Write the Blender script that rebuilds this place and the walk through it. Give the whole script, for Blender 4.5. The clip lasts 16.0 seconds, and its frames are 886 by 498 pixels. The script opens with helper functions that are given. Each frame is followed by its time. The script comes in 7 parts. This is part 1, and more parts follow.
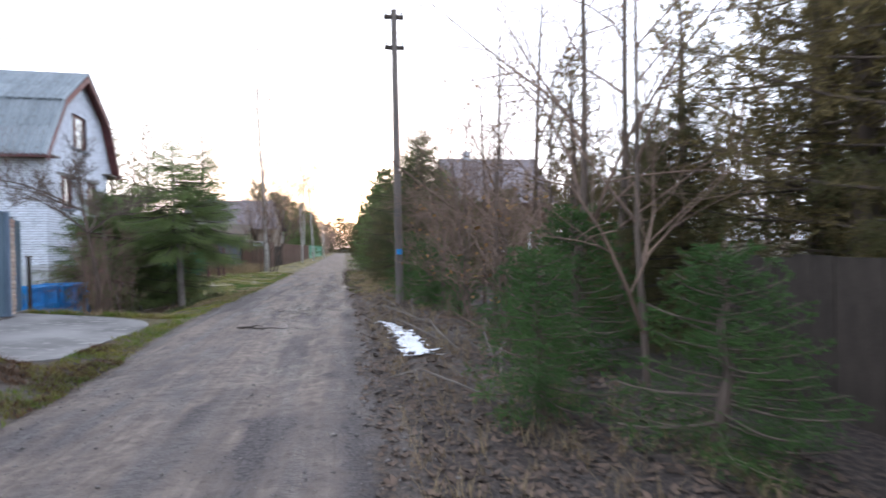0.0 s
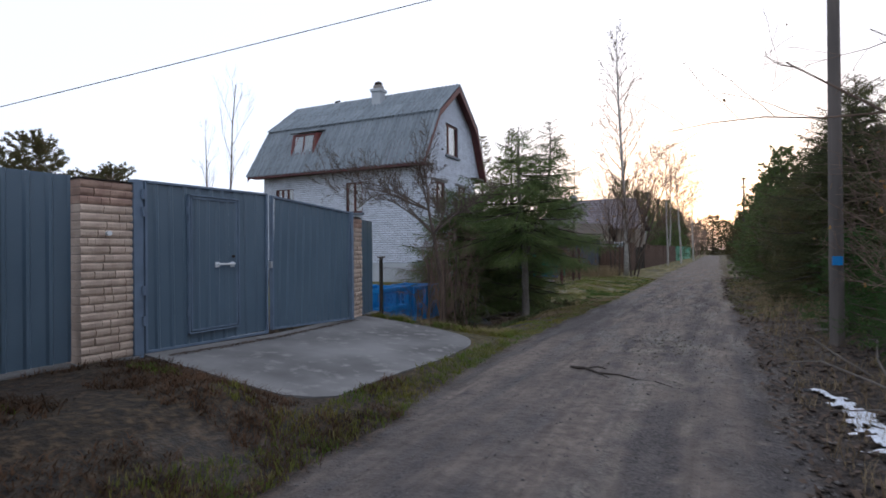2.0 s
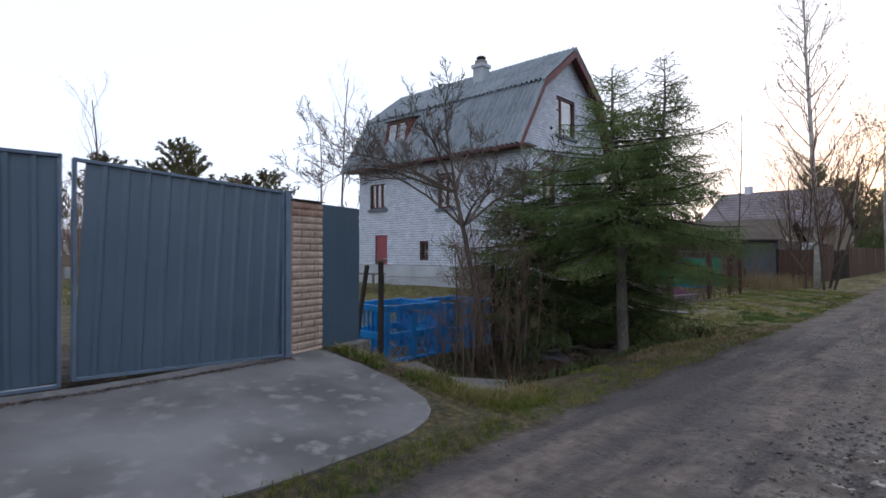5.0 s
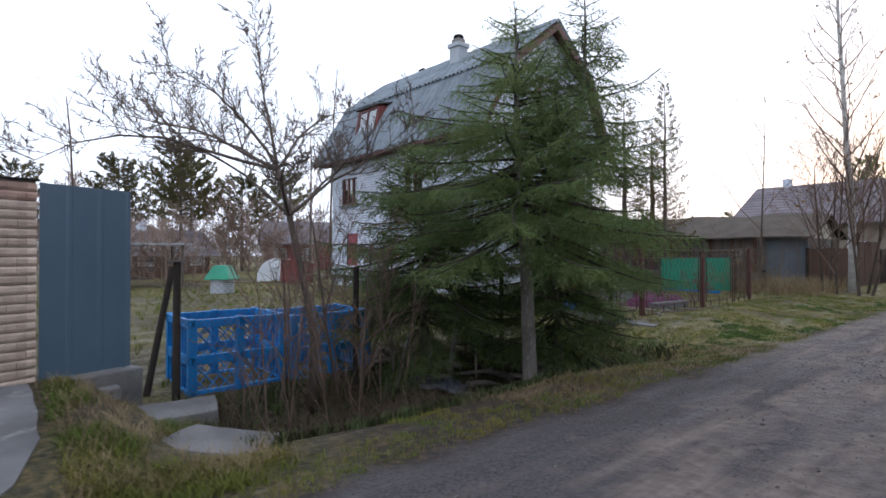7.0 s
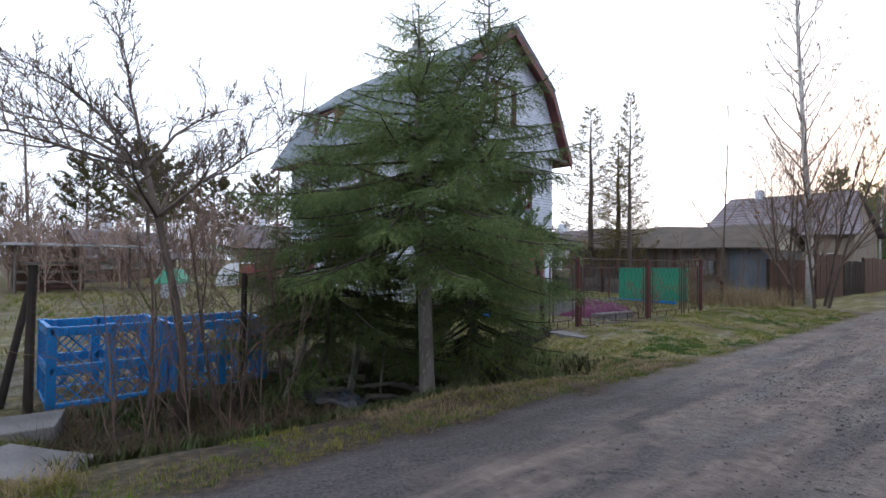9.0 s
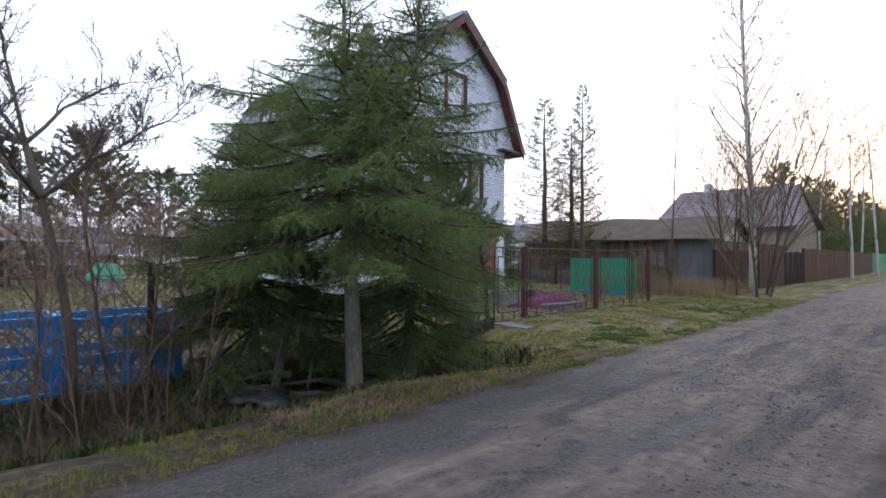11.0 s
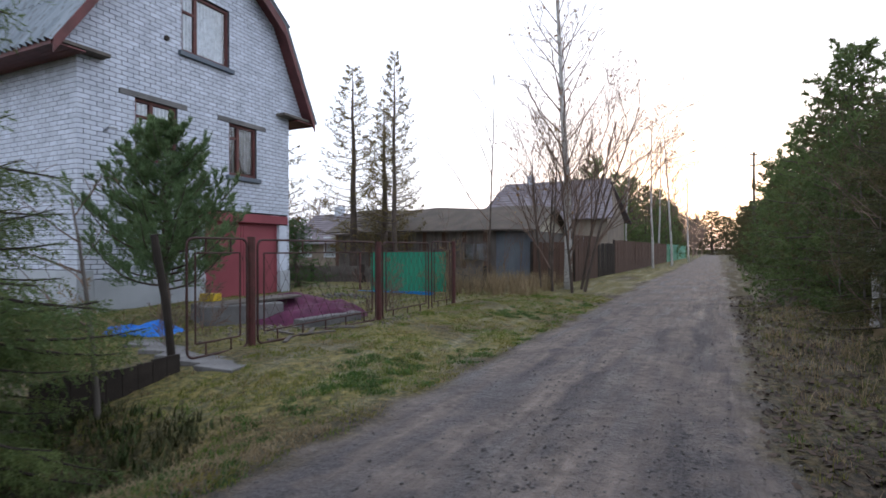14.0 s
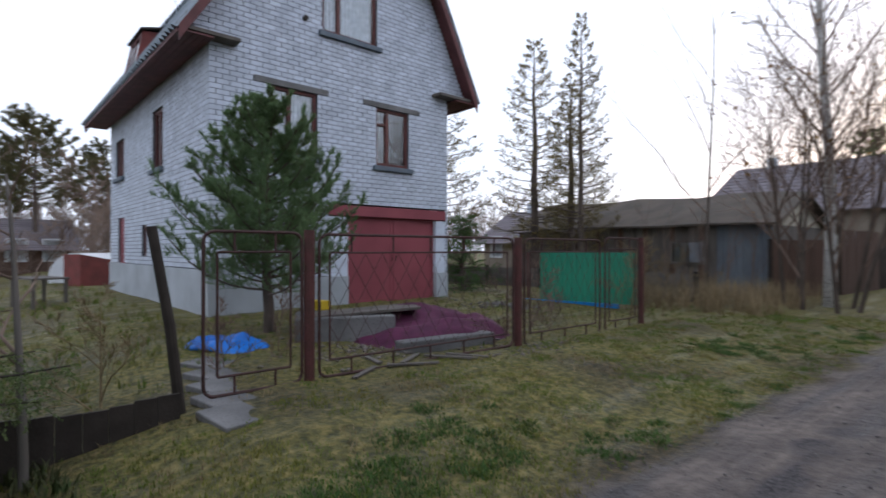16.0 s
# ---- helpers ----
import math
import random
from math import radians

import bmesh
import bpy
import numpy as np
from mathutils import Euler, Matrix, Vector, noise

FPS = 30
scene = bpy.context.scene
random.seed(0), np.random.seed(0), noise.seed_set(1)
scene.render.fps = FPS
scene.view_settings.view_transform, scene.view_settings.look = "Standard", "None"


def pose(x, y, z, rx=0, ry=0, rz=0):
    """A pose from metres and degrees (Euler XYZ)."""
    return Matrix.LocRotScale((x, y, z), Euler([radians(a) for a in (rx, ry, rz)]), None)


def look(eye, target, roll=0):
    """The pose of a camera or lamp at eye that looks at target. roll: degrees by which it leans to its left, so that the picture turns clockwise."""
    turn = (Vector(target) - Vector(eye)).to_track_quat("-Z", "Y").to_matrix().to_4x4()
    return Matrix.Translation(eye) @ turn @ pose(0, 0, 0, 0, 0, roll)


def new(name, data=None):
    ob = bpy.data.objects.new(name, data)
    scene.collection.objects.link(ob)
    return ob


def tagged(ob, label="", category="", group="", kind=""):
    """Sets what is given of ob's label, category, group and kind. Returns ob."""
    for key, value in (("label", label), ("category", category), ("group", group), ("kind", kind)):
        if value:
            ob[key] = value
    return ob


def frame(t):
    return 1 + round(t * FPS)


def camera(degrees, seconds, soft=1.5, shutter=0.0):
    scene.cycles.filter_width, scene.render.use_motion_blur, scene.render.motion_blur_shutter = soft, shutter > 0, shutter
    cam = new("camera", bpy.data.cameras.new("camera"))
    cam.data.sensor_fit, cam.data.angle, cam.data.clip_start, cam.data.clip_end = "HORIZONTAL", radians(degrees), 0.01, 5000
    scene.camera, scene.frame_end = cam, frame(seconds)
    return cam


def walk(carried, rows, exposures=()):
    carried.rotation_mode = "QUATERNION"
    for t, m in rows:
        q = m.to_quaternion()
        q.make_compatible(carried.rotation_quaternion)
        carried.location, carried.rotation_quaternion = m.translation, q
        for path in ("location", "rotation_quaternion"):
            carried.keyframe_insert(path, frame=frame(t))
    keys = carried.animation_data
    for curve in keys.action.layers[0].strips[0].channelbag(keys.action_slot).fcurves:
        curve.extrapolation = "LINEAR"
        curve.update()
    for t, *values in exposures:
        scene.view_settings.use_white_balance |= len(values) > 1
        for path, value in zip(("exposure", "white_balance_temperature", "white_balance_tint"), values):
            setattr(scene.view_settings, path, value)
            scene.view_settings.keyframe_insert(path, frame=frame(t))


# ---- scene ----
cam = camera(79.9, 16.0, 1.6, 0.25)
PATH = [
    (0, (-0.013, -0.194, 1.499), (0.348, 1.774, 1.487), -1.2),
    (0.5, (0.077, 0.849, 1.494), (-0.104, 2.841, 1.492), -1.3),
    (1, (-0.128, 1.696, 1.517), (-0.673, 3.62, 1.525), -0.9),
    (1.5, (-0.138, 2.507, 1.555), (-0.878, 4.365, 1.565), -0.7),
    (2, (-0.312, 3.316, 1.572), (-1.236, 5.09, 1.581), -0.5),
    (2.5, (-0.296, 4.097, 1.593), (-1.395, 5.768, 1.608), -0.8),
    (3, (-0.354, 4.854, 1.622), (-1.589, 6.427, 1.636), -0.7),
    (3.5, (-0.352, 5.586, 1.628), (-1.643, 7.113, 1.641), -0.5),
    (3.7, (-0.339, 5.898, 1.627), (-1.654, 7.405, 1.646), -0.4),
    (5.8, (-0.643, 9.492, 1.536), (-2.107, 10.855, 1.546), -0.0),
    (6, (-0.587, 9.873, 1.585), (-2.071, 11.214, 1.596), -0.0),
    (6.5, (-0.413, 10.743, 1.546), (-1.916, 12.062, 1.564), -0.1),
    (7, (-0.221, 11.537, 1.524), (-1.734, 12.845, 1.545), -0.1),
    (7.5, (-0.047, 12.143, 1.554), (-1.566, 13.443, 1.582), 0.0),
    (8, (0.085, 12.55, 1.571), (-1.428, 13.858, 1.603), 0.1),
    (8.2, (0.153, 12.598, 1.562), (-1.356, 13.91, 1.598), 0.3),
    (10.5, (0.419, 13.1, 1.508), (-1.013, 14.496, 1.552), 0.4),
    (11, (0.331, 13.316, 1.441), (-1.059, 14.754, 1.469), 0.3),
    (11.5, (0.174, 13.674, 1.474), (-1.11, 15.207, 1.477), 0.2),
    (12, (0.038, 14.234, 1.476), (-1.184, 15.817, 1.477), -0.1),
    (12.5, (-0.14, 14.984, 1.436), (-1.306, 16.608, 1.435), -0.3),
    (13, (-0.239, 15.738, 1.426), (-1.318, 17.421, 1.424), -0.2),
    (13.5, (-0.373, 16.547, 1.445), (-1.372, 18.28, 1.446), -0.1),
    (14, (-0.509, 17.336, 1.473), (-1.429, 19.112, 1.475), -0.2),
    (14.5, (-0.634, 18.146, 1.501), (-1.515, 19.942, 1.503), -0.1),
    (15, (-0.851, 18.882, 1.5), (-1.774, 20.656, 1.506), -0.1),
    (15.5, (-1.082, 19.613, 1.472), (-2.241, 21.243, 1.479), -0.1),
    (16, (-1.303, 20.272, 1.458), (-2.837, 21.555, 1.462), 0.0),
]
walk(cam, [(t, look(eye, target, roll)) for t, eye, target, roll in PATH],
     exposures=[(0.0, 1.15), (0.6, 0.68), (1.5, 0.14), (2.5, -0.05), (3.7, -0.04), (6.0, 0.2), (6.6, 0.36), (8.0, 0.57), (10.5, 0.6), (12.0, 0.73), (13.0, 0.84), (14.0, 0.45), (15.0, 0.27), (16.0, 0.16)])

# ---- sky and light: a low sun behind thin, bright cloud ----
SUN_AZ, SUN_EL = 2.0, 4.0
world = bpy.data.worlds.new("sky")
world.use_nodes = True
scene.world = world
wn, wl = world.node_tree.nodes, world.node_tree.links
wn.clear()
sky = wn.new("ShaderNodeTexSky")
sky.sky_type = "NISHITA"
sky.sun_disc = False
sky.sun_elevation, sky.sun_rotation = radians(SUN_EL), radians(-SUN_AZ)
sky.air_density, sky.dust_density, sky.ozone_density = 1.0, 2.5, 1.0
veil = wn.new("ShaderNodeMix")
veil.data_type = "RGBA"
veil.inputs[0].default_value = 0.7
veil.inputs[7].default_value = (8.9, 9.7, 11.7, 1)
back = wn.new("ShaderNodeBackground")
back.inputs["Strength"].default_value = 0.15
wout = wn.new("ShaderNodeOutputWorld")
wl.new(sky.outputs[0], veil.inputs[6])
wl.new(veil.outputs[2], back.inputs["Color"])
wl.new(back.outputs[0], wout.inputs[0])
sun = new("sun", bpy.data.lights.new("sun", "SUN"))
sun.data.energy, sun.data.angle, sun.data.color = 0.3, radians(25), (1.0, 0.75, 0.5)
sun.matrix_world = look((0, 0, 30), (-30 * math.sin(radians(-SUN_AZ)) * -1, -30 * math.cos(radians(SUN_AZ)), 30 - 30 * math.tan(radians(SUN_EL))))

# ---- materials ----
def material(name, c1, c2=None, scale=4.0, rough=0.8, bump=0.2, fine=60.0, metal=0.0, c3=None, vary=0.0, stretch=(1, 1, 1), spec=0.3, thin=0.0):
    """A surface of two mottled colours, with a third in small flecks, fine relief and a change from piece to piece."""
    m = bpy.data.materials.new(name)
    m.use_nodes = True
    n, l = m.node_tree.nodes, m.node_tree.links
    p = n["Principled BSDF"]
    c2 = c2 or tuple(0.7 * v for v in c1)
    co = n.new("ShaderNodeTexCoord")
    mp = n.new("ShaderNodeMapping")
    mp.inputs["Scale"].default_value = stretch
    l.new(co.outputs["Object"], mp.inputs["Vector"])
    big = n.new("ShaderNodeTexNoise")
    big.inputs["Scale"].default_value, big.inputs["Detail"].default_value = scale, 6
    l.new(mp.outputs[0], big.inputs["Vector"])
    ramp = n.new("ShaderNodeValToRGB")
    ramp.color_ramp.elements[0].position, ramp.color_ramp.elements[1].position = 0.35, 0.65
    ramp.color_ramp.elements[0].color, ramp.color_ramp.elements[1].color = (*c2, 1), (*c1, 1)
    l.new(big.outputs["Fac"], ramp.inputs[0])
    colour = ramp.outputs[0]
    small = n.new("ShaderNodeTexNoise")
    small.inputs["Scale"].default_value, small.inputs["Detail"].default_value = fine, 4
    l.new(mp.outputs[0], small.inputs["Vector"])
    if c3:
        r3 = n.new("ShaderNodeValToRGB")
        r3.color_ramp.elements[0].position, r3.color_ramp.elements[1].position = 0.55, 0.68
        l.new(small.outputs["Fac"], r3.inputs[0])
        mx = n.new("ShaderNodeMix")
        mx.data_type = "RGBA"
        l.new(r3.outputs[0], mx.inputs[0])
        l.new(colour, mx.inputs[6])
        mx.inputs[7].default_value = (*c3, 1)
        colour = mx.outputs[2]
    if vary:
        info = n.new("ShaderNodeObjectInfo")
        geo = n.new("ShaderNodeNewGeometry")
        add = n.new("ShaderNodeMath")
        add.operation = "ADD"
        l.new(info.outputs["Random"], add.inputs[0])
        l.new(geo.outputs["Random Per Island"], add.inputs[1])
        mr = n.new("ShaderNodeMapRange")
        mr.inputs["From Max"].default_value = 2.0
        mr.inputs["To Min"].default_value, mr.inputs["To Max"].default_value = 1 - vary, 1 + vary
        l.new(add.outputs[0], mr.inputs["Value"])
        hs = n.new("ShaderNodeHueSaturation")
        l.new(mr.outputs[0], hs.inputs["Value"])
        l.new(colour, hs.inputs["Color"])
        colour = hs.outputs[0]
    l.new(colour, p.inputs["Base Color"])
    if bump:
        b = n.new("ShaderNodeBump")
        b.inputs["Strength"].default_value, b.inputs["Distance"].default_value = bump, 0.01
        l.new(small.outputs["Fac"], b.inputs["Height"])
        l.new(b.outputs[0], p.inputs["Normal"])
    p.inputs["Roughness"].default_value, p.inputs["Metallic"].default_value = rough, metal
    p.inputs["Specular IOR Level"].default_value = spec
    if thin:
        tr = n.new("ShaderNodeBsdfTranslucent")
        l.new(colour, tr.inputs["Color"])
        ms = n.new("ShaderNodeMixShader")
        ms.inputs[0].default_value = thin
        l.new(p.outputs[0], ms.inputs[1])
        l.new(tr.outputs[0], ms.inputs[2])
        l.new(ms.outputs[0], n["Material Output"].inputs["Surface"])
    return m


M_STEEL = material("painted_steel", (0.085, 0.13, 0.175), (0.07, 0.112, 0.155), 1.2, 0.36, 0.03, 40, vary=0.05, spec=0.55)
M_POST = material("gate_post_paint", (0.14, 0.19, 0.26), (0.11, 0.15, 0.21), 5, 0.5, 0.05, 60)
M_BARE = material("bare_metal", (0.42, 0.44, 0.46), (0.3, 0.31, 0.33), 8, 0.4, 0.05, 80, metal=0.5)
M_STONE = material("split_brick", (0.53, 0.42, 0.345), (0.41, 0.315, 0.255), 6, 0.9, 0.7, 45, vary=0.22)
M_STONE_RED = material("split_brick_red", (0.44, 0.3, 0.235), (0.29, 0.185, 0.15), 6, 0.9, 0.7, 45, vary=0.25)
M_MORTAR = material("mortar", (0.26, 0.235, 0.215), (0.17, 0.15, 0.14), 8, 0.95, 0.5, 60)
M_CONCRETE = material("concrete", (0.195, 0.19, 0.188), (0.1, 0.098, 0.098), 1.5, 0.85, 0.5, 45, c3=(0.1, 0.095, 0.09))
M_APRON = material("worn_apron_concrete", (0.2, 0.196, 0.196), (0.1, 0.097, 0.098), 0.9, 0.85, 0.6, 5, c3=(0.215, 0.21, 0.205))
M_PLINTH = material("plinth_render", (0.42, 0.45, 0.48), (0.33, 0.35, 0.37), 1.2, 0.9, 0.3, 40)
M_WHITE = material("white_silicate_brick", (0.59, 0.635, 0.715), (0.48, 0.52, 0.595), 3, 0.85, 0.35, 50, vary=0.16)
M_JOINT = material("brick_joint", (0.12, 0.12, 0.13), (0.08, 0.08, 0.09), 6, 0.95, 0.4, 60)
# weathering streaks down the slope, also painted in place of the waves' shading
M_SLATE = material("wave_slate", (0.25, 0.285, 0.315), (0.17, 0.2, 0.225), 1.6, 0.85, 0.3, 9, c3=(0.13, 0.14, 0.14), vary=0.14, stretch=(5, 0.4, 1))
M_TRIM = material("red_brown_boards", (0.14, 0.05, 0.05), (0.09, 0.035, 0.035), 3, 0.6, 0.15, 30)
M_RED = material("red_door_paint", (0.28, 0.07, 0.085), (0.23, 0.056, 0.07), 1.5, 0.55, 0.08, 30)
M_SILL = material("sill_paint", (0.14, 0.17, 0.2), (0.1, 0.12, 0.15), 4, 0.7, 0.2, 40)
M_WINFRAME = material("window_frame_paint", (0.13, 0.045, 0.04), (0.08, 0.03, 0.028), 5, 0.5, 0.1, 40)
M_CURTAIN = material("lace_curtain", (0.55, 0.6, 0.66), (0.3, 0.35, 0.42), 9, 0.9, 0.2, 40)
# darkness of the unlit rooms, given as a surface colour
M_ROOM = material("dark_room", (0.06, 0.05, 0.045), (0.04, 0.035, 0.03), 2, 0.9, 0)
M_PIPE = material("rusty_red_pipe", (0.12, 0.04, 0.04), (0.08, 0.035, 0.03), 9, 0.6, 0.2, 60, c3=(0.06, 0.03, 0.022))
M_GATEPIPE = material("dark_rusty_pipe", (0.07, 0.032, 0.03), (0.045, 0.024, 0.022), 9, 0.65, 0.3, 60, c3=(0.1, 0.045, 0.03))
# darker copy of the bark: deep crown shade put into the colour
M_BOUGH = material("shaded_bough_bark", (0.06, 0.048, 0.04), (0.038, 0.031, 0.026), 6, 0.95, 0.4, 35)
M_GREEN = material("green_sheet", (0.03, 0.28, 0.17), (0.024, 0.22, 0.135), 1.5, 0.45, 0.05, 30)
M_BLUE = material("blue_plastic", (0.008, 0.215, 0.54), (0.006, 0.17, 0.45), 3, 0.4, 0.05, 30)
M_TARP = material("blue_tarp", (0.012, 0.16, 0.55), (0.008, 0.1, 0.4), 3, 0.5, 0.3, 20)
M_PURPLE = material("purple_cover", (0.1, 0.02, 0.055), (0.06, 0.012, 0.035), 5, 0.8, 0.4, 25)
M_GREYWOOD = material("weathered_wood", (0.16, 0.14, 0.125), (0.1, 0.088, 0.078), 3, 0.9, 0.4, 40, vary=0.2, stretch=(1, 1, 0.2))
M_BROWNWOOD = material("brown_fence_boards", (0.12, 0.07, 0.052), (0.08, 0.05, 0.038), 3, 0.85, 0.3, 40, vary=0.25, stretch=(1, 1, 0.2))
M_DARKWOOD = material("dark_wood", (0.045, 0.036, 0.03), (0.03, 0.024, 0.02), 5, 0.9, 0.4, 40, vary=0.2)
M_GREYSHEET = material("grey_sheet_wall", (0.15, 0.17, 0.19), (0.11, 0.125, 0.145), 1.5, 0.7, 0.15, 30, vary=0.08)
M_ROOFFELT = material("mossy_roofing_felt", (0.11, 0.085, 0.07), (0.07, 0.06, 0.052), 1.4, 0.95, 0.5, 30, c3=(0.085, 0.09, 0.05), vary=0.12)
M_TILE = material("grey_tile_roof", (0.17, 0.15, 0.16), (0.13, 0.11, 0.12), 1.5, 0.8, 0.3, 20, vary=0.12)
M_DIMWALL = material("dim_plaster", (0.24, 0.2, 0.16), (0.18, 0.15, 0.12), 2, 0.9, 0.2, 30)
M_YELLOWWALL = material("pale_plaster", (0.5, 0.45, 0.36), (0.42, 0.38, 0.3), 2, 0.9, 0.2, 30)
M_BARK = material("spruce_bark", (0.2, 0.178, 0.16), (0.12, 0.104, 0.093), 6, 0.95, 0.9, 35, c3=(0.24, 0.22, 0.2), stretch=(1, 1, 0.35))
M_DARKBARK = material("dark_bark", (0.13, 0.1, 0.083), (0.075, 0.059, 0.049), 6, 0.95, 0.8, 35, stretch=(1, 1, 0.35))
M_TWIG = material("twigs", (0.2, 0.138, 0.105), (0.12, 0.084, 0.066), 3, 0.9, 0.2, 30, vary=0.25)
M_BIRCH = material("birch_bark", (0.55, 0.53, 0.5), (0.4, 0.38, 0.36), 4, 0.8, 0.4, 14, c3=(0.06, 0.055, 0.05), stretch=(1, 1, 2.5))
M_NEEDLE = material("spruce_needles", (0.16, 0.21, 0.078), (0.095, 0.14, 0.056), 1.2, 0.5, 0, vary=0.5, c3=(0.15, 0.16, 0.06), fine=7, thin=0.45, spec=0.12)
M_YOUNG = material("young_spruce_needles", (0.078, 0.145, 0.043), (0.05, 0.1, 0.034), 1.2, 0.7, 0, vary=0.35, thin=0.35, spec=0.12)
M_PINE = material("pine_needles", (0.19, 0.28, 0.13), (0.135, 0.21, 0.1), 1.6, 0.6, 0, vary=0.35, c3=(0.13, 0.16, 0.07), fine=9, thin=0.4, spec=0.12)
M_DRYNEEDLE = material("olive_needles", (0.115, 0.108, 0.048), (0.075, 0.075, 0.036), 1.2, 0.6, 0, vary=0.45, c3=(0.175, 0.125, 0.068), fine=4, thin=0.45, spec=0.12)
M_DARKNEEDLE = material("dark_spruce_needles", (0.09, 0.1, 0.044), (0.06, 0.07, 0.034), 1.2, 0.6, 0, vary=0.45, c3=(0.11, 0.085, 0.05), fine=4, thin=0.4, spec=0.12)
# brown glow of needles lit from behind, painted into the base colour
M_BACKLIT = material("backlit_brown_needles", (0.2, 0.155, 0.07), (0.13, 0.11, 0.055), 1.2, 0.6, 0, vary=0.4, thin=0.6, spec=0.12)
M_DEADSTALK = material("dead_ditch_stalks", (0.125, 0.086, 0.06), (0.06, 0.042, 0.03), 1.5, 0.9, 0, vary=0.5, thin=0.2, spec=0.12)
M_HERB = material("low_green_herbs", (0.07, 0.125, 0.034), (0.05, 0.09, 0.028), 2, 0.7, 0, vary=0.4, thin=0.3, spec=0.12)
M_LEAF = material("last_yellow_leaves", (0.32, 0.17, 0.05), (0.22, 0.12, 0.04), 2, 0.8, 0, vary=0.3)
M_GRASS = material("grass", (0.078, 0.145, 0.022), (0.185, 0.165, 0.045), 1.1, 0.8, 0, vary=0.45, c3=(0.2, 0.165, 0.08), fine=4, thin=0.3, spec=0.12)
M_STRAW = material("dry_grass", (0.29, 0.225, 0.135), (0.17, 0.125, 0.075), 1.5, 0.9, 0, vary=0.45, thin=0.25, spec=0.12)
M_DEAD = material("dead_brown_grass", (0.125, 0.07, 0.042), (0.055, 0.035, 0.022), 1.5, 0.9, 0, vary=0.45, thin=0.2, spec=0.12)
M_WEED = material("ditch_weeds", (0.05, 0.075, 0.027), (0.058, 0.056, 0.028), 2, 0.8, 0, vary=0.35, spec=0.12)
M_LITTER = material("leaf_litter", (0.11, 0.075, 0.056), (0.055, 0.04, 0.032), 5, 0.85, 0, vary=0.55)
M_SNOW = material("old_snow", (0.72, 0.76, 0.84), (0.6, 0.63, 0.7), 7, 0.6, 0.6, 40, c3=(0.4, 0.4, 0.42))
M_GRAVEL = material("road_stones", (0.19, 0.175, 0.168), (0.1, 0.092, 0.09), 12, 0.9, 0.3, 60, vary=0.4)
M_MUD = material("dried_mud", (0.2, 0.175, 0.15), (0.12, 0.105, 0.092), 9, 0.95, 0.5, 40, vary=0.35)
M_WIRE = material("wire_black", (0.03, 0.03, 0.032), None, 5, 0.6, 0)
M_POLE = material("pole_wood", (0.14, 0.12, 0.11), (0.09, 0.08, 0.075), 4, 0.9, 0.5, 40, stretch=(1, 1, 0.15))
M_PLASTICWHITE = material("white_enamel", (0.7, 0.72, 0.75), (0.6, 0.62, 0.65), 3, 0.4, 0)
M_REDWALL = material("faded_red_boards", (0.22, 0.06, 0.055), (0.15, 0.05, 0.045), 2, 0.85, 0.2, 30)
M_PALEWOOD = material("pale_old_board", (0.3, 0.28, 0.26), (0.2, 0.185, 0.17), 3, 0.9, 0.4, 40, vary=0.15)
M_PLASTICDARK = material("dark_plastic_film", (0.05, 0.065, 0.085), (0.03, 0.04, 0.05), 4, 0.3, 0.2, 20, spec=0.6)
M_YELLOW = material("yellow_plastic", (0.6, 0.42, 0.03), (0.5, 0.34, 0.02), 3, 0.5, 0)
M_WATER = material("puddle_water", (0.03, 0.03, 0.033), None, 3, 0.06, 0.02, 8, spec=0.8)
# lightened so that the colour itself carries the distance haze
M_FARWOOD = material("hazed_bare_wood", (0.25, 0.18, 0.145), (0.18, 0.135, 0.11), 0.3, 0.95, 0, vary=0.3)


def glass_material():
    m = bpy.data.materials.new("window_glass")
    m.use_nodes = True
    p = m.node_tree.nodes["Principled BSDF"]
    p.inputs["Base Color"].default_value = (0.85, 0.9, 0.92, 1)
    p.inputs["Roughness"].default_value, p.inputs["Transmission Weight"].default_value, p.inputs["IOR"].default_value = 0.02, 1.0, 1.95
    p.inputs["Specular IOR Level"].default_value = 0.9
    return m


M_GLASS = glass_material()

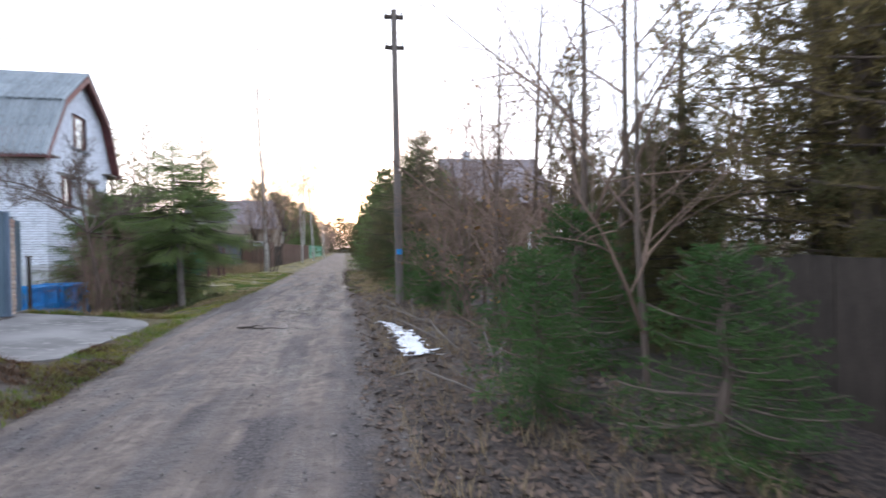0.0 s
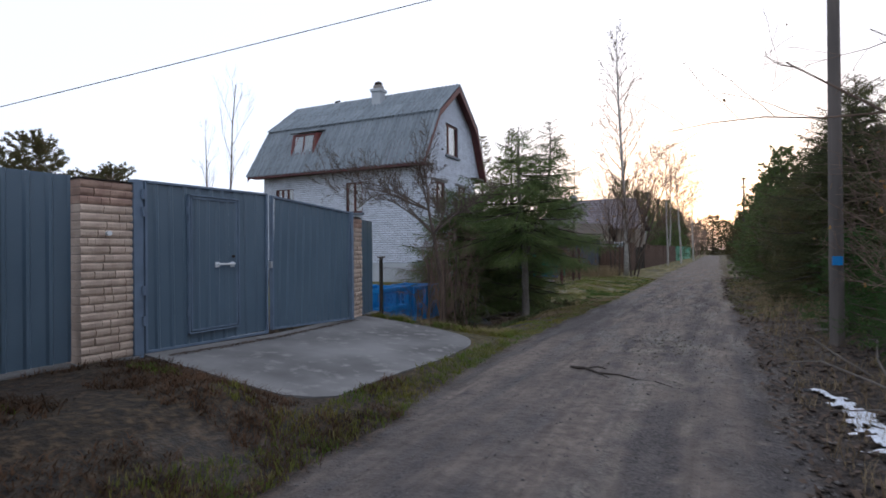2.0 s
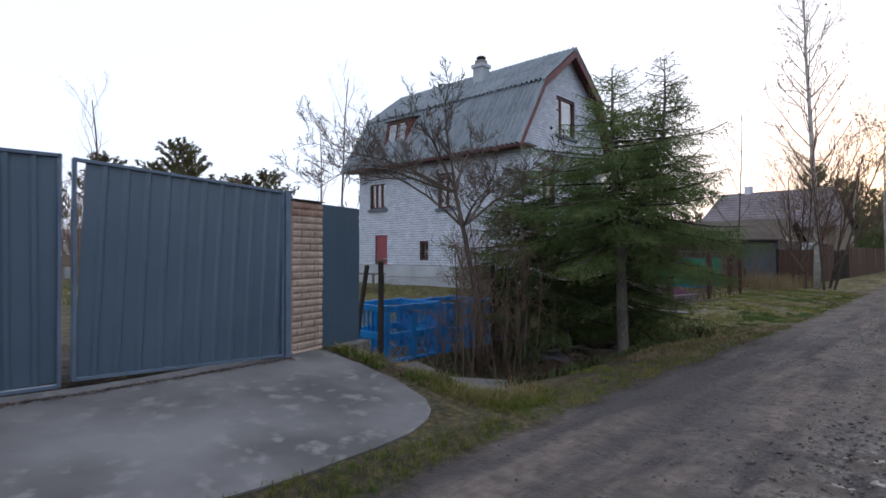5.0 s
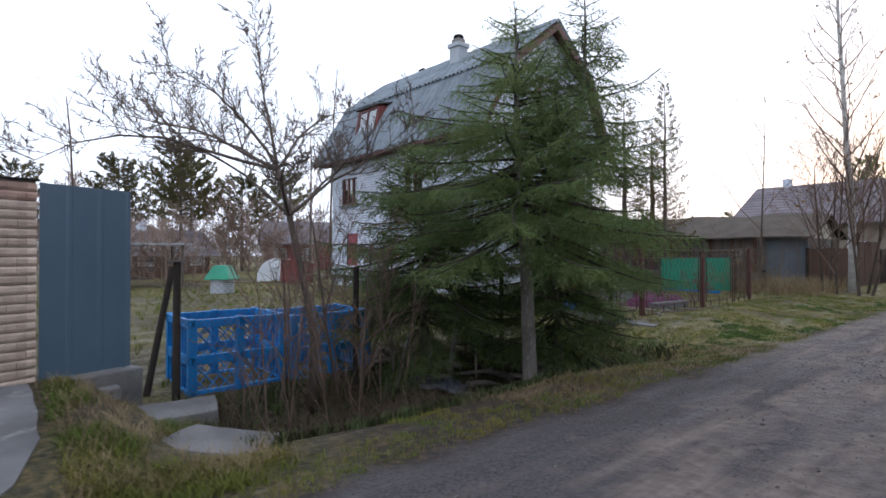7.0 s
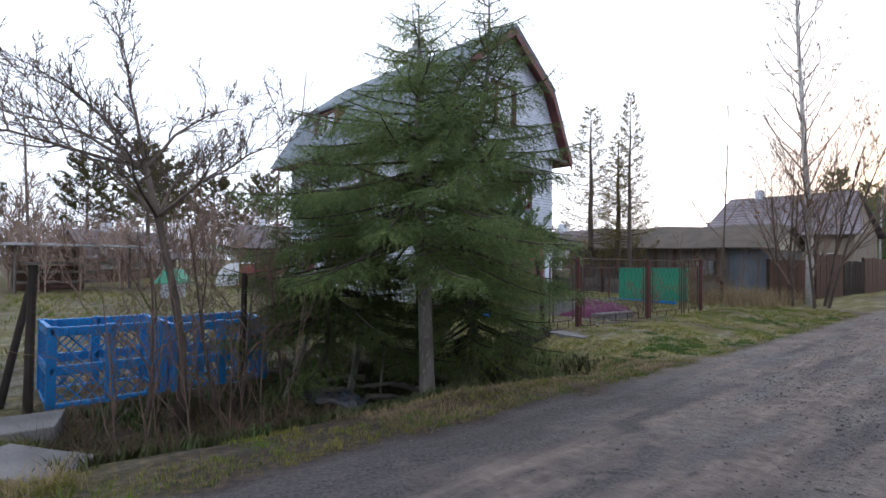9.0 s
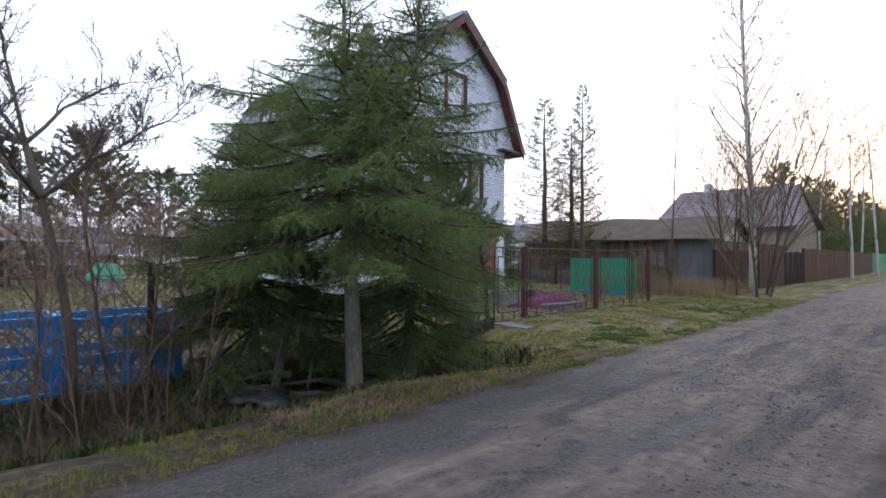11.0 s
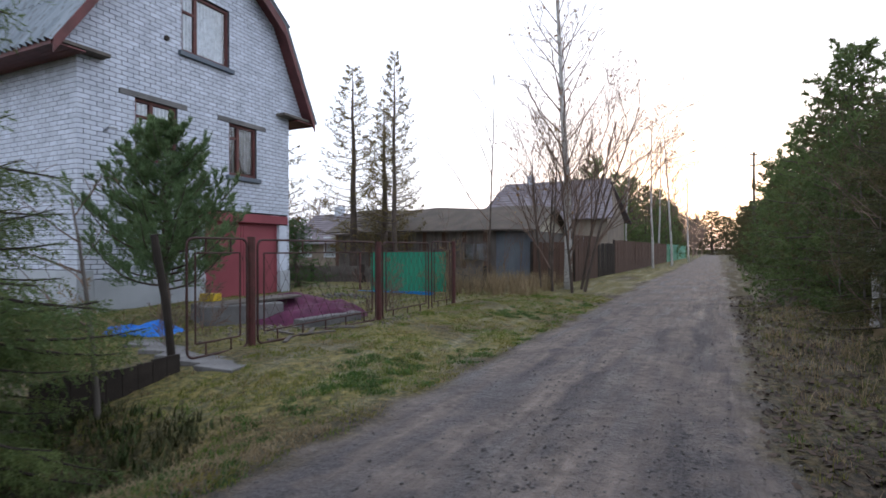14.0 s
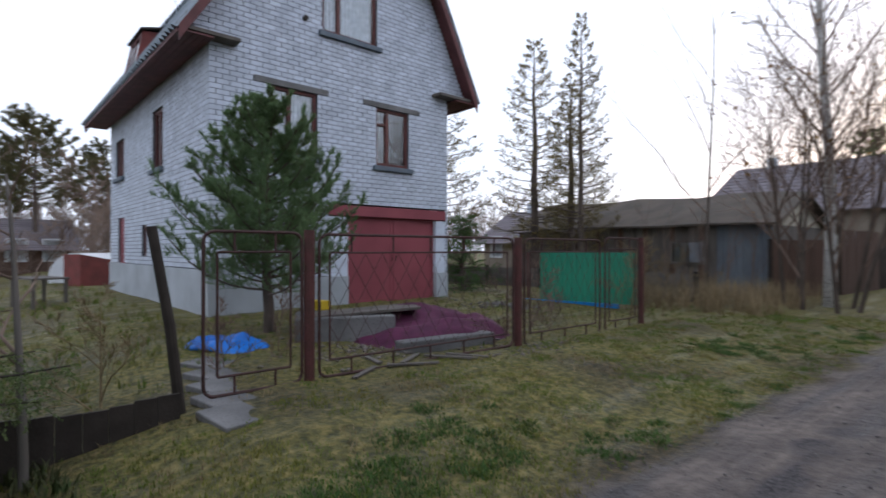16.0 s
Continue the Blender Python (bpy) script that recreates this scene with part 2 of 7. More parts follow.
# ---- mesh helpers ----
class Geo:
    """Gathers corners and faces of one mesh."""

    def __init__(self):
        self.v, self.f = [], []

    def face(self, *pts):
        k = len(self.v)
        self.v += [tuple(p) for p in pts]
        self.f.append(tuple(range(k, k + len(pts))))

    def hexa(self, p):
        k = len(self.v)
        self.v += [tuple(q) for q in p]
        self.f += [tuple(k + i for i in f) for f in ((0, 3, 2, 1), (4, 5, 6, 7), (0, 1, 5, 4), (1, 2, 6, 5), (2, 3, 7, 6), (3, 0, 4, 7))]

    def box(self, x0, x1, y0, y1, z0, z1, m=None):
        p = [Vector(q) for q in ((x0, y0, z0), (x1, y0, z0), (x1, y1, z0), (x0, y1, z0), (x0, y0, z1), (x1, y0, z1), (x1, y1, z1), (x0, y1, z1))]
        self.hexa([m @ q for q in p] if m else p)

    def tube(self, pts, radii, n=6, cap=True):
        pts = [Vector(p) for p in pts]
        if not hasattr(radii, "__len__"):
            radii = [radii] * len(pts)
        k = len(self.v)
        for i, p in enumerate(pts):
            d = pts[min(i + 1, len(pts) - 1)] - pts[max(i - 1, 0)]
            d = d.normalized() if d.length > 1e-9 else Vector((0, 0, 1))
            a = d.cross(Vector((0, 0, 1)) if abs(d.z) < 0.9 else Vector((1, 0, 0))).normalized()
            b = d.cross(a)
            for j in range(n):
                w = 2 * math.pi * j / n
                self.v.append(tuple(p + radii[i] * (math.cos(w) * a + math.sin(w) * b)))
        for i in range(len(pts) - 1):
            for j in range(n):
                q, r = k + i * n + j, k + i * n + (j + 1) % n
                self.f.append((q, r, r + n, q + n))
        if cap:
            self.f.append(tuple(k + j for j in range(n - 1, -1, -1)))
            self.f.append(tuple(k + (len(pts) - 1) * n + j for j in range(n)))

    def prism(self, outline, axis, a, b):
        """A flat outline drawn out from a to b along axis x, y or z."""
        def at(p, w):
            return {"x": (w, p[0], p[1]), "y": (p[0], w, p[1]), "z": (p[0], p[1], w)}[axis]
        n, k = len(outline), len(self.v)
        self.v += [at(p, a) for p in outline] + [at(p, b) for p in outline]
        self.f += [tuple(range(k, k + n)), tuple(range(k + 2 * n - 1, k + n - 1, -1))]
        self.f += [(k + i, k + n + i, k + n + (i + 1) % n, k + (i + 1) % n) for i in range(n)]

    def mesh(self, name, mat, smooth=False):
        me = bpy.data.meshes.new(name)
        me.from_pydata(self.v, [], self.f)
        me.materials.append(mat)
        if smooth:
            me.shade_smooth()
        bm = bmesh.new()
        bm.from_mesh(me)
        bmesh.ops.recalc_face_normals(bm, faces=bm.faces)
        bm.to_mesh(me)
        bm.free()
        return me


def quick_mesh(name, verts, faces, mat):
    """A mesh from numpy arrays, all faces of one number of corners."""
    me = bpy.data.meshes.new(name)
    verts, faces = np.asarray(verts, np.float32), np.asarray(faces, np.int32)
    me.vertices.add(len(verts))
    me.vertices.foreach_set("co", verts.ravel())
    me.loops.add(faces.size)
    me.loops.foreach_set("vertex_index", faces.ravel())
    me.polygons.add(len(faces))
    me.polygons.foreach_set("loop_start", np.arange(0, faces.size, faces.shape[1], dtype=np.int32))
    me.materials.append(mat)
    me.update(calc_edges=True)
    return me


def thing(name, m, label, category, group="", kind=""):
    """An Empty that carries the parts of one thing."""
    ob = tagged(new(name), label, category, group, kind)
    ob.empty_display_size = 0.2
    ob.matrix_world = m
    return ob


def part(name, geo, mat, parent, label="", bevel=0.0, smooth=False, m=None):
    me = geo.mesh(name, mat, smooth) if isinstance(geo, Geo) else geo
    ob = new(name, me)
    ob.parent = parent
    if m is not None:
        ob.matrix_local = m
    if bevel:
        b = ob.modifiers.new("bevel", "BEVEL")
        b.width, b.segments, b.limit_method = bevel, 2, "ANGLE"
    return tagged(ob, label)


def single(name, geo, mat, label, category, group="", kind="", bevel=0.0, smooth=False, m=None):
    ob = part(name, geo, mat, None, label, bevel, smooth, m)
    return tagged(ob, "", category, group, kind)


# ---- ground: road, verges, ditch and yards in one sheet ----
def ease(a, b, x):
    t = min(1.0, max(0.0, (x - a) / (b - a)))
    return t * t * (3 - 2 * t)


def road_left(y):
    return -3.0 - 0.35 * ease(6, 12, y) + 0.15 * ease(14, 20, y) + 0.12 * noise.noise((y * 0.6, 3, 0))


def road_right(y):
    return 0.2 - 0.35 * ease(12, 26, y) + 0.12 * noise.noise((y * 0.7, 9, 0))


def apron(x, y):
    """Height of the flat concrete apron before the gate."""
    a = 0.12 - 0.06 * ease(8.5, 11.5, y)
    b = 0.385 - 0.022 * (y - 7.2)
    return a + (b - a) * (-3.8 - x) / 2.48


def height(x, y, bed=True):
    xl, xr = road_left(y), road_right(y)
    n = noise.noise((x * 0.9, y * 0.9, 0))
    f = noise.noise((x * 4.5, y * 4.5, 5))
    if x < xl:
        calm = 1 - ease(-7.4, -6.4, x) * ease(-3.3, -3.8, x) * ease(6.5, 7.2, y) * ease(12.6, 11.9, y)
        d = xl - x
        side = 0.42 - 0.1 * ease(10.5, 12.2, y) - 0.5 * ease(11.95, 13.0, y) + 0.32 * ease(19.8, 22.4, y)
        side += 0.18 * ease(8, 11, -x) * ease(12.3, 13.6, y) * (1 - ease(19.8, 22.4, y))
        z = side * ease(0, 1.4 + 1.2 * ease(9, 12, y), d) + 0.09 * ease(6.5, 11, -x) * ease(20, 22, y)
        z += 0.05 * n * ease(0, 0.5, d) + 0.02 * f
        z = z * calm + (apron(x, y) + 0.006 * f) * (1 - calm)
        ditch = ease(12.7, 14.2, y) * (1 - ease(19.9, 20.7, y))
        z -= (0.42 + 0.1 * ease(18, 19.8, y)) * ditch * math.exp(-((x + 5.65 - 0.65 * ease(17.5, 20, y)) / 0.75) ** 2)
        if bed and -6.6 < x < -3.6 and 7.0 < y < 12.1:
            z -= 0.3 * ease(-6.6, -6.3, x) * ease(-3.85 - 0.95 * ease(10.3, 11.7, y), -4.25 - 0.95 * ease(10.3, 11.7, y), x) * ease(7.25, 7.6, y) * ease(11.75, 11.35, y)
        return z - 0.35 * ease(40, 90, -x)
    if x > xr:
        d = x - xr
        return 0.05 * n * ease(0, 0.6, d) + 0.12 * ease(0.8, 2.2, d) + 0.03 * f * ease(0, 0.3, d)
    w = min(x - xl, xr - x)
    k = ease(0, 0.5, w)
    rut = sum(math.exp(-((x - c - 0.12 * noise.noise((y * 0.25, c, 1))) / 0.22) ** 2) for c in (-2.45, -0.72))
    z = 0.03 * k - 0.028 * rut * (0.6 + noise.noise((y * 0.5, 2, 2))) + 0.02 * n + 0.012 * f
    hole = math.exp(-(((x + 1.15) / 0.5) ** 2 + ((y - 12.9) / 1.0) ** 2)) + 0.5 * math.exp(-(((x + 0.85) / 0.3) ** 2 + ((y - 6.4) / 0.4) ** 2))
    rough = 0.022 * noise.noise((x * 7, y * 2.2, 8)) * (0.5 + hole) + 0.014 * noise.noise((x * 2.5, y * 0.5, 18)) + 0.07 * noise.noise((x * 4.5, y * 4.5, 8)) * min(1.0, hole)
    return z * k + rough - 0.04 * hole


def spaced(lo, hi, step, far):
    mid = list(np.arange(lo, hi + 1e-6, step))
    out, s, p = [], step, hi
    while p < far:
        s = min(s * 1.25, 60)
        p += s
        out.append(p)
    inn, s, p = [], step, lo
    while p > -far:
        s = min(s * 1.25, 60)
        p -= s
        inn.append(p)
    return np.array(inn[::-1] + mid + out)


def zones(x, y):
    """How much of a spot is road, green grass and dry litter."""
    xl, xr = road_left(y), road_right(y)
    wob = 0.25 * noise.noise((x * 2.1, y * 2.1, 4)) + 0.12 * noise.noise((x * 7, y * 7, 4))
    road = ease(-0.12, 0.2, x - xl + wob) * ease(-0.15, 0.2, xr - x + wob)
    if x < xl:
        green = 0.05 + 0.4 * ease(8, 12, y) + 0.5 * ease(17.5, 22, y) + 0.25 * ease(8, 12, -x)
        green *= 0.55 + 0.9 * noise.noise((x * 0.8, y * 0.8, 7)) + 0.35 * ease(0, 0.5, xl - x)
        green *= 1 - 0.8 * ease(12.8, 14.5, y) * (1 - ease(19, 21, y)) * (1 - ease(6.6, 7.6, -x))
    else:
        green = 0.45 * ease(17, 22, y) * (0.7 + noise.noise((x, y, 7)))
    pale = math.exp(-(((x + 1.1) / 0.55) ** 2 + ((y - 12.7) / 1.3) ** 2)) + 0.9 * math.exp(-(((x + 0.8) / 0.4) ** 2 + ((y - 6.4) / 0.5) ** 2)) + 0.5 * math.exp(-(((x + 0.9) / 0.35) ** 2 + ((y - 9.4) / 2.2) ** 2))
    pale *= ease(-0.15, 0.25, noise.noise((x * 3.1, y * 2.3, 12)) + 0.5 * noise.noise((x * 9, y * 7, 12)))
    return road, min(1, max(0, green)), 1 - ease(13, 20, y) if x > xr else 0.0, min(1.0, pale)


def wetness(x, y):
    """Dark damp wheel tracks and shoulders."""
    n1, n2 = noise.noise((x * 2.2, y * 0.8, 21)), noise.noise((x * 6, y * 3.2, 22))
    w = 0.95 * math.exp(-((x - 0.12 - 0.1 * n1) / 0.24) ** 2) * (1 - 0.6 * ease(13, 20, y))
    w += 0.75 * math.exp(-((x + 0.72 + 0.15 * n1) / 0.2) ** 2) * ease(-0.55, 0.1, noise.noise((3, y * 0.45, 23)))
    w += 0.6 * math.exp(-((x + 2.35 + 0.15 * n1) / 0.2) ** 2) * ease(-0.2, 0.3, noise.noise((7, y * 0.5, 24)))
    w += 1.0 * math.exp(-((x + 3.0 + 0.2 * n1) / 0.48) ** 2) * ease(12.3, 14, y) * (1 - ease(18, 21, y))
    n3 = noise.noise((x * 3.4, y * 0.33, 25)) + 0.45 * n2
    w += (0.35 + 0.3 * ease(10, 13, y)) * ease(0.0, 0.5, n3) + 0.4 * ease(0.2, 0.6, noise.noise((x * 4, y * 2.4, 27)) + 0.4 * n3)
    return min(1.0, w * ease(-0.5, 0.25, n2 + 0.35)) * (1 - 0.75 * ease(26, 36, y))


def ground_material():
    m = bpy.data.materials.new("ground_surface")
    m.use_nodes = True
    n, l = m.node_tree.nodes, m.node_tree.links
    p = n["Principled BSDF"]
    at = n.new("ShaderNodeAttribute")
    at.attribute_name = "zone"
    sep = n.new("ShaderNodeSeparateColor")
    l.new(at.outputs["Color"], sep.inputs[0])
    co = n.new("ShaderNodeTexCoord")

    def tex(scale, detail=6, stretch=None):
        t = n.new("ShaderNodeTexNoise")
        t.inputs["Scale"].default_value, t.inputs["Detail"].default_value = scale, detail
        if stretch:
            mp = n.new("ShaderNodeMapping")
            mp.inputs["Scale"].default_value = stretch
            l.new(co.outputs["Object"], mp.inputs[0])
            l.new(mp.outputs[0], t.inputs["Vector"])
        else:
            l.new(co.outputs["Object"], t.inputs["Vector"])
        return t.outputs["Fac"]

    def ramp(fac, *stops):
        r = n.new("ShaderNodeValToRGB")
        e = r.color_ramp.elements
        while len(e) < len(stops):
            e.new(0.5)
        for k, (pos, col) in zip(e, stops):
            k.position, k.color = pos, (*col, 1)
        l.new(fac, r.inputs[0])
        return r.outputs[0]

    def mix(fac, a, b):
        mx = n.new("ShaderNodeMix")
        mx.data_type = "RGBA"
        l.new(fac, mx.inputs[0])
        l.new(a, mx.inputs[6])
        l.new(b, mx.inputs[7])
        return mx.outputs[2]

    streak = tex(1.0, 9, (3.0, 0.42, 1))
    patch = tex(1.3, 9)
    grit = tex(38, 5)
    dirt = mix(ramp(patch, (0.38, (0, 0, 0)), (0.62, (1, 1, 1))), ramp(streak, (0.36, (0.05, 0.046, 0.051)), (0.5, (0.112, 0.093, 0.085)), (0.62, (0.162, 0.134, 0.118))),
               ramp(streak, (0.36, (0.092, 0.077, 0.073)), (0.48, (0.15, 0.122, 0.108)), (0.64, (0.19, 0.155, 0.134))))
    dirt = mix(ramp(grit, (0.56, (0, 0, 0)), (0.75, (0.7, 0.7, 0.7))), dirt, ramp(patch, (0.3, (0.05, 0.047, 0.05)), (0.7, (0.23, 0.21, 0.2))))
    tuft = tex(14, 6)
    soil = ramp(tuft, (0.36, (0.013, 0.01, 0.009)), (0.52, (0.033, 0.022, 0.016)), (0.68, (0.08, 0.052, 0.034)))
    green = ramp(tuft, (0.3, (0.035, 0.037, 0.011)), (0.5, (0.11, 0.1, 0.027)), (0.68, (0.21, 0.165, 0.052)))
    litter = ramp(tex(22, 5), (0.32, (0.012, 0.01, 0.009)), (0.5, (0.032, 0.024, 0.021)), (0.7, (0.075, 0.056, 0.046)))
    colour = mix(sep.outputs["Green"], soil, green)
    colour = mix(sep.outputs["Blue"], colour, litter)
    dirt = mix(at.outputs["Alpha"], dirt, ramp(tex(26, 6), (0.34, (0.05, 0.047, 0.05)), (0.5, (0.23, 0.205, 0.175)), (0.66, (0.33, 0.3, 0.26))))
    lines = tex(1.0, 5, (15, 0.55, 1))
    lump = tex(9, 9)
    for fac, lo, hi in ((lines, 0.74, 1.06), (lump, 0.64, 1.24)):
        mr = n.new("ShaderNodeMapRange")
        mr.inputs["From Min"].default_value, mr.inputs["From Max"].default_value = 0.3, 0.7
        mr.inputs["To Min"].default_value, mr.inputs["To Max"].default_value = lo, hi
        l.new(fac, mr.inputs["Value"])
        mul = n.new("ShaderNodeVectorMath")
        mul.operation = "SCALE"
        l.new(dirt, mul.inputs[0])
        l.new(mr.outputs[0], mul.inputs["Scale"])
        dirt = mul.outputs[0]
    damp = n.new("ShaderNodeAttribute")
    damp.attribute_name = "damp"
    edge = n.new("ShaderNodeMath")
    edge.operation = "ADD"
    l.new(damp.outputs["Fac"], edge.inputs[0])
    l.new(lump, edge.inputs[1])
    crisp = n.new("ShaderNodeMapRange")
    crisp.inputs["From Min"].default_value, crisp.inputs["From Max"].default_value = 0.7, 1.2
    l.new(edge.outputs[0], crisp.inputs["Value"])
    dirt = mix(crisp.outputs[0], dirt, ramp(grit, (0.35, (0.034, 0.03, 0.032)), (0.65, (0.09, 0.08, 0.08))))
    colour = mix(sep.outputs["Red"], colour, dirt)
    l.new(colour, p.inputs["Base Color"])
    b = n.new("ShaderNodeBump")
    b.inputs["Strength"].default_value, b.inputs["Distance"].default_value = 0.9, 0.03
    mixh = n.new("ShaderNodeMath")
    mixh.operation = "ADD"
    l.new(grit, mixh.inputs[0])
    l.new(tuft, mixh.inputs[1])
    more = n.new("ShaderNodeMath")
    more.operation = "ADD"
    l.new(mixh.outputs[0], more.inputs[0])
    l.new(lump, more.inputs[1])
    ridged = n.new("ShaderNodeMath")
    ridged.operation = "ADD"
    l.new(more.outputs[0], ridged.inputs[0])
    l.new(lines, ridged.inputs[1])
    l.new(ridged.outputs[0], b.inputs["Height"])
    l.new(b.outputs[0], p.inputs["Normal"])
    wet = n.new("ShaderNodeMapRange")
    wet.inputs["From Min"].default_value, wet.inputs["From Max"].default_value = 0.36, 0.56
    wet.inputs["To Min"].default_value, wet.inputs["To Max"].default_value = 0.55, 0.9
    l.new(streak, wet.inputs["Value"])
    l.new(wet.outputs[0], p.inputs["Roughness"])
    p.inputs["Specular IOR Level"].default_value = 0.35
    return m


def ground():
    xs, ys = spaced(-7.5, 2.6, 0.1, 700), spaced(1.0, 33.0, 0.11, 700)
    nx, ny = len(xs), len(ys)
    verts = np.array([(x, y, height(x, y)) for y in ys for x in xs], np.float32)
    cols = np.array([zones(x, y) for y in ys for x in xs], np.float32)
    i, j = np.meshgrid(np.arange(nx - 1), np.arange(ny - 1))
    a = (j * nx + i).ravel()
    me = quick_mesh("ground", verts, np.stack([a, a + 1, a + nx + 1, a + nx], 1), ground_material())
    me.shade_smooth()
    me.color_attributes.new("zone", "FLOAT_COLOR", "POINT").data.foreach_set("color", cols.ravel())
    wet = np.array([wetness(x, y) if -5 < x < 2 and y < 60 else 0.0 for y in ys for x in xs], np.float32)
    me.attributes.new("damp", "FLOAT", "POINT").data.foreach_set("value", wet)
    ob = new("ground", me)
    return tagged(ob, "rutted dirt lane with grass verges and a ditch", "ground", kind="structure")


ground()

# ---- the white brick house ----
HOUSE = pose(-11.64, 23.24, 0, 0, 0, 2)
HL, HW = 9.1, 6.0
RIDGE = (3.2, 9.58)
PROFILE = ((-0.62, 5.40), (1.0, 7.93), RIDGE, (5.45, 7.93), (6.75, 5.40))


def profile_span(z):
    """Where a level line meets the roof's underside, across the gable."""
    if z < 5.5:
        return 0.0, HW
    def edge(a, b):
        return a[0] + (b[0] - a[0]) * (z - a[1]) / (b[1] - a[1])
    lo = edge(PROFILE[0], PROFILE[1]) if z < 7.93 else edge(PROFILE[1], PROFILE[2])
    hi = edge(PROFILE[4], PROFILE[3]) if z < 7.93 else edge(PROFILE[3], PROFILE[2])
    return lo + 0.08, hi - 0.08


def minus(lo, hi, holes):
    out = [(lo, hi)]
    for a, b in holes:
        nxt = []
        for p, q in out:
            if b <= p or a >= q:
                nxt.append((p, q))
            else:
                nxt += [r for r in ((p, a), (b, q)) if r[1] - r[0] > 0.01]
        out = nxt
    return out


def brick_courses(z0, z1, span, holes, step=0.1):
    """Yields z, and the stretches of each course that are wall."""
    k = 0
    z = z0
    while z < z1 - 0.02:
        lo, hi = span(z + step / 2)
        if hi - lo > 0.1:
            yield k, z, minus(lo, hi, [(a, b) for a, b, c, d in holes if c < z + step / 2 < d])
        z += step
        k += 1


def brick_wall(house, name, length_axis, z0, z1, span, holes, singles):
    """A joint-coloured core with proud bricks: those in the band `singles` are pieces of their own."""
    core, joined, loose = Geo(), Geo(), []
    rng = random.Random(len(name))
    for k, z, runs in brick_courses(z0, z1, span, holes):
        for a, b in runs:
            if length_axis == "v":
                core.box(-0.3, -0.008, max(a, 0.02), b, z, z + 0.1)
            else:
                core.box(a, b, 0.008, 0.3, z, z + 0.1)
            p = (math.floor(a / 0.26) - 1) * 0.26 + (0.13 if k % 2 else 0.0)
            while p < b:
                s, e = max(a, p), min(b, p + 0.25)
                if e - s > 0.02:
                    o = rng.uniform(-0.0025, 0.003)
                    if singles and singles[0] < z < singles[1] and len(loose) < 290 and e - s > 0.24:
                        loose.append((s, z + rng.uniform(0, 0.003), o))
                    elif length_axis == "v":
                        joined.box(-0.05, o, s + 0.003, e - 0.003, z + 0.003, z + 0.09)
                    else:
                        joined.box(s + 0.003, e - 0.003, -o, 0.05, z + 0.003, z + 0.09)
                p += 0.26
    w = part(name, core, M_JOINT, house, "dark mortar joints between white bricks")
    tagged(part("brickwork", joined, M_WHITE, w, "white silicate bricks with dark joints"), kind="stuff")
    if loose:
        g = Geo()
        g.box(-0.05, 0, 0.003, 0.247, 0.003, 0.09)
        me = g.mesh("brick", M_WHITE)
        for s, z, o in loose:
            part("brick", me, None, w, m=Matrix.Translation((o, s, z)))
    return w


def window(house, m, w, h, split, transom=None, sill=True, curtain=None, name="window"):
    """A timber window in its opening: local x outwards, y along, z up."""
    fr = Geo()
    t = 0.07
    fr.box(-0.14, -0.06, 0, t, 0, h)
    fr.box(-0.14, -0.06, w - t, w, 0, h)
    fr.box(-0.14, -0.06, t, w - t, 0, t)
    fr.box(-0.14, -0.06, t, w - t, h - t, h)
    win = part(name, fr, M_WINFRAME, house, "red-brown timber window frame", 0.006, m=m)
    xs = [t] + [s * w for s in split] + [w - t]
    for s in split:
        g = Geo()
        g.box(-0.13, -0.055, s * w - 0.045, s * w + 0.045, t, h - t)
        part("mullion", g, M_WINFRAME, win, bevel=0.005)
    if transom:
        g = Geo()
        g.box(-0.125, -0.06, t, xs[1] - 0.04, transom * h - 0.03, transom * h + 0.03)
        part("transom", g, M_WINFRAME, win, bevel=0.005)
    for a, b in zip(xs[:-1], xs[1:]):
        g = Geo()
        g.box(-0.104, -0.098, a, b, t, h - t)
        p = part("pane", g, M_GLASS, win, "reflecting window glass")
        p.visible_shadow = False
    g = Geo()
    for k in range(int(w / 0.05)):
        y = t + 0.05 * k
        if y + 0.05 < w - 0.02:
            g.face((-0.24 + 0.02 * (k % 2), y, 0.03), (-0.24 + 0.02 * ((k + 1) % 2), y + 0.05, 0.03), (-0.24 + 0.02 * ((k + 1) % 2), y + 0.05, h - 0.03), (-0.24 + 0.02 * (k % 2), y, h - 0.03))
    if curtain:
        part("curtain", g, curtain, win, "pleated sheet behind the glass, lace curtain or dark room")
    if sill:
        g = Geo()
        g.box(-0.1, 0.09, -0.1, w + 0.1, -0.13, -0.02)
        part("sill", g, M_SILL, win, "grey painted sill", 0.01)
    return win


def wave_sheet(width, length, pitch=0.2, amp=0.048, thick=0.008):
    """A sheet with waves across x, lying along y."""
    g = Geo()
    n = int(round(width / pitch * 6)) + 1
    pts = [(k * width / (n - 1), amp * math.cos(2 * math.pi * k * width / (n - 1) / pitch)) for k in range(n)]
    for y in (0, length):
        g.v += [(x, y, z) for x, z in pts] + [(x, y, z - thick) for x, z in pts]
    for i in range(n - 1):
        g.f += [(i, i + 1, 2 * n + i + 1, 2 * n + i), (n + i + 1, n + i, 3 * n + i, 3 * n + i + 1), (i + 1, i, n + i, n + i + 1), (2 * n + i, 2 * n + i + 1, 3 * n + i + 1, 3 * n + i)]
    g.f += [(0, 2 * n, 3 * n, n), (n - 1, 2 * n - 1, 4 * n - 1, 3 * n - 1)]
    return g.mesh("roof_sheet", M_SLATE)


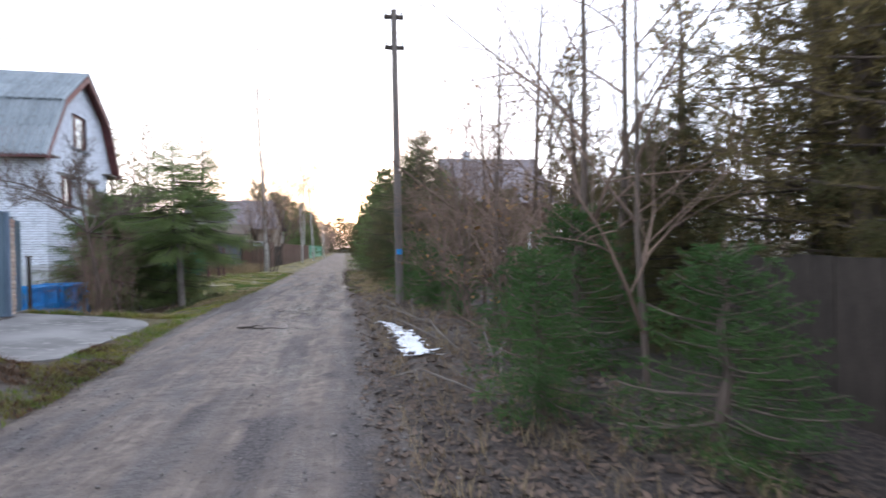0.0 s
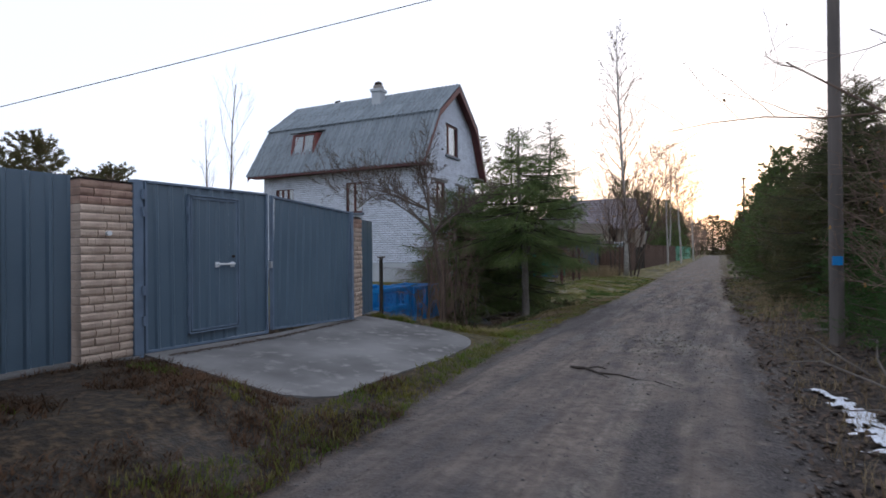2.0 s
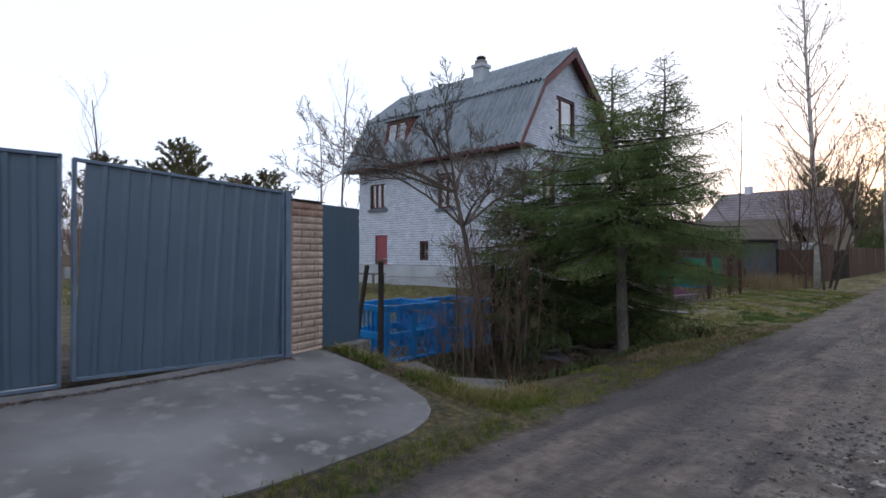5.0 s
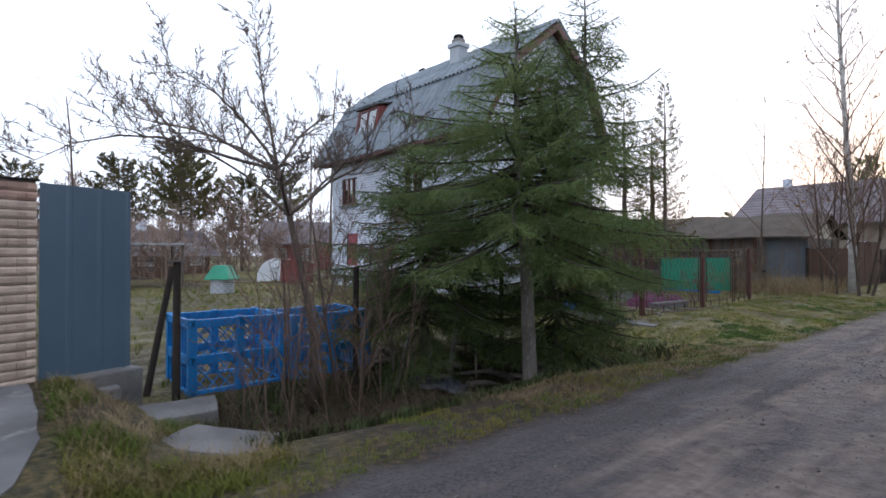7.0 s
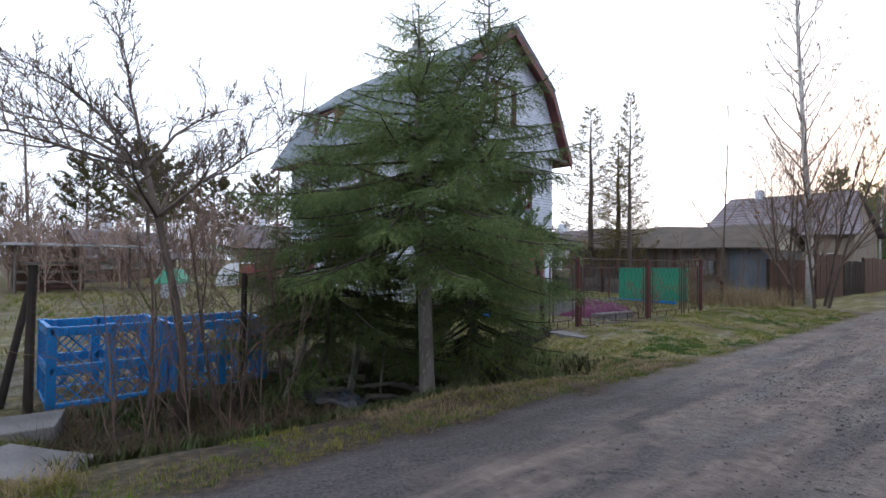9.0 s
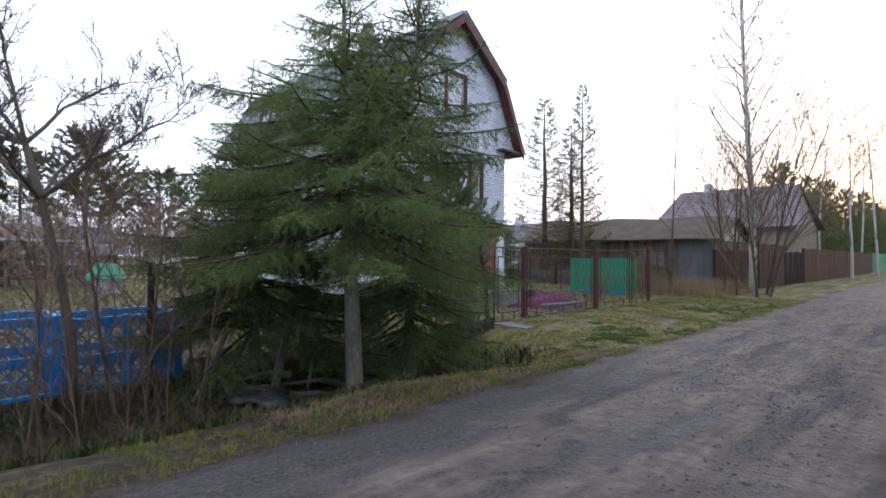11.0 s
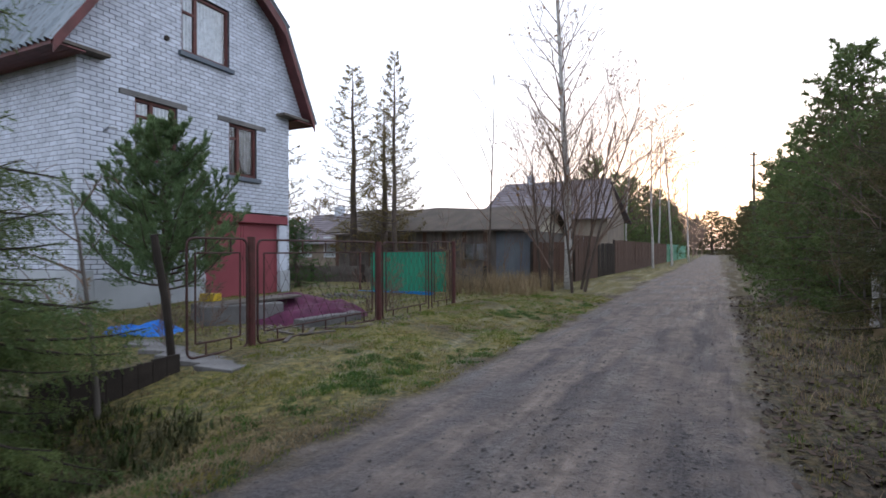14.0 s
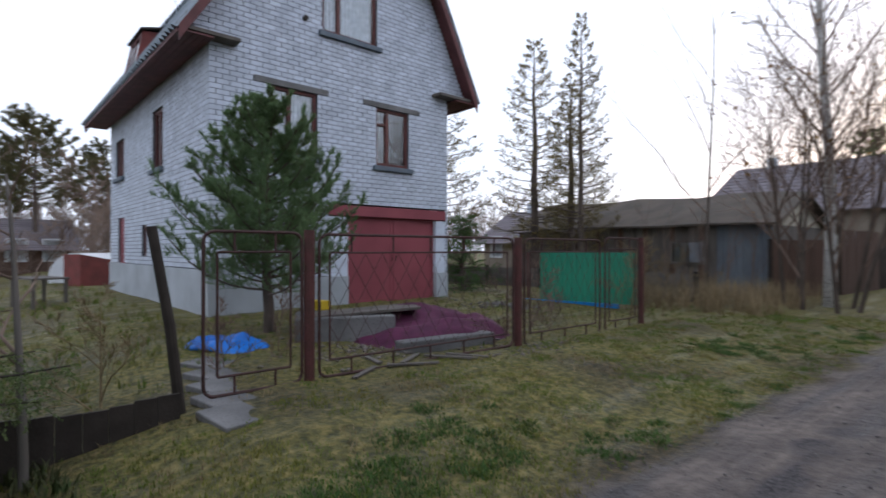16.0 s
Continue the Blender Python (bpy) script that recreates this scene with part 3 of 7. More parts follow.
def white_house():
    h = thing("house", HOUSE, "white brick two-storey house with grey gambrel roof", "house")
    gable_holes = [(1.2, 2.24, 3.45, 4.8), (3.76, 4.72, 3.45, 4.8), (2.36, 3.78, 6.2, 7.68), (2.5, 5.92, 0.2, 2.46), (0.84, 2.5, 4.8, 4.93), (3.4, 5.05, 4.8, 4.93)]
    brick_wall(h, "gable_wall", "v", 0.9, 9.5, profile_span, gable_holes, (2.4, 4.6))
    north_holes = [(-4.05, -3.15, 3.4, 4.8), (-8.3, -7.2, 3.6, 4.75), (-7.95, -7.15, 0.4, 2.4), (-5.1, -4.6, 1.3, 2.1)]
    brick_wall(h, "side_wall", "u", 1.1, 5.5, lambda z: (-HL, -0.003), north_holes, None)
    g = Geo()
    g.prism([(0.31, 0), (HW - 0.31, 0), (HW - 0.31, 5.4), (HW - 0.31, 6.9), (5.3, 7.75), (3.2, 9.35), (1.15, 7.75), (0.31, 6.5)], "x", -HL, -HL + 0.3)
    g.box(-HL, -0.31, HW - 0.3, HW, 0, 5.5)
    part("back_wall", g, M_WHITE, h)
    # plinth, left open at the garage
    g = Geo()
    g.box(-HL - 0.03, 0.03, -0.03, 0.3, -0.3, 1.08)
    part("plinth", g, M_PLINTH, h, "blue-grey rendered plinth", 0.01)
    g = Geo()
    g.box(-0.3, 0.03, 0.303, 3.0, -0.3, 0.88)
    part("plinth", g, M_PLINTH, h, "pale rendered plinth", 0.01)
    g = Geo()
    g.box(-0.3, 0.03, 5.6, 6.0, -0.3, 0.88)
    part("plinth", g, M_PLINTH, h, "pale rendered plinth beside the garage door", 0.01)
    g = Geo()
    g.box(-0.3, -0.006, 2.5, 3.0, 0.88, 2.2)
    part("door_jamb", g, M_WHITE, h)
    g = Geo()
    g.box(-0.3, -0.006, 5.6, 5.92, 0.88, 2.2)
    part("door_jamb", g, M_WHITE, h)
    g = Geo()
    g.box(-0.3, 0.03, 2.5, 5.92, 2.22, 2.46)
    part("door_lintel", g, M_RED, h, "red painted steel lintel", 0.008)
    door = Geo()
    door.box(-0.16, -0.1, 3.0, 5.6, 0.12, 2.22)
    dr = part("garage_door", door, M_RED, h, "dull red steel garage door")
    for a, b in ((3.03, 4.28), (4.32, 5.57)):
        g = Geo()
        for c, d, e, f in ((a, b, 0.15, 0.2), (a, b, 2.14, 2.19), (a, a + 0.05, 0.2, 2.14), (b - 0.05, b, 0.2, 2.14)):
            g.box(-0.104, -0.085, c, d, e, f)
        part("door_leaf_frame", g, M_RED, dr, bevel=0.004)
    for y in (4.25, 4.36):
        g = Geo()
        g.tube([(-0.1, y, 1.2), (-0.05, y, 1.2), (-0.05, y, 1.32), (-0.1, y, 1.32)], 0.009, 6)
        part("handle", g, M_DARKWOOD, dr)
    for a, b in ((0.86, 2.5), (3.4, 5.03)):
        g = Geo()
        g.box(-0.3, 0.012, a, b, 4.8, 4.925)
        part("window_lintel", g, M_CONCRETE, h, "grey concrete lintel", 0.006)
    window(h, pose(0, 1.2, 3.45), 1.04, 1.35, (0.4,), 0.72, curtain=M_CURTAIN)
    # here the pleated sheet is dark, in place of an unlit room
    window(h, pose(0, 3.76, 3.45), 0.96, 1.35, (0.36,), 0.72, curtain=M_ROOM)
    window(h, pose(0, 2.36, 6.2), 1.42, 1.48, (0.3,), 0.66, curtain=M_CURTAIN)
    window(h, pose(-4.05, 0, 3.4, 0, 0, -90), 0.9, 1.4, (0.5,), None)
    window(h, pose(-8.3, 0, 3.6, 0, 0, -90), 1.1, 1.15, (0.33, 0.66), None)
    window(h, pose(-5.1, 0, 1.3, 0, 0, -90), 0.5, 0.8, (), None, False)
    g = Geo()
    g.box(-7.95, -7.15, 0.06, 0.12, 0.4, 2.4)
    d = part("side_door", g, M_RED, h, "red painted side door")
    g = Geo()
    g.tube([(-7.25, 0.05, 1.35), (-7.25, 0.0, 1.35), (-7.35, 0.0, 1.35)], 0.012, 6)
    part("handle", g, M_BARE, d)
    g = Geo()
    g.tube([(-0.02, 1.95, 6.34), (0.05, 1.95, 6.34)], 0.06, 12)
    part("vent", g, M_DARKWOOD, h, "round dark wall vent")
    g = Geo()
    g.tube([(0.0, 0.55, 3.95), (0.14, 0.55, 4.0), (0.16, 0.7, 4.0)], 0.025, 6)
    part("wall_lamp", g, M_BARE, h)
    for a, b in ((-0.6, 0.48), (5.48, 6.55)):
        g = Geo()
        g.box(-0.05, 0.32, a, b, 5.36, 5.43)
        part("corbel_slab", g, M_GREYWOOD, h, "weathered board under the eave", 0.006)
    # inside: floor slabs that close the rooms
    g = Geo()
    g.box(-HL + 0.31, -0.31, 0.31, HW - 0.31, 2.5, 2.7)
    g.box(-HL + 0.31, -0.31, 0.31, HW - 0.31, 5.3, 5.42)
    part("floor_slab", g, M_ROOM, h)
    # roof: rafters' boarding, sheets, barge boards, eaves boxes
    slopes = [(0, 1, -1), (1, 2, -1), (4, 3, 1), (3, 2, 1)]
    over_e, over_w = 0.38, 0.5
    total = HL + over_e + over_w
    for i, j, s in slopes:
        (y0, z0), (y1, z1) = PROFILE[i], PROFILE[j]
        ln = math.hypot(y1 - y0, z1 - z0)
        g = Geo()
        g.hexa([(-HL - over_w + 0.02, y0, z0 - 0.09), (over_e - 0.04, y0, z0 - 0.09), (over_e - 0.04, y1, z1 - 0.09), (-HL - over_w + 0.02, y1, z1 - 0.09),
                (-HL - over_w + 0.02, y0, z0 - 0.03), (over_e - 0.04, y0, z0 - 0.03), (over_e - 0.04, y1, z1 - 0.03), (-HL - over_w + 0.02, y1, z1 - 0.03)])
        part("roof_boarding", g, M_TRIM, h, "red-brown boards under the roof")
        n = 9
        w = total / n
        rows = 2 if ln > 2.7 else 1
        upper = 1 if j == 2 else 0
        me = wave_sheet(w, ln / rows + 0.12 + 0.1 * upper)
        up = Vector((0, y1 - y0, z1 - z0)).normalized()
        ax = Vector((1, 0, 0)) if s < 0 else Vector((-1, 0, 0))
        nrm = ax.cross(up)
        for r in range(rows):
            for k in range(n):
                o = Vector((-HL - over_w + k * w if s < 0 else over_e - k * w, y0, z0)) + up * (r * ln / rows - 0.08 - 0.1 * upper) + nrm * (0.03 + 0.05 * upper + 0.014 * r + random.uniform(-0.004, 0.004))
                mt = Matrix((ax, up, nrm)).transposed().to_4x4()
                mt.translation = o
                part("roof_sheet", me, None, h, m=mt)
        # barge board on both ends
        for x in (over_e - 0.03, -HL - over_w):
            g = Geo()
            g.hexa([(x, y0, z0 - 0.3), (x + 0.04, y0, z0 - 0.3), (x + 0.04, y1, z1 - 0.3), (x, y1, z1 - 0.3), (x, y0, z0 - 0.02), (x + 0.04, y0, z0 - 0.02), (x + 0.04, y1, z1 - 0.02), (x, y1, z1 - 0.02)])
            part("barge_board", g, M_TRIM, h, "red-brown barge board", 0.005)
    for y0, y1 in ((-0.6, -0.01), (6.02, 6.7)):
        g = Geo()
        for k in range(5):
            a = y0 + (y1 - y0) * k / 5
            g.box(-HL - 0.45, 0.33, a, a + (y1 - y0) / 5 - 0.008, 5.3, 5.33)
        part("soffit", g, M_TRIM, h, "red-brown boarded soffit")
    for y in (-0.64, 6.72):
        g = Geo()
        g.box(-HL - 0.48, 0.34, y, y + 0.03, 5.26, 5.4)
        part("fascia", g, M_TRIM, h, "flaking red-brown fascia board")
    g = Geo()
    g.tube([(-HL - 0.5, RIDGE[0], RIDGE[1] + 0.01), (over_e, RIDGE[0], RIDGE[1] + 0.01)], 0.08, 8)
    part("ridge_cap", g, M_SLATE, h)
    # roof window: a box standing out of the lower slope
    for x in (-7.35, -5.95):
        g = Geo()
        g.prism([(-0.02, 6.32), (0.72, 7.48), (0.2, 7.42)], "x", x, x + 0.05)
        if x < -7:
            dm = part("dormer", g, M_REDWALL, h, "red boarded roof window")
        else:
            part("cheek", g, M_REDWALL, dm)
    g = Geo()
    g.hexa([(-7.45, 0.12, 7.42), (-5.8, 0.12, 7.42), (-5.8, 0.85, 7.6), (-7.45, 0.85, 7.6), (-7.45, 0.12, 7.47), (-5.8, 0.12, 7.47), (-5.8, 0.85, 7.66), (-7.45, 0.85, 7.66)])
    part("dormer_roof", g, M_DARKWOOD, dm)
    lean = pose(0, 0.0, 6.34, -10, 0, 0)
    g = Geo()
    for a, b, c, d in ((-7.3, -5.95, 0.0, 0.1), (-7.3, -5.95, 0.98, 1.08), (-7.3, -7.2, 0.1, 0.98), (-6.05, -5.95, 0.1, 0.98), (-6.67, -6.6, 0.1, 0.98)):
        g.box(a, b, 0.0, 0.07, c, d)
    part("dormer_frame", g, M_TRIM, dm, bevel=0.004, m=lean)
    g = Geo()
    g.box(-7.2, -6.05, 0.03, 0.04, 0.1, 0.98)
    part("pane", g, M_GLASS, dm, m=lean)
    # chimney
    cu, cv = 0.36, 0.1
    g = Geo()
    for k in range(9):
        b = Geo()
        b.box(cu - 4.42, cu - 3.92, cv + 2.15, cv + 2.65, 8.75 + 0.1 * k, 8.75 + 0.1 * k + 0.09)
        part("chimney_course", b, M_PLINTH, h)
    g.box(cu - 4.4, cu - 3.94, cv + 2.17, cv + 2.63, 8.7, 9.66)
    g.box(cu - 4.48, cu - 3.86, cv + 2.09, cv + 2.71, 9.65, 9.8)
    ch = part("chimney", g, M_PLINTH, h, "sooty pale brick chimney", 0.006)
    g = Geo()
    g.box(cu - 4.36, cu - 3.98, cv + 2.21, cv + 2.59, 9.8, 10.0)
    part("chimney_neck", g, M_MORTAR, ch)
    g = Geo()
    for q in range(4):
        a = q * math.pi / 2
        x, y = cu - 4.17 + 0.15 * math.cos(a + 0.78), cv + 2.4 + 0.15 * math.sin(a + 0.78)
        g.tube([(x, y, 10.0), (x, y, 10.1)], 0.015, 5)
    g.tube([(cu - 4.17, cv + 2.4, 10.09), (cu - 4.17, cv + 2.4, 10.16), (cu - 4.17, cv + 2.4, 10.22)], [0.22, 0.17, 0.03], 10)
    part("cowl", g, M_DARKWOOD, ch, "dark metal cowl")
    g = Geo()
    g.tube([(-7.0, RIDGE[0], 9.4), (-7.0, RIDGE[0], 9.75), (-6.75, RIDGE[0] + 0.05, 9.8)], [0.07, 0.07, 0.05], 8)
    part("roof_vent", g, M_DARKWOOD, h)
    # light patched flashing below the chimney
    g = Geo()
    d = Vector((0, PROFILE[2][0] - PROFILE[1][0], PROFILE[2][1] - PROFILE[1][1])).normalized()
    nr = Vector((0, -d.z, d.y))
    b0 = Vector((-4.2, 1.98, 8.66)) + nr * 0.055
    g.hexa([b0, b0 + Vector((0.85, 0, 0)), b0 + Vector((0.85, 0, 0)) + d * 0.5, b0 + d * 0.5, b0 + nr * 0.01, b0 + nr * 0.01 + Vector((0.85, 0, 0)), b0 + nr * 0.01 + Vector((0.85, 0, 0)) + d * 0.5, b0 + nr * 0.01 + d * 0.5])
    part("flashing", g, M_BARE, h, "pale metal flashing")
    return h


white_house()

# ---- blue-grey steel fence and gate on brick pillars ----
def profile_sheet(width, height, pitch=0.23, depth=0.022, rib=0.05):
    """Trapezoid-profiled sheet in the y-z plane, facing +x."""
    g = Geo()
    y = 0.0
    pts = [(0.0, 0.0)]
    while y < width - 1e-6:
        for q, d in ((pitch - rib - 0.02, 0.0), (pitch - rib, depth), (pitch - 0.02, depth), (pitch, 0.0)):
            if y + q <= width + 1e-6:
                pts.append((y + q, d))
        y += pitch
    if pts[-1][0] < width - 0.01:
        pts.append((width, 0.0))
    n = len(pts)
    for dz in (0, height):
        g.v += [(d, p, dz) for p, d in pts] + [(d - 0.004, p, dz) for p, d in pts]
    for i in range(n - 1):
        g.f += [(i, i + 1, 2 * n + i + 1, 2 * n + i), (n + i + 1, n + i, 3 * n + i, 3 * n + i + 1), (i + 1, i, n + i, n + i + 1), (2 * n + i, 2 * n + i + 1, 3 * n + i + 1, 3 * n + i)]
    g.f += [(0, 2 * n, 3 * n, n), (n - 1, 2 * n - 1, 4 * n - 1, 3 * n - 1)]
    return g


def brick_pillar(m, w, h, red_rows, wide, label):
    """A pillar of long split-faced bricks, each one a piece."""
    p = thing("brick_pillar", m, label, "pillar", "pillars of the gate")
    g = Geo()
    g.box(-w / 2 + 0.02, w / 2 - 0.02, -wide / 2 + 0.02, wide / 2 - 0.02, 0, h)
    part("core", g, M_MORTAR, p, "grey mortar")
    rng = random.Random(5)
    rows = int(h / 0.0886)
    for r in range(rows):
        mat = M_STONE_RED if r >= rows - red_rows else M_STONE
        cuts = [-wide / 2, wide / 2]
        if wide > 0.55:
            c = rng.uniform(-0.14, 0.14)
            cuts = [-wide / 2, c, wide / 2]
        for a, b in zip(cuts[:-1], cuts[1:]):
            g = Geo()
            n = max(2, int((b - a) / 0.07))
            z0, z1 = r * 0.0886 + 0.004, r * 0.0886 + 0.085
            for k in range(n):
                y0, y1 = a + 0.004 + (b - a - 0.008) * k / n, a + 0.004 + (b - a - 0.008) * (k + 1) / n
                f0 = w / 2 + rng.uniform(-0.004, 0.014)
                zs = (z0, z0 + 0.025, z1 - 0.02, z1)
                fs = (f0 - 0.008, f0 + 0.005, f0 + 0.006, f0 - 0.006)
                for q in range(3):
                    g.hexa([(-w / 2, y0, zs[q]), (fs[q], y0, zs[q]), (fs[q], y1, zs[q]), (-w / 2, y1, zs[q]),
                            (-w / 2, y0, zs[q + 1]), (fs[q + 1], y0, zs[q + 1]), (fs[q + 1], y1, zs[q + 1]), (-w / 2, y1, zs[q + 1])])
            part("brick", g, mat, p)
    g = Geo()
    g.box(-w / 2 - 0.03, w / 2 + 0.03, -wide / 2 - 0.02, wide / 2 + 0.02, h, h + 0.012)
    part("cap", g, M_DARKWOOD, p, "thin dark sheet cap")
    g = Geo()
    g.box(-w / 2 - 0.05, w / 2 + 0.06, -wide / 2 - 0.05, wide / 2 + 0.05, -0.3, 0.0)
    part("footing", g, M_CONCRETE, p, "rough concrete footing", 0.02)
    return p


GX = -6.2
big_pillar = brick_pillar(pose(GX - 0.17, 6.72, 0.42), 0.36, 1.95, 3, 0.56, "beige split-brick gate pillar with red top courses")
brick_pillar(pose(-6.72, 11.6, 0.27, 0, 0, 15), 0.36, 1.97, 2, 0.54, "beige split-brick pillar beside the steel gate")
g = Geo()
g.tube([(0.19, 0.0, 1.38), (0.23, 0.0, 1.38)], 0.028, 10)
part("doorbell", g, M_PLASTICWHITE, big_pillar, "small round white doorbell")


def steel_gate():
    gt = thing("gate", pose(GX, 0, 0), "blue-grey profiled steel double gate with a wicket, closed", "gate")
    swing = pose(0, 9.07, 0, 0, 0, 6.2) @ pose(0, -9.07, 0)
    for y, z0, z1 in ((7.05, 0.38, 2.42), (11.27, 0.22, 2.33)):
        g = Geo()
        g.box(-0.06 - 0.2 * (y > 9), 0.05 - 0.2 * (y > 9), y - 0.055 + 0.02 * (y > 9), y + 0.055 - 0.02 * (y > 9), z0, z1)
        part("gate_post", g, M_POST, gt, "light blue-grey square steel post", 0.006)
    leaves = [((7.13, 8.97), (0.43, 0.4), (2.42, 2.44)), ((9.07, 11.22), (0.44, 0.33), (2.42, 2.32))]
    for n, ((y0, y1), (b0, b1), (t0, t1)) in enumerate(leaves):
        turn = swing if n else pose(0, 0, 0)
        lf = part("gate_leaf", profile_sheet(y1 - y0, t0 - b0 - 0.03, 0.19), M_STEEL, gt, m=turn @ pose(0.03, y0, b0) @ pose(0, 0, 0, math.degrees(math.atan2(t1 - t0, y1 - y0)), 0, 0))
        g = Geo()
        for a, b, c, d in ((y0, y1, 0, 0.02), (y0, y1, 1, 0.02)):
            z0, z1 = (b0, b1) if c == 0 else (t0 - 0.03, t1 - 0.03)
            g.hexa([(0.0, a, z0), (0.062, a, z0), (0.062, b, z1), (0.0, b, z1), (0.0, a, z0 + 0.03), (0.062, a, z0 + 0.03), (0.062, b, z1 + 0.03), (0.0, b, z1 + 0.03)])
        g.box(0.0, 0.062, y0 - 0.012, y0 + 0.016, b0, t0)
        g.box(0.0, 0.062, y1 - 0.016, y1 + 0.012, b1, t1)
        part("leaf_frame", g, M_POST, gt, "pale steel edge angle", 0.003, m=turn)
    # wicket in the first leaf
    y0, y1, z0, z1 = 7.66, 8.44, 0.57, 2.31
    wk = part("wicket", profile_sheet(y1 - y0 - 0.05, z1 - z0 - 0.05, 0.15), M_STEEL, gt, m=pose(0.058, y0 + 0.025, z0 + 0.025))
    for e in (0.0, 0.035):
        g = Geo()
        for a, b, c, d in ((y0 + e, y1 - e, z0 + e, z0 + e + 0.018), (y0 + e, y1 - e, z1 - e - 0.018, z1 - e), (y0 + e, y0 + e + 0.018, z0 + e, z1 - e), (y1 - e - 0.018, y1 - e, z0 + e, z1 - e)):
            g.box(0.052, 0.092 if e == 0 else 0.086, a, b, c, d)
        part("wicket_frame", g, M_POST, gt, "pale steel frame round the wicket", 0.003)
    g = Geo()
    g.tube([(0.075, 8.07, 1.42), (0.13, 8.07, 1.43), (0.13, 8.32, 1.43), (0.075, 8.32, 1.42)], 0.014, 8)
    g.box(0.075, 0.1, 8.05, 8.1, 1.39, 1.46)
    g.box(0.075, 0.1, 8.29, 8.34, 1.39, 1.46)
    part("handle", g, M_PLASTICWHITE, gt, "white metal pull handle")
    g = Geo()
    g.tube([(0.07, 8.34, 1.53), (0.1, 8.34, 1.53)], 0.018, 8)
    part("lock", g, M_DARKWOOD, gt)
    for y, zs in ((7.09, (0.75, 1.1, 2.0, 2.2)), (11.2, (0.7, 2.1)), (7.66, (0.8, 2.05))):
        for z in zs:
            g = Geo()
            g.tube([(0.07, y, z), (0.07, y, z + 0.11)], 0.018, 8)
            part("hinge", g, M_POST, gt, m=swing if y > 9 else None)
    g = Geo()
    g.box(0.03, 0.09, 9.0, 9.04, 1.35, 1.45)
    part("latch", g, M_BARE, gt)
    return gt


steel_gate()


def steel_fence(name, x, y0, n, z0, h, label, turn=0.0):
    f = thing(name, pose(x, y0, 0, 0, 0, turn), label, "fence")
    for k in range(n):
        part("fence_sheet", profile_sheet(1.15, h, 0.2, 0.025), M_STEEL, f, m=pose(-0.1, -1.15 * (k + 1), z0))
        g = Geo()
        g.box(-0.28, 0.02, -1.15 * (k + 1), -1.15 * k, z0 - 0.28, z0 - 0.01)
        part("footing", g, M_CONCRETE, f, "rough concrete footing", 0.015)
    for z in (0.45, h - 0.4):
        g = Geo()
        g.box(-0.17, -0.12, -1.15 * n, 0, z0 + z, z0 + z + 0.05)
        part("rail", g, M_POST, f)
    return f


steel_fence("steel_fence", GX, 6.4, 2, 0.46, 1.94, "dark blue-grey profiled steel fence beside the pillar")
steel_fence("steel_fence", -3.79, 4.46, 6, 0.2, 2.23, "blue-grey profiled steel fence close to the lane")
steel_fence("steel_fence", -3.95, 4.42, 2, 0.26, 2.15, "blue-grey steel fence returning from the lane", -90)


screen = thing("steel_screen", pose(-6.66, 11.93, 0.3, 0, 0, 20), "single blue-grey steel screen standing beside the pillar", "screen")
part("sheet", profile_sheet(0.88, 1.93, 0.3, 0.004), M_STEEL, screen)
for y in (0.03, 0.8):
    g = Geo()
    g.box(-0.05, -0.006, y, y + 0.04, -0.25, 1.86)
    part("post", g, M_POST, screen)
g = Geo()
g.box(-0.045, -0.008, 0.075, 0.795, 1.3, 1.34)
part("rail", g, M_POST, screen)
g = Geo()
g.box(-0.16, 0.14, -0.05, 0.95, -0.5, -0.012)
part("footing", g, M_CONCRETE, screen, "rough concrete footing", 0.02)


def entrance_slab():
    """Worn concrete apron before the gate, rounded at its far corner."""
    outline = [(-6.28, 7.25), (-5.0, 7.2), (-4.1, 7.22), (-3.82, 7.3), (-3.74, 7.5), (-3.72, 8.6), (-3.68, 9.8), (-3.8, 10.9), (-4.03, 11.45), (-4.5, 11.75), (-5.1, 11.85), (-5.9, 11.7), (-6.28, 11.35)]
    top = lambda x, y: apron(x, y) + 0.014
    g = Geo()
    xs, ys = np.linspace(-6.28, -3.74, 15), np.linspace(7.2, 11.85, 27)

    def right(y):
        for (x0, y0), (x1, y1) in zip(outline[4:10], outline[5:11]):
            if y0 <= y <= y1:
                return x0 + (x1 - x0) * (y - y0) / max(1e-6, y1 - y0)
        return -3.74 - 0.4 * ease(7.5, 7.2, y)
    for j in range(26):
        for i in range(14):
            q = []
            for a, b in ((i, j), (i + 1, j), (i + 1, j + 1), (i, j + 1)):
                y = ys[b]
                left = -6.28 - 0.25 * ease(9, 11.3, y)
                x = left + (right(y) + 0.03 * noise.noise((y * 3, 1, 1)) - left) * a / 14
                q.append((x, y + 0.05 * noise.noise((x * 2, y, 3)) * (b in (0, 26)), top(x, y)))
            g.hexa([(x, y, z - 0.16) for x, y, z in q] + q)
    me = g.mesh("entrance_slab", M_APRON)
    bm = bmesh.new()
    bm.from_mesh(me)
    bmesh.ops.remove_doubles(bm, verts=bm.verts, dist=0.001)
    bm.to_mesh(me)
    bm.free()
    ob = new("entrance_slab", me)
    return tagged(ob, "worn grey concrete apron in front of the gate", "pavement", kind="structure")


entrance_slab()

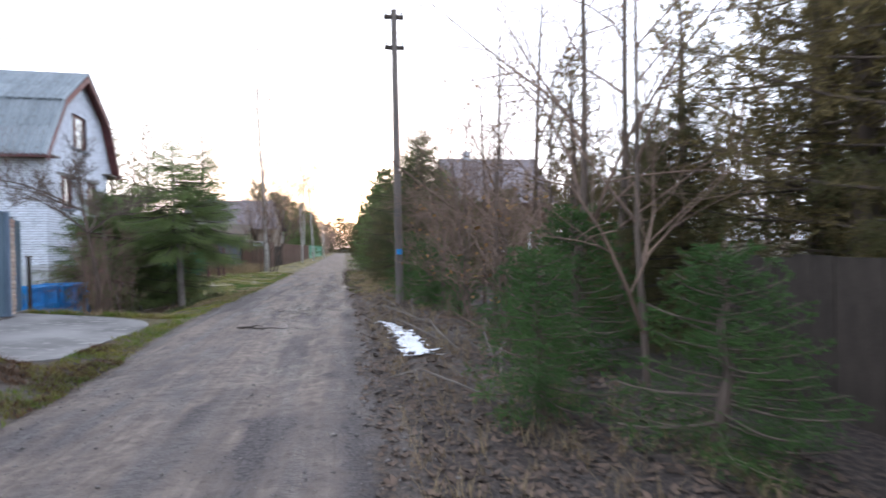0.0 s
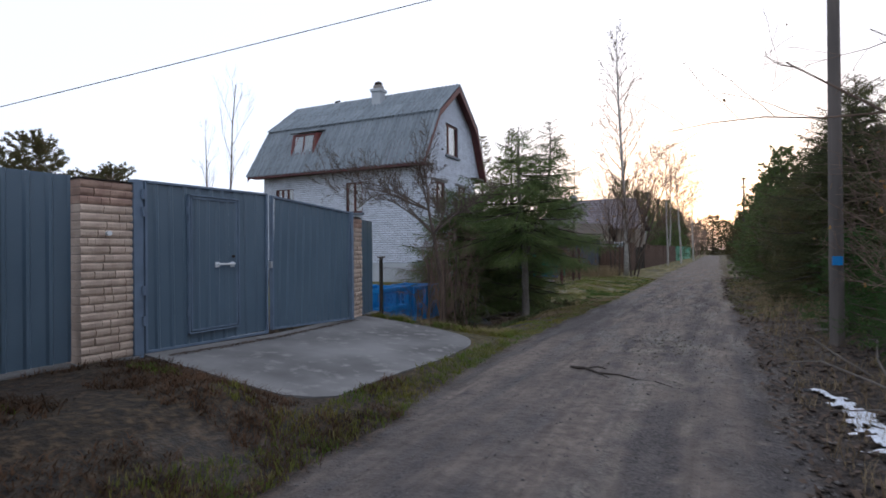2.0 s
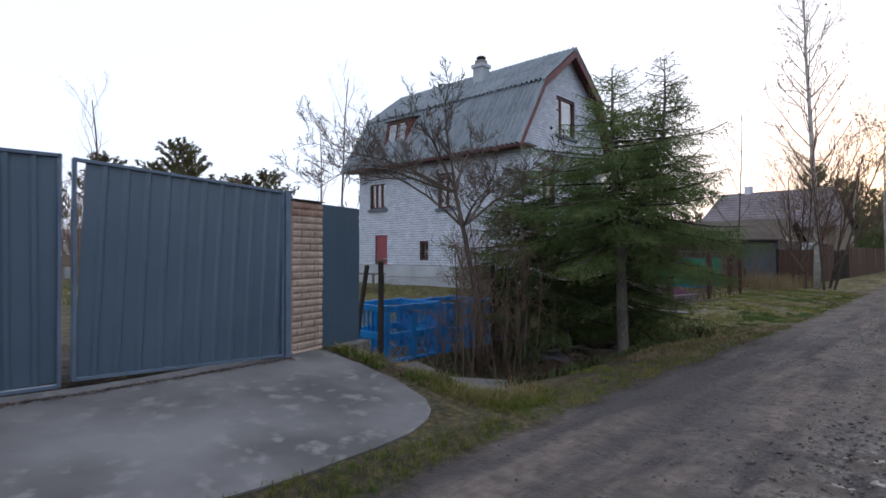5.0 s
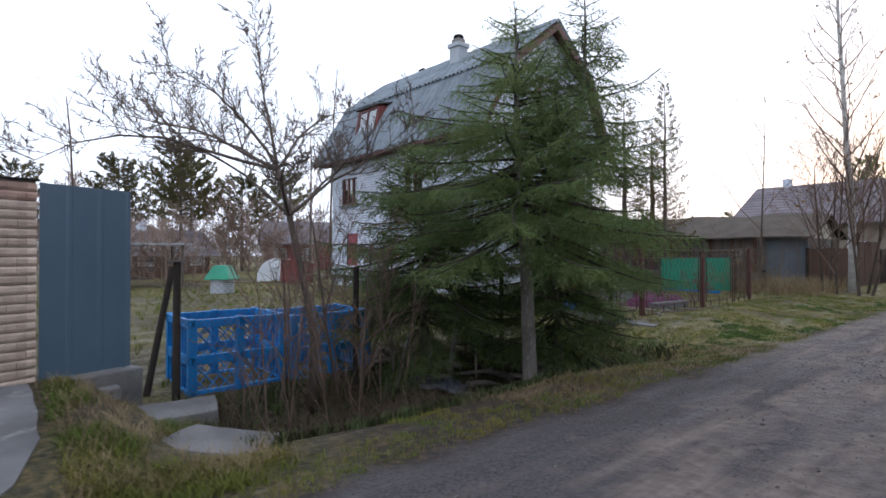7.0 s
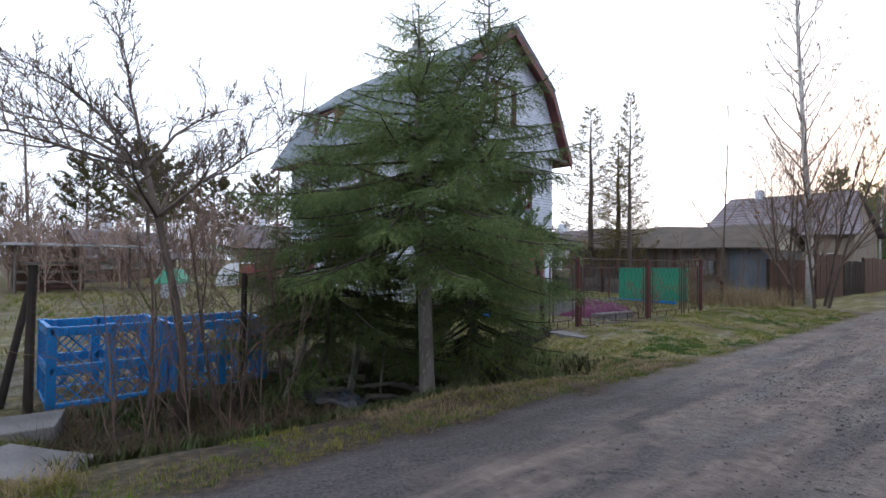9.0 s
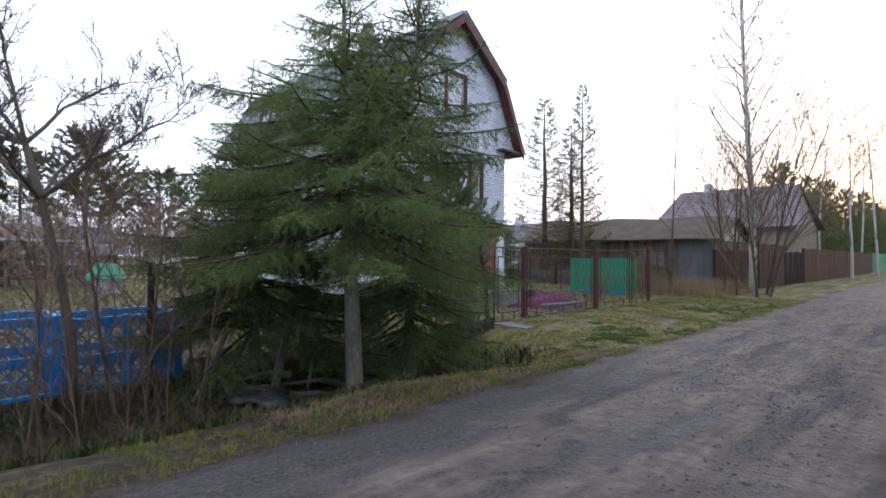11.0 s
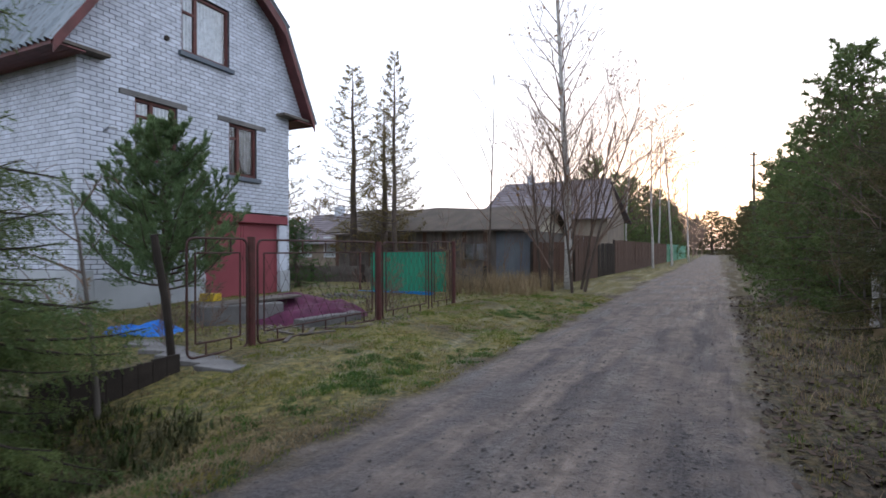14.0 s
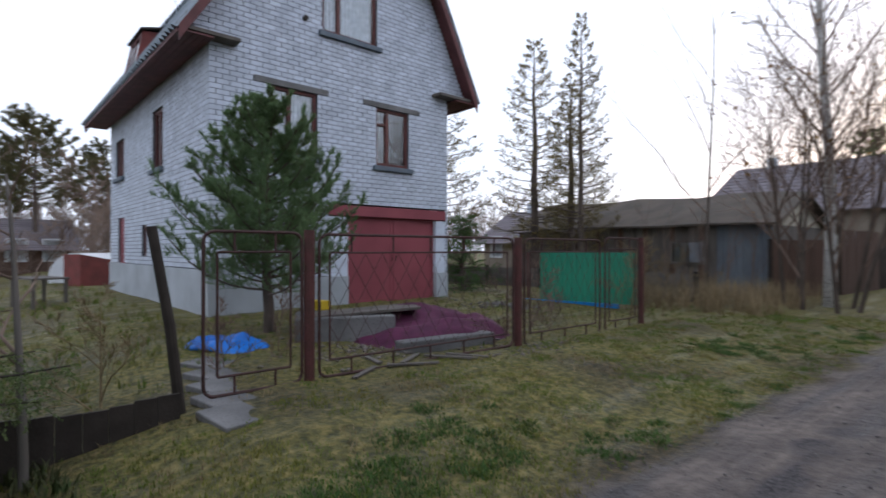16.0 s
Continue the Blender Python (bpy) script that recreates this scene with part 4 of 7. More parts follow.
# ---- rusty pipe fence with gates before the white house ----
def round_frame(y0, y1, z0, z1, r, x=0.0, rad=0.017):
    """A closed pipe frame with round corners, in the y-z plane."""
    pts = []
    for cy, cz, a0 in ((y1 - r, z1 - r, 0), (y0 + r, z1 - r, 90), (y0 + r, z0 + r, 180), (y1 - r, z0 + r, 270)):
        for k in range(5):
            a = radians(a0 + 22.5 * k)
            pts.append((x, cy + r * math.cos(a), cz + r * math.sin(a)))
    pts.append(pts[0])
    g = Geo()
    g.tube(pts, rad, 6, cap=False)
    return g


def pipe_gate(name, y0, y1, z0, z1, mesh, label, m=pose(-6.3, 0, 0)):
    t = thing(name, m, label, "gate", "gates of the pipe fence")
    part("outer_frame", round_frame(y0, y1, z0, z1, 0.1), M_GATEPIPE, t)
    part("inner_frame", round_frame(y0 + 0.12, y1 - 0.12, z0 + 0.17, z1 - 0.19, 0.015, rad=0.012), M_GATEPIPE, t)
    n = max(2, int((y1 - y0) / 0.55))
    for k in range(n):
        y = y0 + (y1 - y0) * (k + 0.7) / (n + 0.4)
        for a, b in ((z0, z0 + 0.17), (z1 - 0.19, z1)):
            g = Geo()
            g.tube([(0, y, a), (0, y, b)], 0.012, 6)
            part("stub", g, M_GATEPIPE, t)
    if mesh:
        g = Geo()
        a0, a1, b0, b1 = y0 + 0.12, y1 - 0.12, z0 + 0.17, z1 - 0.19
        hgt = b1 - b0
        y = a0 - hgt * 0.6
        while y < a1:
            for s in (1, -1):
                p0, p1 = (y, b0 if s > 0 else b1), (y + hgt * 0.6, b1 if s > 0 else b0)
                u0, u1 = max(0, (a0 - p0[0]) / (p1[0] - p0[0])), min(1, (a1 - p0[0]) / (p1[0] - p0[0]))
                if u1 > u0:
                    g.tube([(0.004 * s, p0[0] + (p1[0] - p0[0]) * u, p0[1] + (p1[1] - p0[1]) * u) for u in (u0, u1)], 0.0035, 4)
            y += 0.22
        part("rod_lattice", g, M_GATEPIPE, t, "thin crossed rods")
    return t


def pipe_post(y, z0, z1, r, label, x=-6.3):
    g = Geo()
    g.tube([(0, 0, -0.4), (0, 0, z1 - z0)], r, 10)
    return single("fence_post", g, M_PIPE, label, "post", "posts of the pipe fence", m=pose(x, y, z0))


pipe_post(22.68, 0.04, 1.66, 0.055, "thick rusty red steel gate post")
pipe_post(25.82, 0.1, 1.63, 0.055, "thick rusty red steel gate post")
pipe_post(29.08, 0.1, 1.68, 0.05, "rusty red steel end post")
g = Geo()
g.tube([(0, 0, -0.4), (0, -0.13, 0.8), (-0.02, -0.27, 1.66)], [0.05, 0.045, 0.042], 10)
single("fence_post", g, M_DARKWOOD, "dark leaning wooden post by the wicket", "post", m=pose(-6.3, 21.52, 0.0))
pipe_gate("pipe_gate", 21.66, 22.6, 0.13, 1.63, False, "rusty red pipe wicket with rounded corners, closed")
pipe_gate("pipe_gate", 22.79, 25.72, 0.14, 1.62, True, "wide rusty red pipe gate leaf with crossed rods")
pipe_gate("pipe_gate", 25.95, 27.8, 0.1, 1.62, True, "rusty red pipe fence section with crossed rods")
pipe_gate("pipe_gate", 27.95, 29.0, 0.1, 1.66, True, "narrow rusty red pipe fence section")
g = Geo()
for k in range(9):
    y = 19.9 + 0.17 * k
    g.box(-0.015, 0.015, y, y + 0.165, -0.85, 0.12 + 0.02 * math.sin(k))
single("board_edging", g, M_DARKWOOD, "dark rotten board edging along the ditch", "edging", m=pose(-6.12, 0, 0.12, 0, 0, 0))

# ---- blue plastic pallet boxes behind the ditch ----
def pallet_box(m, length, label):
    t = thing("pallet_box", m, label, "pallet box", "blue plastic boxes by the ditch")
    def lattice(x, w, h):
        g = Geo()
        for s in (1, -1):
            y = -h
            while y < w:
                p0, p1 = (y, 0 if s > 0 else h), (y + h, h if s > 0 else 0)
                u0, u1 = max(0, -p0[0] / h), min(1, (w - p0[0]) / h)
                if u1 - u0 > 0.02:
                    a = [(x, p0[0] + h * u, p0[1] + (p1[1] - p0[1]) * u) for u in (u0, u1)]
                    g.tube(a, 0.0075, 4)
                y += 0.155
        return g
    for x in (0.0, -1.0):
        for z0, z1 in ((0.08, 0.36), (0.46, 0.76)):
            part("lattice", lattice(x, length - 0.1, z1 - z0), M_BLUE, t, m=pose(0, 0.05, z0))
        for z, hh in ((0.0, 0.08), (0.36, 0.1), (0.76, 0.09)):
            g = Geo()
            g.box(x - 0.03, x + 0.035, 0.0, length, z, z + hh)
            for k in range(int(length / 0.12)):
                g.box(x - 0.045, x + 0.05, 0.03 + 0.12 * k, 0.07 + 0.12 * k, z + 0.01, z + hh - 0.01)
            part("rail", g, M_BLUE, t, bevel=0.006)
        for y in (0.0, length / 2 - 0.05, length - 0.1):
            g = Geo()
            g.box(x - 0.05, x + 0.05, y, y + 0.1, -0.04, 0.86)
            part("upright", g, M_BLUE, t, bevel=0.01)
    for y in (0.03, length - 0.03):
        g = Geo()
        for z, hh in ((0.0, 0.08), (0.36, 0.1), (0.76, 0.09)):
            g.box(-0.95, -0.05, y - 0.025, y + 0.025, z, z + hh)
            part("end_rail", g, M_BLUE, t, bevel=0.004)
            g = Geo()
        for k in range(8):
            g = Geo()
            g.box(-0.9 + 0.11 * k, -0.87 + 0.11 * k, y - 0.012, y + 0.012, 0.05, 0.8)
            part("end_bar", g, M_BLUE, t)
    return t


pallet_box(pose(-7.2, 13.42, -0.25, 0, 0, 0) @ Matrix.Diagonal((1, 1, 1.14, 1)), 1.26, "bright blue plastic pallet box with lattice sides")
pallet_box(pose(-7.12, 14.72, -0.28, 1, 0, -2) @ Matrix.Diagonal((1, 1, 1.13, 1)), 1.26, "bright blue plastic pallet box with lattice sides, tilted")
def wood_post(m, h, r, label, mat=M_DARKWOOD):
    g = Geo()
    g.tube([(0, 0, -0.4), (0.01, 0, h / 2), (0, 0.01, h)], [r * 1.1, r, r * 0.95], 8)
    return single("wooden_post", g, mat, label, "post", m=m)


wood_post(pose(-7.08, 13.26, -0.15), 1.6, 0.045, "dark weathered post by the blue boxes")
wood_post(pose(-7.5, 13.05, -0.1, -10, 0, 0), 1.5, 0.04, "dark leaning post by the fence panel")
wood_post(pose(-6.62, 15.45, -0.3), 1.65, 0.042, "dark post in front of the blue boxes")
wood_post(pose(-6.6, 18.4, -0.3), 1.5, 0.04, "dark wire fence post under the spruce")
g = Geo()
g.box(-0.04, 0.06, -0.08, 0.09, 1.59, 1.62)
single("post_cap", g, M_GREYWOOD, "small flat board on a post", "board", m=pose(-7.08, 13.26, -0.15))


def chain_link(p0, p1, z0, z1, cell=0.075):
    """Sagging wire netting between two posts: crossed wires as one mesh, with a top strand."""
    t = thing("chain_link_fence", pose(0, 0, 0), "old rusty chain-link netting between dark posts", "fence")
    p0, p1 = Vector(p0), Vector(p1)
    ln, h = (p1 - p0).length, z1 - z0

    def at(u, z):
        p = p0.lerp(p1, u / ln)
        return (p.x + 0.03 * math.sin(3 * u), p.y, z0 + z - 0.05 * math.sin(math.pi * u / ln) * z / h)
    g = Geo()
    u = -h
    while u < ln:
        for s in (1, -1):
            a, b = max(0.0, u), min(ln, u + h)
            if b - a > 0.03:
                za, zb = (a - u, b - u) if s > 0 else (h - a + u, h - b + u)
                g.tube([at(a, za), at((a + b) / 2, (za + zb) / 2), at(b, zb)], 0.0017, 3, cap=False)
        u += cell
    part("netting", g, M_PIPE, t, "thin crossed wires")
    g = Geo()
    g.tube([at(ln * k / 6, h) for k in range(7)], 0.0028, 4)
    part("top_wire", g, M_PIPE, t)
    return t


chain_link((-7.02, 13.28, 0), (-6.65, 15.43, 0), -0.2, 1.22)
chain_link((-6.63, 15.5, 0), (-6.62, 18.36, 0), -0.25, 1.1)
for x, y, z, w, ln, th, a, roll in ((-6.38, 13.02, -0.11, 0.62, 0.95, 0.2, 72, -3), (-4.98, 13.08, -0.075, 0.55, 0.95, 0.12, 38, 2), (-6.75, 12.35, 0.16, 0.4, 0.5, 0.16, 95, 1)):
    g = Geo()
    edge = [(-0.5, -0.46), (-0.1, -0.5), (0.3, -0.48), (0.5, -0.44), (0.49, 0.1), (0.46, 0.5), (0.05, 0.48), (-0.44, 0.5), (-0.5, 0.2)]
    g.prism([(ln * u + 0.02 * noise.noise((x, u * 9, 2)), w * v) for u, v in edge], "z", -th, 0)
    single("concrete_slab", g, M_CONCRETE, "broken concrete slab lying by the ditch", "slab", "slabs by the ditch", bevel=0.015, m=pose(x, y, z, 2, roll, a))

# ---- grey shed and houses further down the lane ----
def lean_shed():
    t = thing("shed", pose(0, 0, 0), "long grey shed with a sagging mossy roof", "shed")
    y0, y1, x0, x1 = 37.3, 42.0, -16.6, -6.9
    g = Geo()
    g.box(x0, x1, y0 + 0.05, y1, -0.1, 2.2)
    part("wall", g, M_GREYWOOD, t, "grey weathered walls")
    w = 0.19
    k = 0
    x = x0
    while x < x1 - 0.01:
        g = Geo()
        top = 2.22 + 0.01 * math.sin(k)
        mat = M_GREYSHEET if x > -8.6 else (M_GREYWOOD if k % 5 else M_BROWNWOOD)
        g.box(x, min(x1, x + w - 0.01), y0 + 0.008 * (k % 3), y0 + 0.045, -0.05, top)
        part("board", g, mat, t)
        x += w
        k += 1
    g = Geo()
    for a, b, c, d in ((-9.9, -8.75, 1.7, 1.76), (-9.9, -8.75, 1.0, 1.06), (-9.9, -9.84, 1.06, 1.7), (-8.81, -8.75, 1.06, 1.7), (-9.36, -9.3, 1.06, 1.7)):
        g.box(a, b, y0 - 0.06, y0 - 0.005, c, d)
    wi = part("window_frame", g, M_GREYWOOD, t)
    g = Geo()
    g.box(-9.84, -8.81, y0 - 0.03, y0 - 0.02, 1.06, 1.7)
    part("pane", g, M_GLASS, wi)
    n = 9
    for k in range(n):
        a, b = x0 - 0.3 + (x1 - x0 + 0.6) * k / n, x0 - 0.3 + (x1 - x0 + 0.6) * (k + 1) / n
        for s, (ya, yb) in enumerate(((y0 - 0.4, 39.6), (y1 + 0.3, 39.6))):
            g = Geo()
            sag = [0.06 * math.sin(q * 1.9) - 0.14 * q / n for q in (k, k + 1)]
            g.hexa([(a, ya, 2.24 + sag[0] * 0.3), (b, ya, 2.24 + sag[1] * 0.3), (b, yb, 3.42 + sag[1]), (a, yb, 3.42 + sag[0]),
                    (a, ya, 2.3 + sag[0] * 0.3), (b, ya, 2.3 + sag[1] * 0.3), (b, yb, 3.48 + sag[1]), (a, yb, 3.48 + sag[0])])
            part("roof_panel", g, M_ROOFFELT, t)
    g = Geo()
    g.prism([(y0, 2.2), (39.6, 3.3), (y1, 2.2)], "x", x1 - 0.1, x1 - 0.02)
    part("gable", g, M_YELLOWWALL, t, "pale gable above the wall")
    return t


lean_shed()


def tiled_house(m, L, W, eave, ridge, wall, roof, label, hip=1.2):
    """A house with a plain roof, hipped at its ends, ridge along local x."""
    t = thing("house", m, label, "house")
    g = Geo()
    g.box(-L / 2, L / 2, -W / 2, W / 2, 0, eave)
    part("wall", g, wall, t)
    e = 0.5
    n = 14
    for s in (-1, 1):
        for k in range(n):
            u0, u1 = k / n, (k + 1) / n + 0.01
            g = Geo()
            def q(u, lift):
                y = s * (W / 2 + e) * (1 - u)
                z = eave - 0.15 + (ridge - eave + 0.15) * u + lift
                h = L / 2 + e - hip * u
                return (-h, y, z), (h, y, z)
            a, b = q(u0, 0.03)
            c, d = q(min(u1, 1), 0.0)
            a2, b2 = q(u0, -0.03)
            c2, d2 = q(min(u1, 1), -0.05)
            g.hexa([a2, b2, d2, c2, a, b, d, c])
            part("tile_course", g, roof, t)
    for s in (-1, 1):
        g = Geo()
        g.face((s * (L / 2), -W / 2, eave), (s * (L / 2), W / 2, eave), (s * (L / 2 + e - hip - 0.05), 0, ridge - 0.1))
        g.face((s * (L / 2 - 0.1), W / 2, eave), (s * (L / 2 - 0.1), -W / 2, eave), (s * (L / 2 + e - hip - 0.1), 0, ridge - 0.1))
        part("gable", g, wall, t)
    g = Geo()
    g.box(-L / 4, -L / 4 + 0.5, -0.25, 0.25, ridge - 0.6, ridge + 0.5)
    part("chimney", g, M_WHITE, t)
    for k in range(3):
        g = Geo()
        x = -L / 3 + k * L / 3
        g.box(x - 0.5, x + 0.5, -W / 2 - 0.04, -W / 2 - 0.01, 1.0, 2.3)
        wi = part("window", g, M_PLASTICWHITE, t, "white window frame")
        g = Geo()
        g.box(x - 0.42, x + 0.42, -W / 2 - 0.05, -W / 2 - 0.042, 1.08, 2.22)
        part("pane", g, M_GLASS, wi)
    return t


tiled_house(pose(-11.1, 56.0, 0), 8.6, 7.0, 3.6, 6.5, M_DIMWALL, M_TILE, "dim plastered house with a grey tiled roof", 0.9)
tiled_house(pose(-11.3, 70.0, 0), 6.0, 6.0, 4.6, 7.4, M_BROWNWOOD, M_TILE, "brown house with a grey roof down the lane", 0.3)


def board_fence(name, x0, y0, x1, y1, h, mat, label, gap=0.004, w=0.16, n=None, base=0.05):
    t = thing(name, pose(0, 0, 0), label, "fence")
    ln = math.hypot(x1 - x0, y1 - y0)
    k = int(ln / (w + gap))
    g = Geo()
    g.box(0, w, -0.012, 0.012, 0, h)
    me = g.mesh("fence_board", mat)
    ang = math.degrees(math.atan2(y1 - y0, x1 - x0))
    rng = random.Random(3)
    for i in range(k):
        f = i / k
        part("fence_board", me, None, t, m=pose(x0 + (x1 - x0) * f, y0 + (y1 - y0) * f, base + rng.uniform(-0.02, 0.02), rng.uniform(-0.6, 0.6), 0, ang))
    m = pose(x0, y0, 0, 0, 0, ang)
    for z in (0.5, h - 0.3):
        g = Geo()
        g.box(0, ln, 0.014, 0.06, z, z + 0.07, m)
        part("rail", g, mat, t)
    for i in range(int(ln / 2.5) + 1):
        g = Geo()
        g.box(min(ln, 2.5 * i) - 0.05, min(ln, 2.5 * i) + 0.05, 0.02, 0.12, -0.3, h + 0.08, m)
        part("post", g, M_DARKWOOD, t)
    return t


board_fence("board_fence", -6.85, 37.2, -5.75, 39.2, 1.7, M_BROWNWOOD, "rusty brown board fence beside the shed", base=0.05)
board_fence("board_fence", -5.7, 39.2, -5.55, 43.0, 2.0, M_BROWNWOOD, "tall brown board fence along the lane")
board_fence("slat_gate", -5.55, 43.1, -5.4, 46.9, 1.7, M_DARKWOOD, "dark open slat gate in the fence", gap=0.09, w=0.1)
board_fence("board_fence", -5.4, 47.0, -5.1, 76.0, 1.9, M_BROWNWOOD, "long brown board fence along the lane", w=0.22)
board_fence("green_fence", -5.1, 76.2, -4.6, 104.0, 1.9, M_GREEN, "green steel sheet fence far down the lane", w=0.3)

# ---- yard things behind the pipe fence ----
def green_screen():
    t = thing("green_screen", pose(-10.15, 30.4, 0.15, 0, 0, 12), "green sheet screen standing on the yard grass", "screen")
    for k in range(6):
        g = profile_sheet(0.39, 1.15, 0.13, 0.012)
        part("sheet", g, M_GREEN, t, m=pose(0.39 * k + 0.39, 0, 0.1, 0, 0, 90) @ Matrix.Rotation(math.pi, 4, "Z"))
    g = Geo()
    g.box(0, 2.35, -0.06, -0.02, 0.0, 0.1)
    part("base", g, M_BLUE, t, "blue strip at the foot")
    for x in (0.02, 1.17, 2.32):
        g = Geo()
        g.tube([(x, 0.04, -0.2), (x, 0.04, 1.25)], 0.025, 6)
        part("post", g, M_PIPE, t)
    return t


green_screen()


def cloth(name, w, d, h, mat, m, label, category, seed):
    """A crumpled cover that lies over a heap."""
    n = 28
    verts, faces = [], []
    for j in range(n + 1):
        for i in range(n + 1):
            u, v = i / n * 2 - 1, j / n * 2 - 1
            r = max(0, 1 - (abs(u) ** 2.4 + abs(v) ** 2.4) * 0.9)
            z = h * r ** 0.7 * (0.75 + 0.5 * noise.noise((u * 1.6 + seed, v * 1.6, seed))) + 0.05 * noise.noise((u * 6, v * 6, seed)) * min(1, 4 * r) + 0.012
            wob = 1 + 0.12 * noise.noise((u * 2, v * 2, seed + 4))
            verts.append((u * w / 2 * wob, v * d / 2 * wob, max(0.004, z)))
    for j in range(n):
        for i in range(n):
            a = j * (n + 1) + i
            faces.append((a, a + 1, a + n + 2, a + n + 1))
    me = quick_mesh(name, verts, faces, mat)
    me.shade_smooth()
    ob = new(name, me)
    ob.matrix_world = m
    sol = ob.modifiers.new("thick", "SOLIDIFY")
    sol.thickness = 0.012
    return tagged(ob, label, category)


cloth("cover_sheet", 2.5, 1.9, 0.52, M_PURPLE, pose(-7.7, 25.3, 0.1, 0, 0, 70), "dark purple cover over a heap in the yard", "cover", 2.0)
cloth("tarpaulin", 1.25, 0.75, 0.19, M_TARP, pose(-8.6, 22.6, 0.14, 0, 0, 25), "crumpled bright blue tarpaulin on the grass", "tarpaulin", 6.0)
g = Geo()
g.box(-0.7, 0.7, -0.45, 0.45, 0.0, 0.42)
single("concrete_ring_block", g, M_CONCRETE, "grey concrete block under a board", "block", bevel=0.03, m=pose(-8.3, 24.2, 0.1, 0, 0, 65))
g = Geo()
g.box(-0.85, 0.85, -0.3, 0.3, 0.0, 0.04)
single("board", g, M_GREYWOOD, "grey board lying on the concrete block", "board", bevel=0.005, m=pose(-8.15, 24.4, 0.53, 0, -3, 70))
g = Geo()
g.box(-0.75, 0.75, -0.12, 0.12, 0.0, 0.22)
single("kerb_block", g, M_CONCRETE, "pale concrete kerb block by the gate", "block", bevel=0.02, m=pose(-6.75, 24.9, 0.08, 0, 0, 86))
g = Geo()
g.box(-0.16, 0.16, -0.11, 0.11, 0.0, 0.14)
single("yellow_crate", g, M_YELLOW, "small yellow plastic crate", "crate", bevel=0.01, m=pose(-8.9, 24.1, 0.53, 0, 0, 10))
for k in range(5):
    g = Geo()
    g.box(-0.28, 0.28, -0.2, 0.2, -0.05, 0.02)
    single("path_slab", g, M_CONCRETE, "grey concrete path slab in the grass", "slab", "slabs of the path", bevel=0.012, m=pose(-5.75 - 0.5 * k, 21.75 + 0.1 * k, height(-5.75 - 0.5 * k, 21.75 + 0.1 * k) - 0.002, 1, 2, 8 + 5 * k))
rng = random.Random(8)
for k in range(11):
    g = Geo()
    g.box(-rng.uniform(0.15, 0.4), rng.uniform(0.15, 0.35), -0.03, 0.03, 0, 0.02)
    x, y = -6.5 + rng.uniform(-0.6, 0.5), 24.6 + rng.uniform(-1.5, 1.2)
    single("scrap_board", g, M_GREYWOOD, "weathered scrap board on the ground by the gate", "board", "scrap boards", m=pose(x, y, height(x, y) + 0.01, 0, 0, rng.uniform(0, 180)))

# ---- utility pole and wire ----
def utility_pole(m, h, label):
    t = thing("utility_pole", m, label, "utility pole")
    g = Geo()
    g.tube([(0, 0, -0.5), (0, 0, h * 0.5), (0, 0, h)], [0.105, 0.092, 0.075], 12)
    part("shaft", g, M_POLE, t, smooth=False)
    for z, w in ((h - 0.18, 0.26), (h - 0.98, 0.26)):
        g = Geo()
        g.box(-w, w, -0.05, 0.05, z - 0.05, z + 0.04)
        part("crossarm", g, M_DARKWOOD, t, bevel=0.008)
        for x in (-w + 0.05, w - 0.05):
            g = Geo()
            g.tube([(x, 0, z + 0.04), (x, 0, z + 0.1), (x, 0, z + 0.13), (x, 0, z + 0.16)], [0.015, 0.035, 0.04, 0.02], 8)
            part("insulator", g, M_PLASTICWHITE, t, "white glass insulator")
    g = Geo()
    g.box(-0.07, 0.07, -0.115, -0.1, 1.2, 1.34)
    part("number_plate", g, M_BLUE, t, "small blue number plate")
    return t


utility_pole(pose(1.35, 13.68, 0.1), 7.6, "weathered wooden utility pole with two crossarms")
utility_pole(pose(1.9, 62.0, 0.1), 8.4, "wooden utility pole further down the lane")

# the service wire that crosses the lane
g = Geo()
pts = []
for k in range(25):
    f = k / 24
    pts.append((1.35 - 12.6 * f, 13.65 - 7.05 * f, 7.15 - 3.7 * f - 0.1 * f * (1 - f)))
g.tube(pts, 0.007, 5)
single("overhead_wire", g, M_WIRE, "thin black service wire crossing the lane", "wire")

# ---- trees ----
def needles(starts, ends, per, size, width, rng, up=0.0):
    """Thin blades standing off twigs: arrays of corners and faces."""
    n = len(starts)
    t = rng.random((n, per, 1))
    d = ends - starts
    ln = np.linalg.norm(d, axis=1, keepdims=True) + 1e-9
    d = d / ln
    base = starts[:, None, :] + (ends - starts)[:, None, :] * t
    r = rng.normal(size=(n, per, 3))
    r -= (r * d[:, None, :]).sum(2, keepdims=True) * d[:, None, :]
    r /= np.linalg.norm(r, axis=2, keepdims=True) + 1e-9
    way = 0.75 * r + 0.75 * d[:, None, :]
    way[:, :, 2] += up
    way /= np.linalg.norm(way, axis=2, keepdims=True)
    side = np.cross(way, rng.normal(size=(n, per, 3)))
    side /= np.linalg.norm(side, axis=2, keepdims=True) + 1e-9
    s = size * (0.7 + 0.6 * rng.random((n, per, 1)))
    a, b, c = base - side * width / 2, base + side * width / 2, base + way * s
    v = np.stack([a, b, c], 2).reshape(-1, 3)
    return v, np.arange(len(v)).reshape(-1, 3)


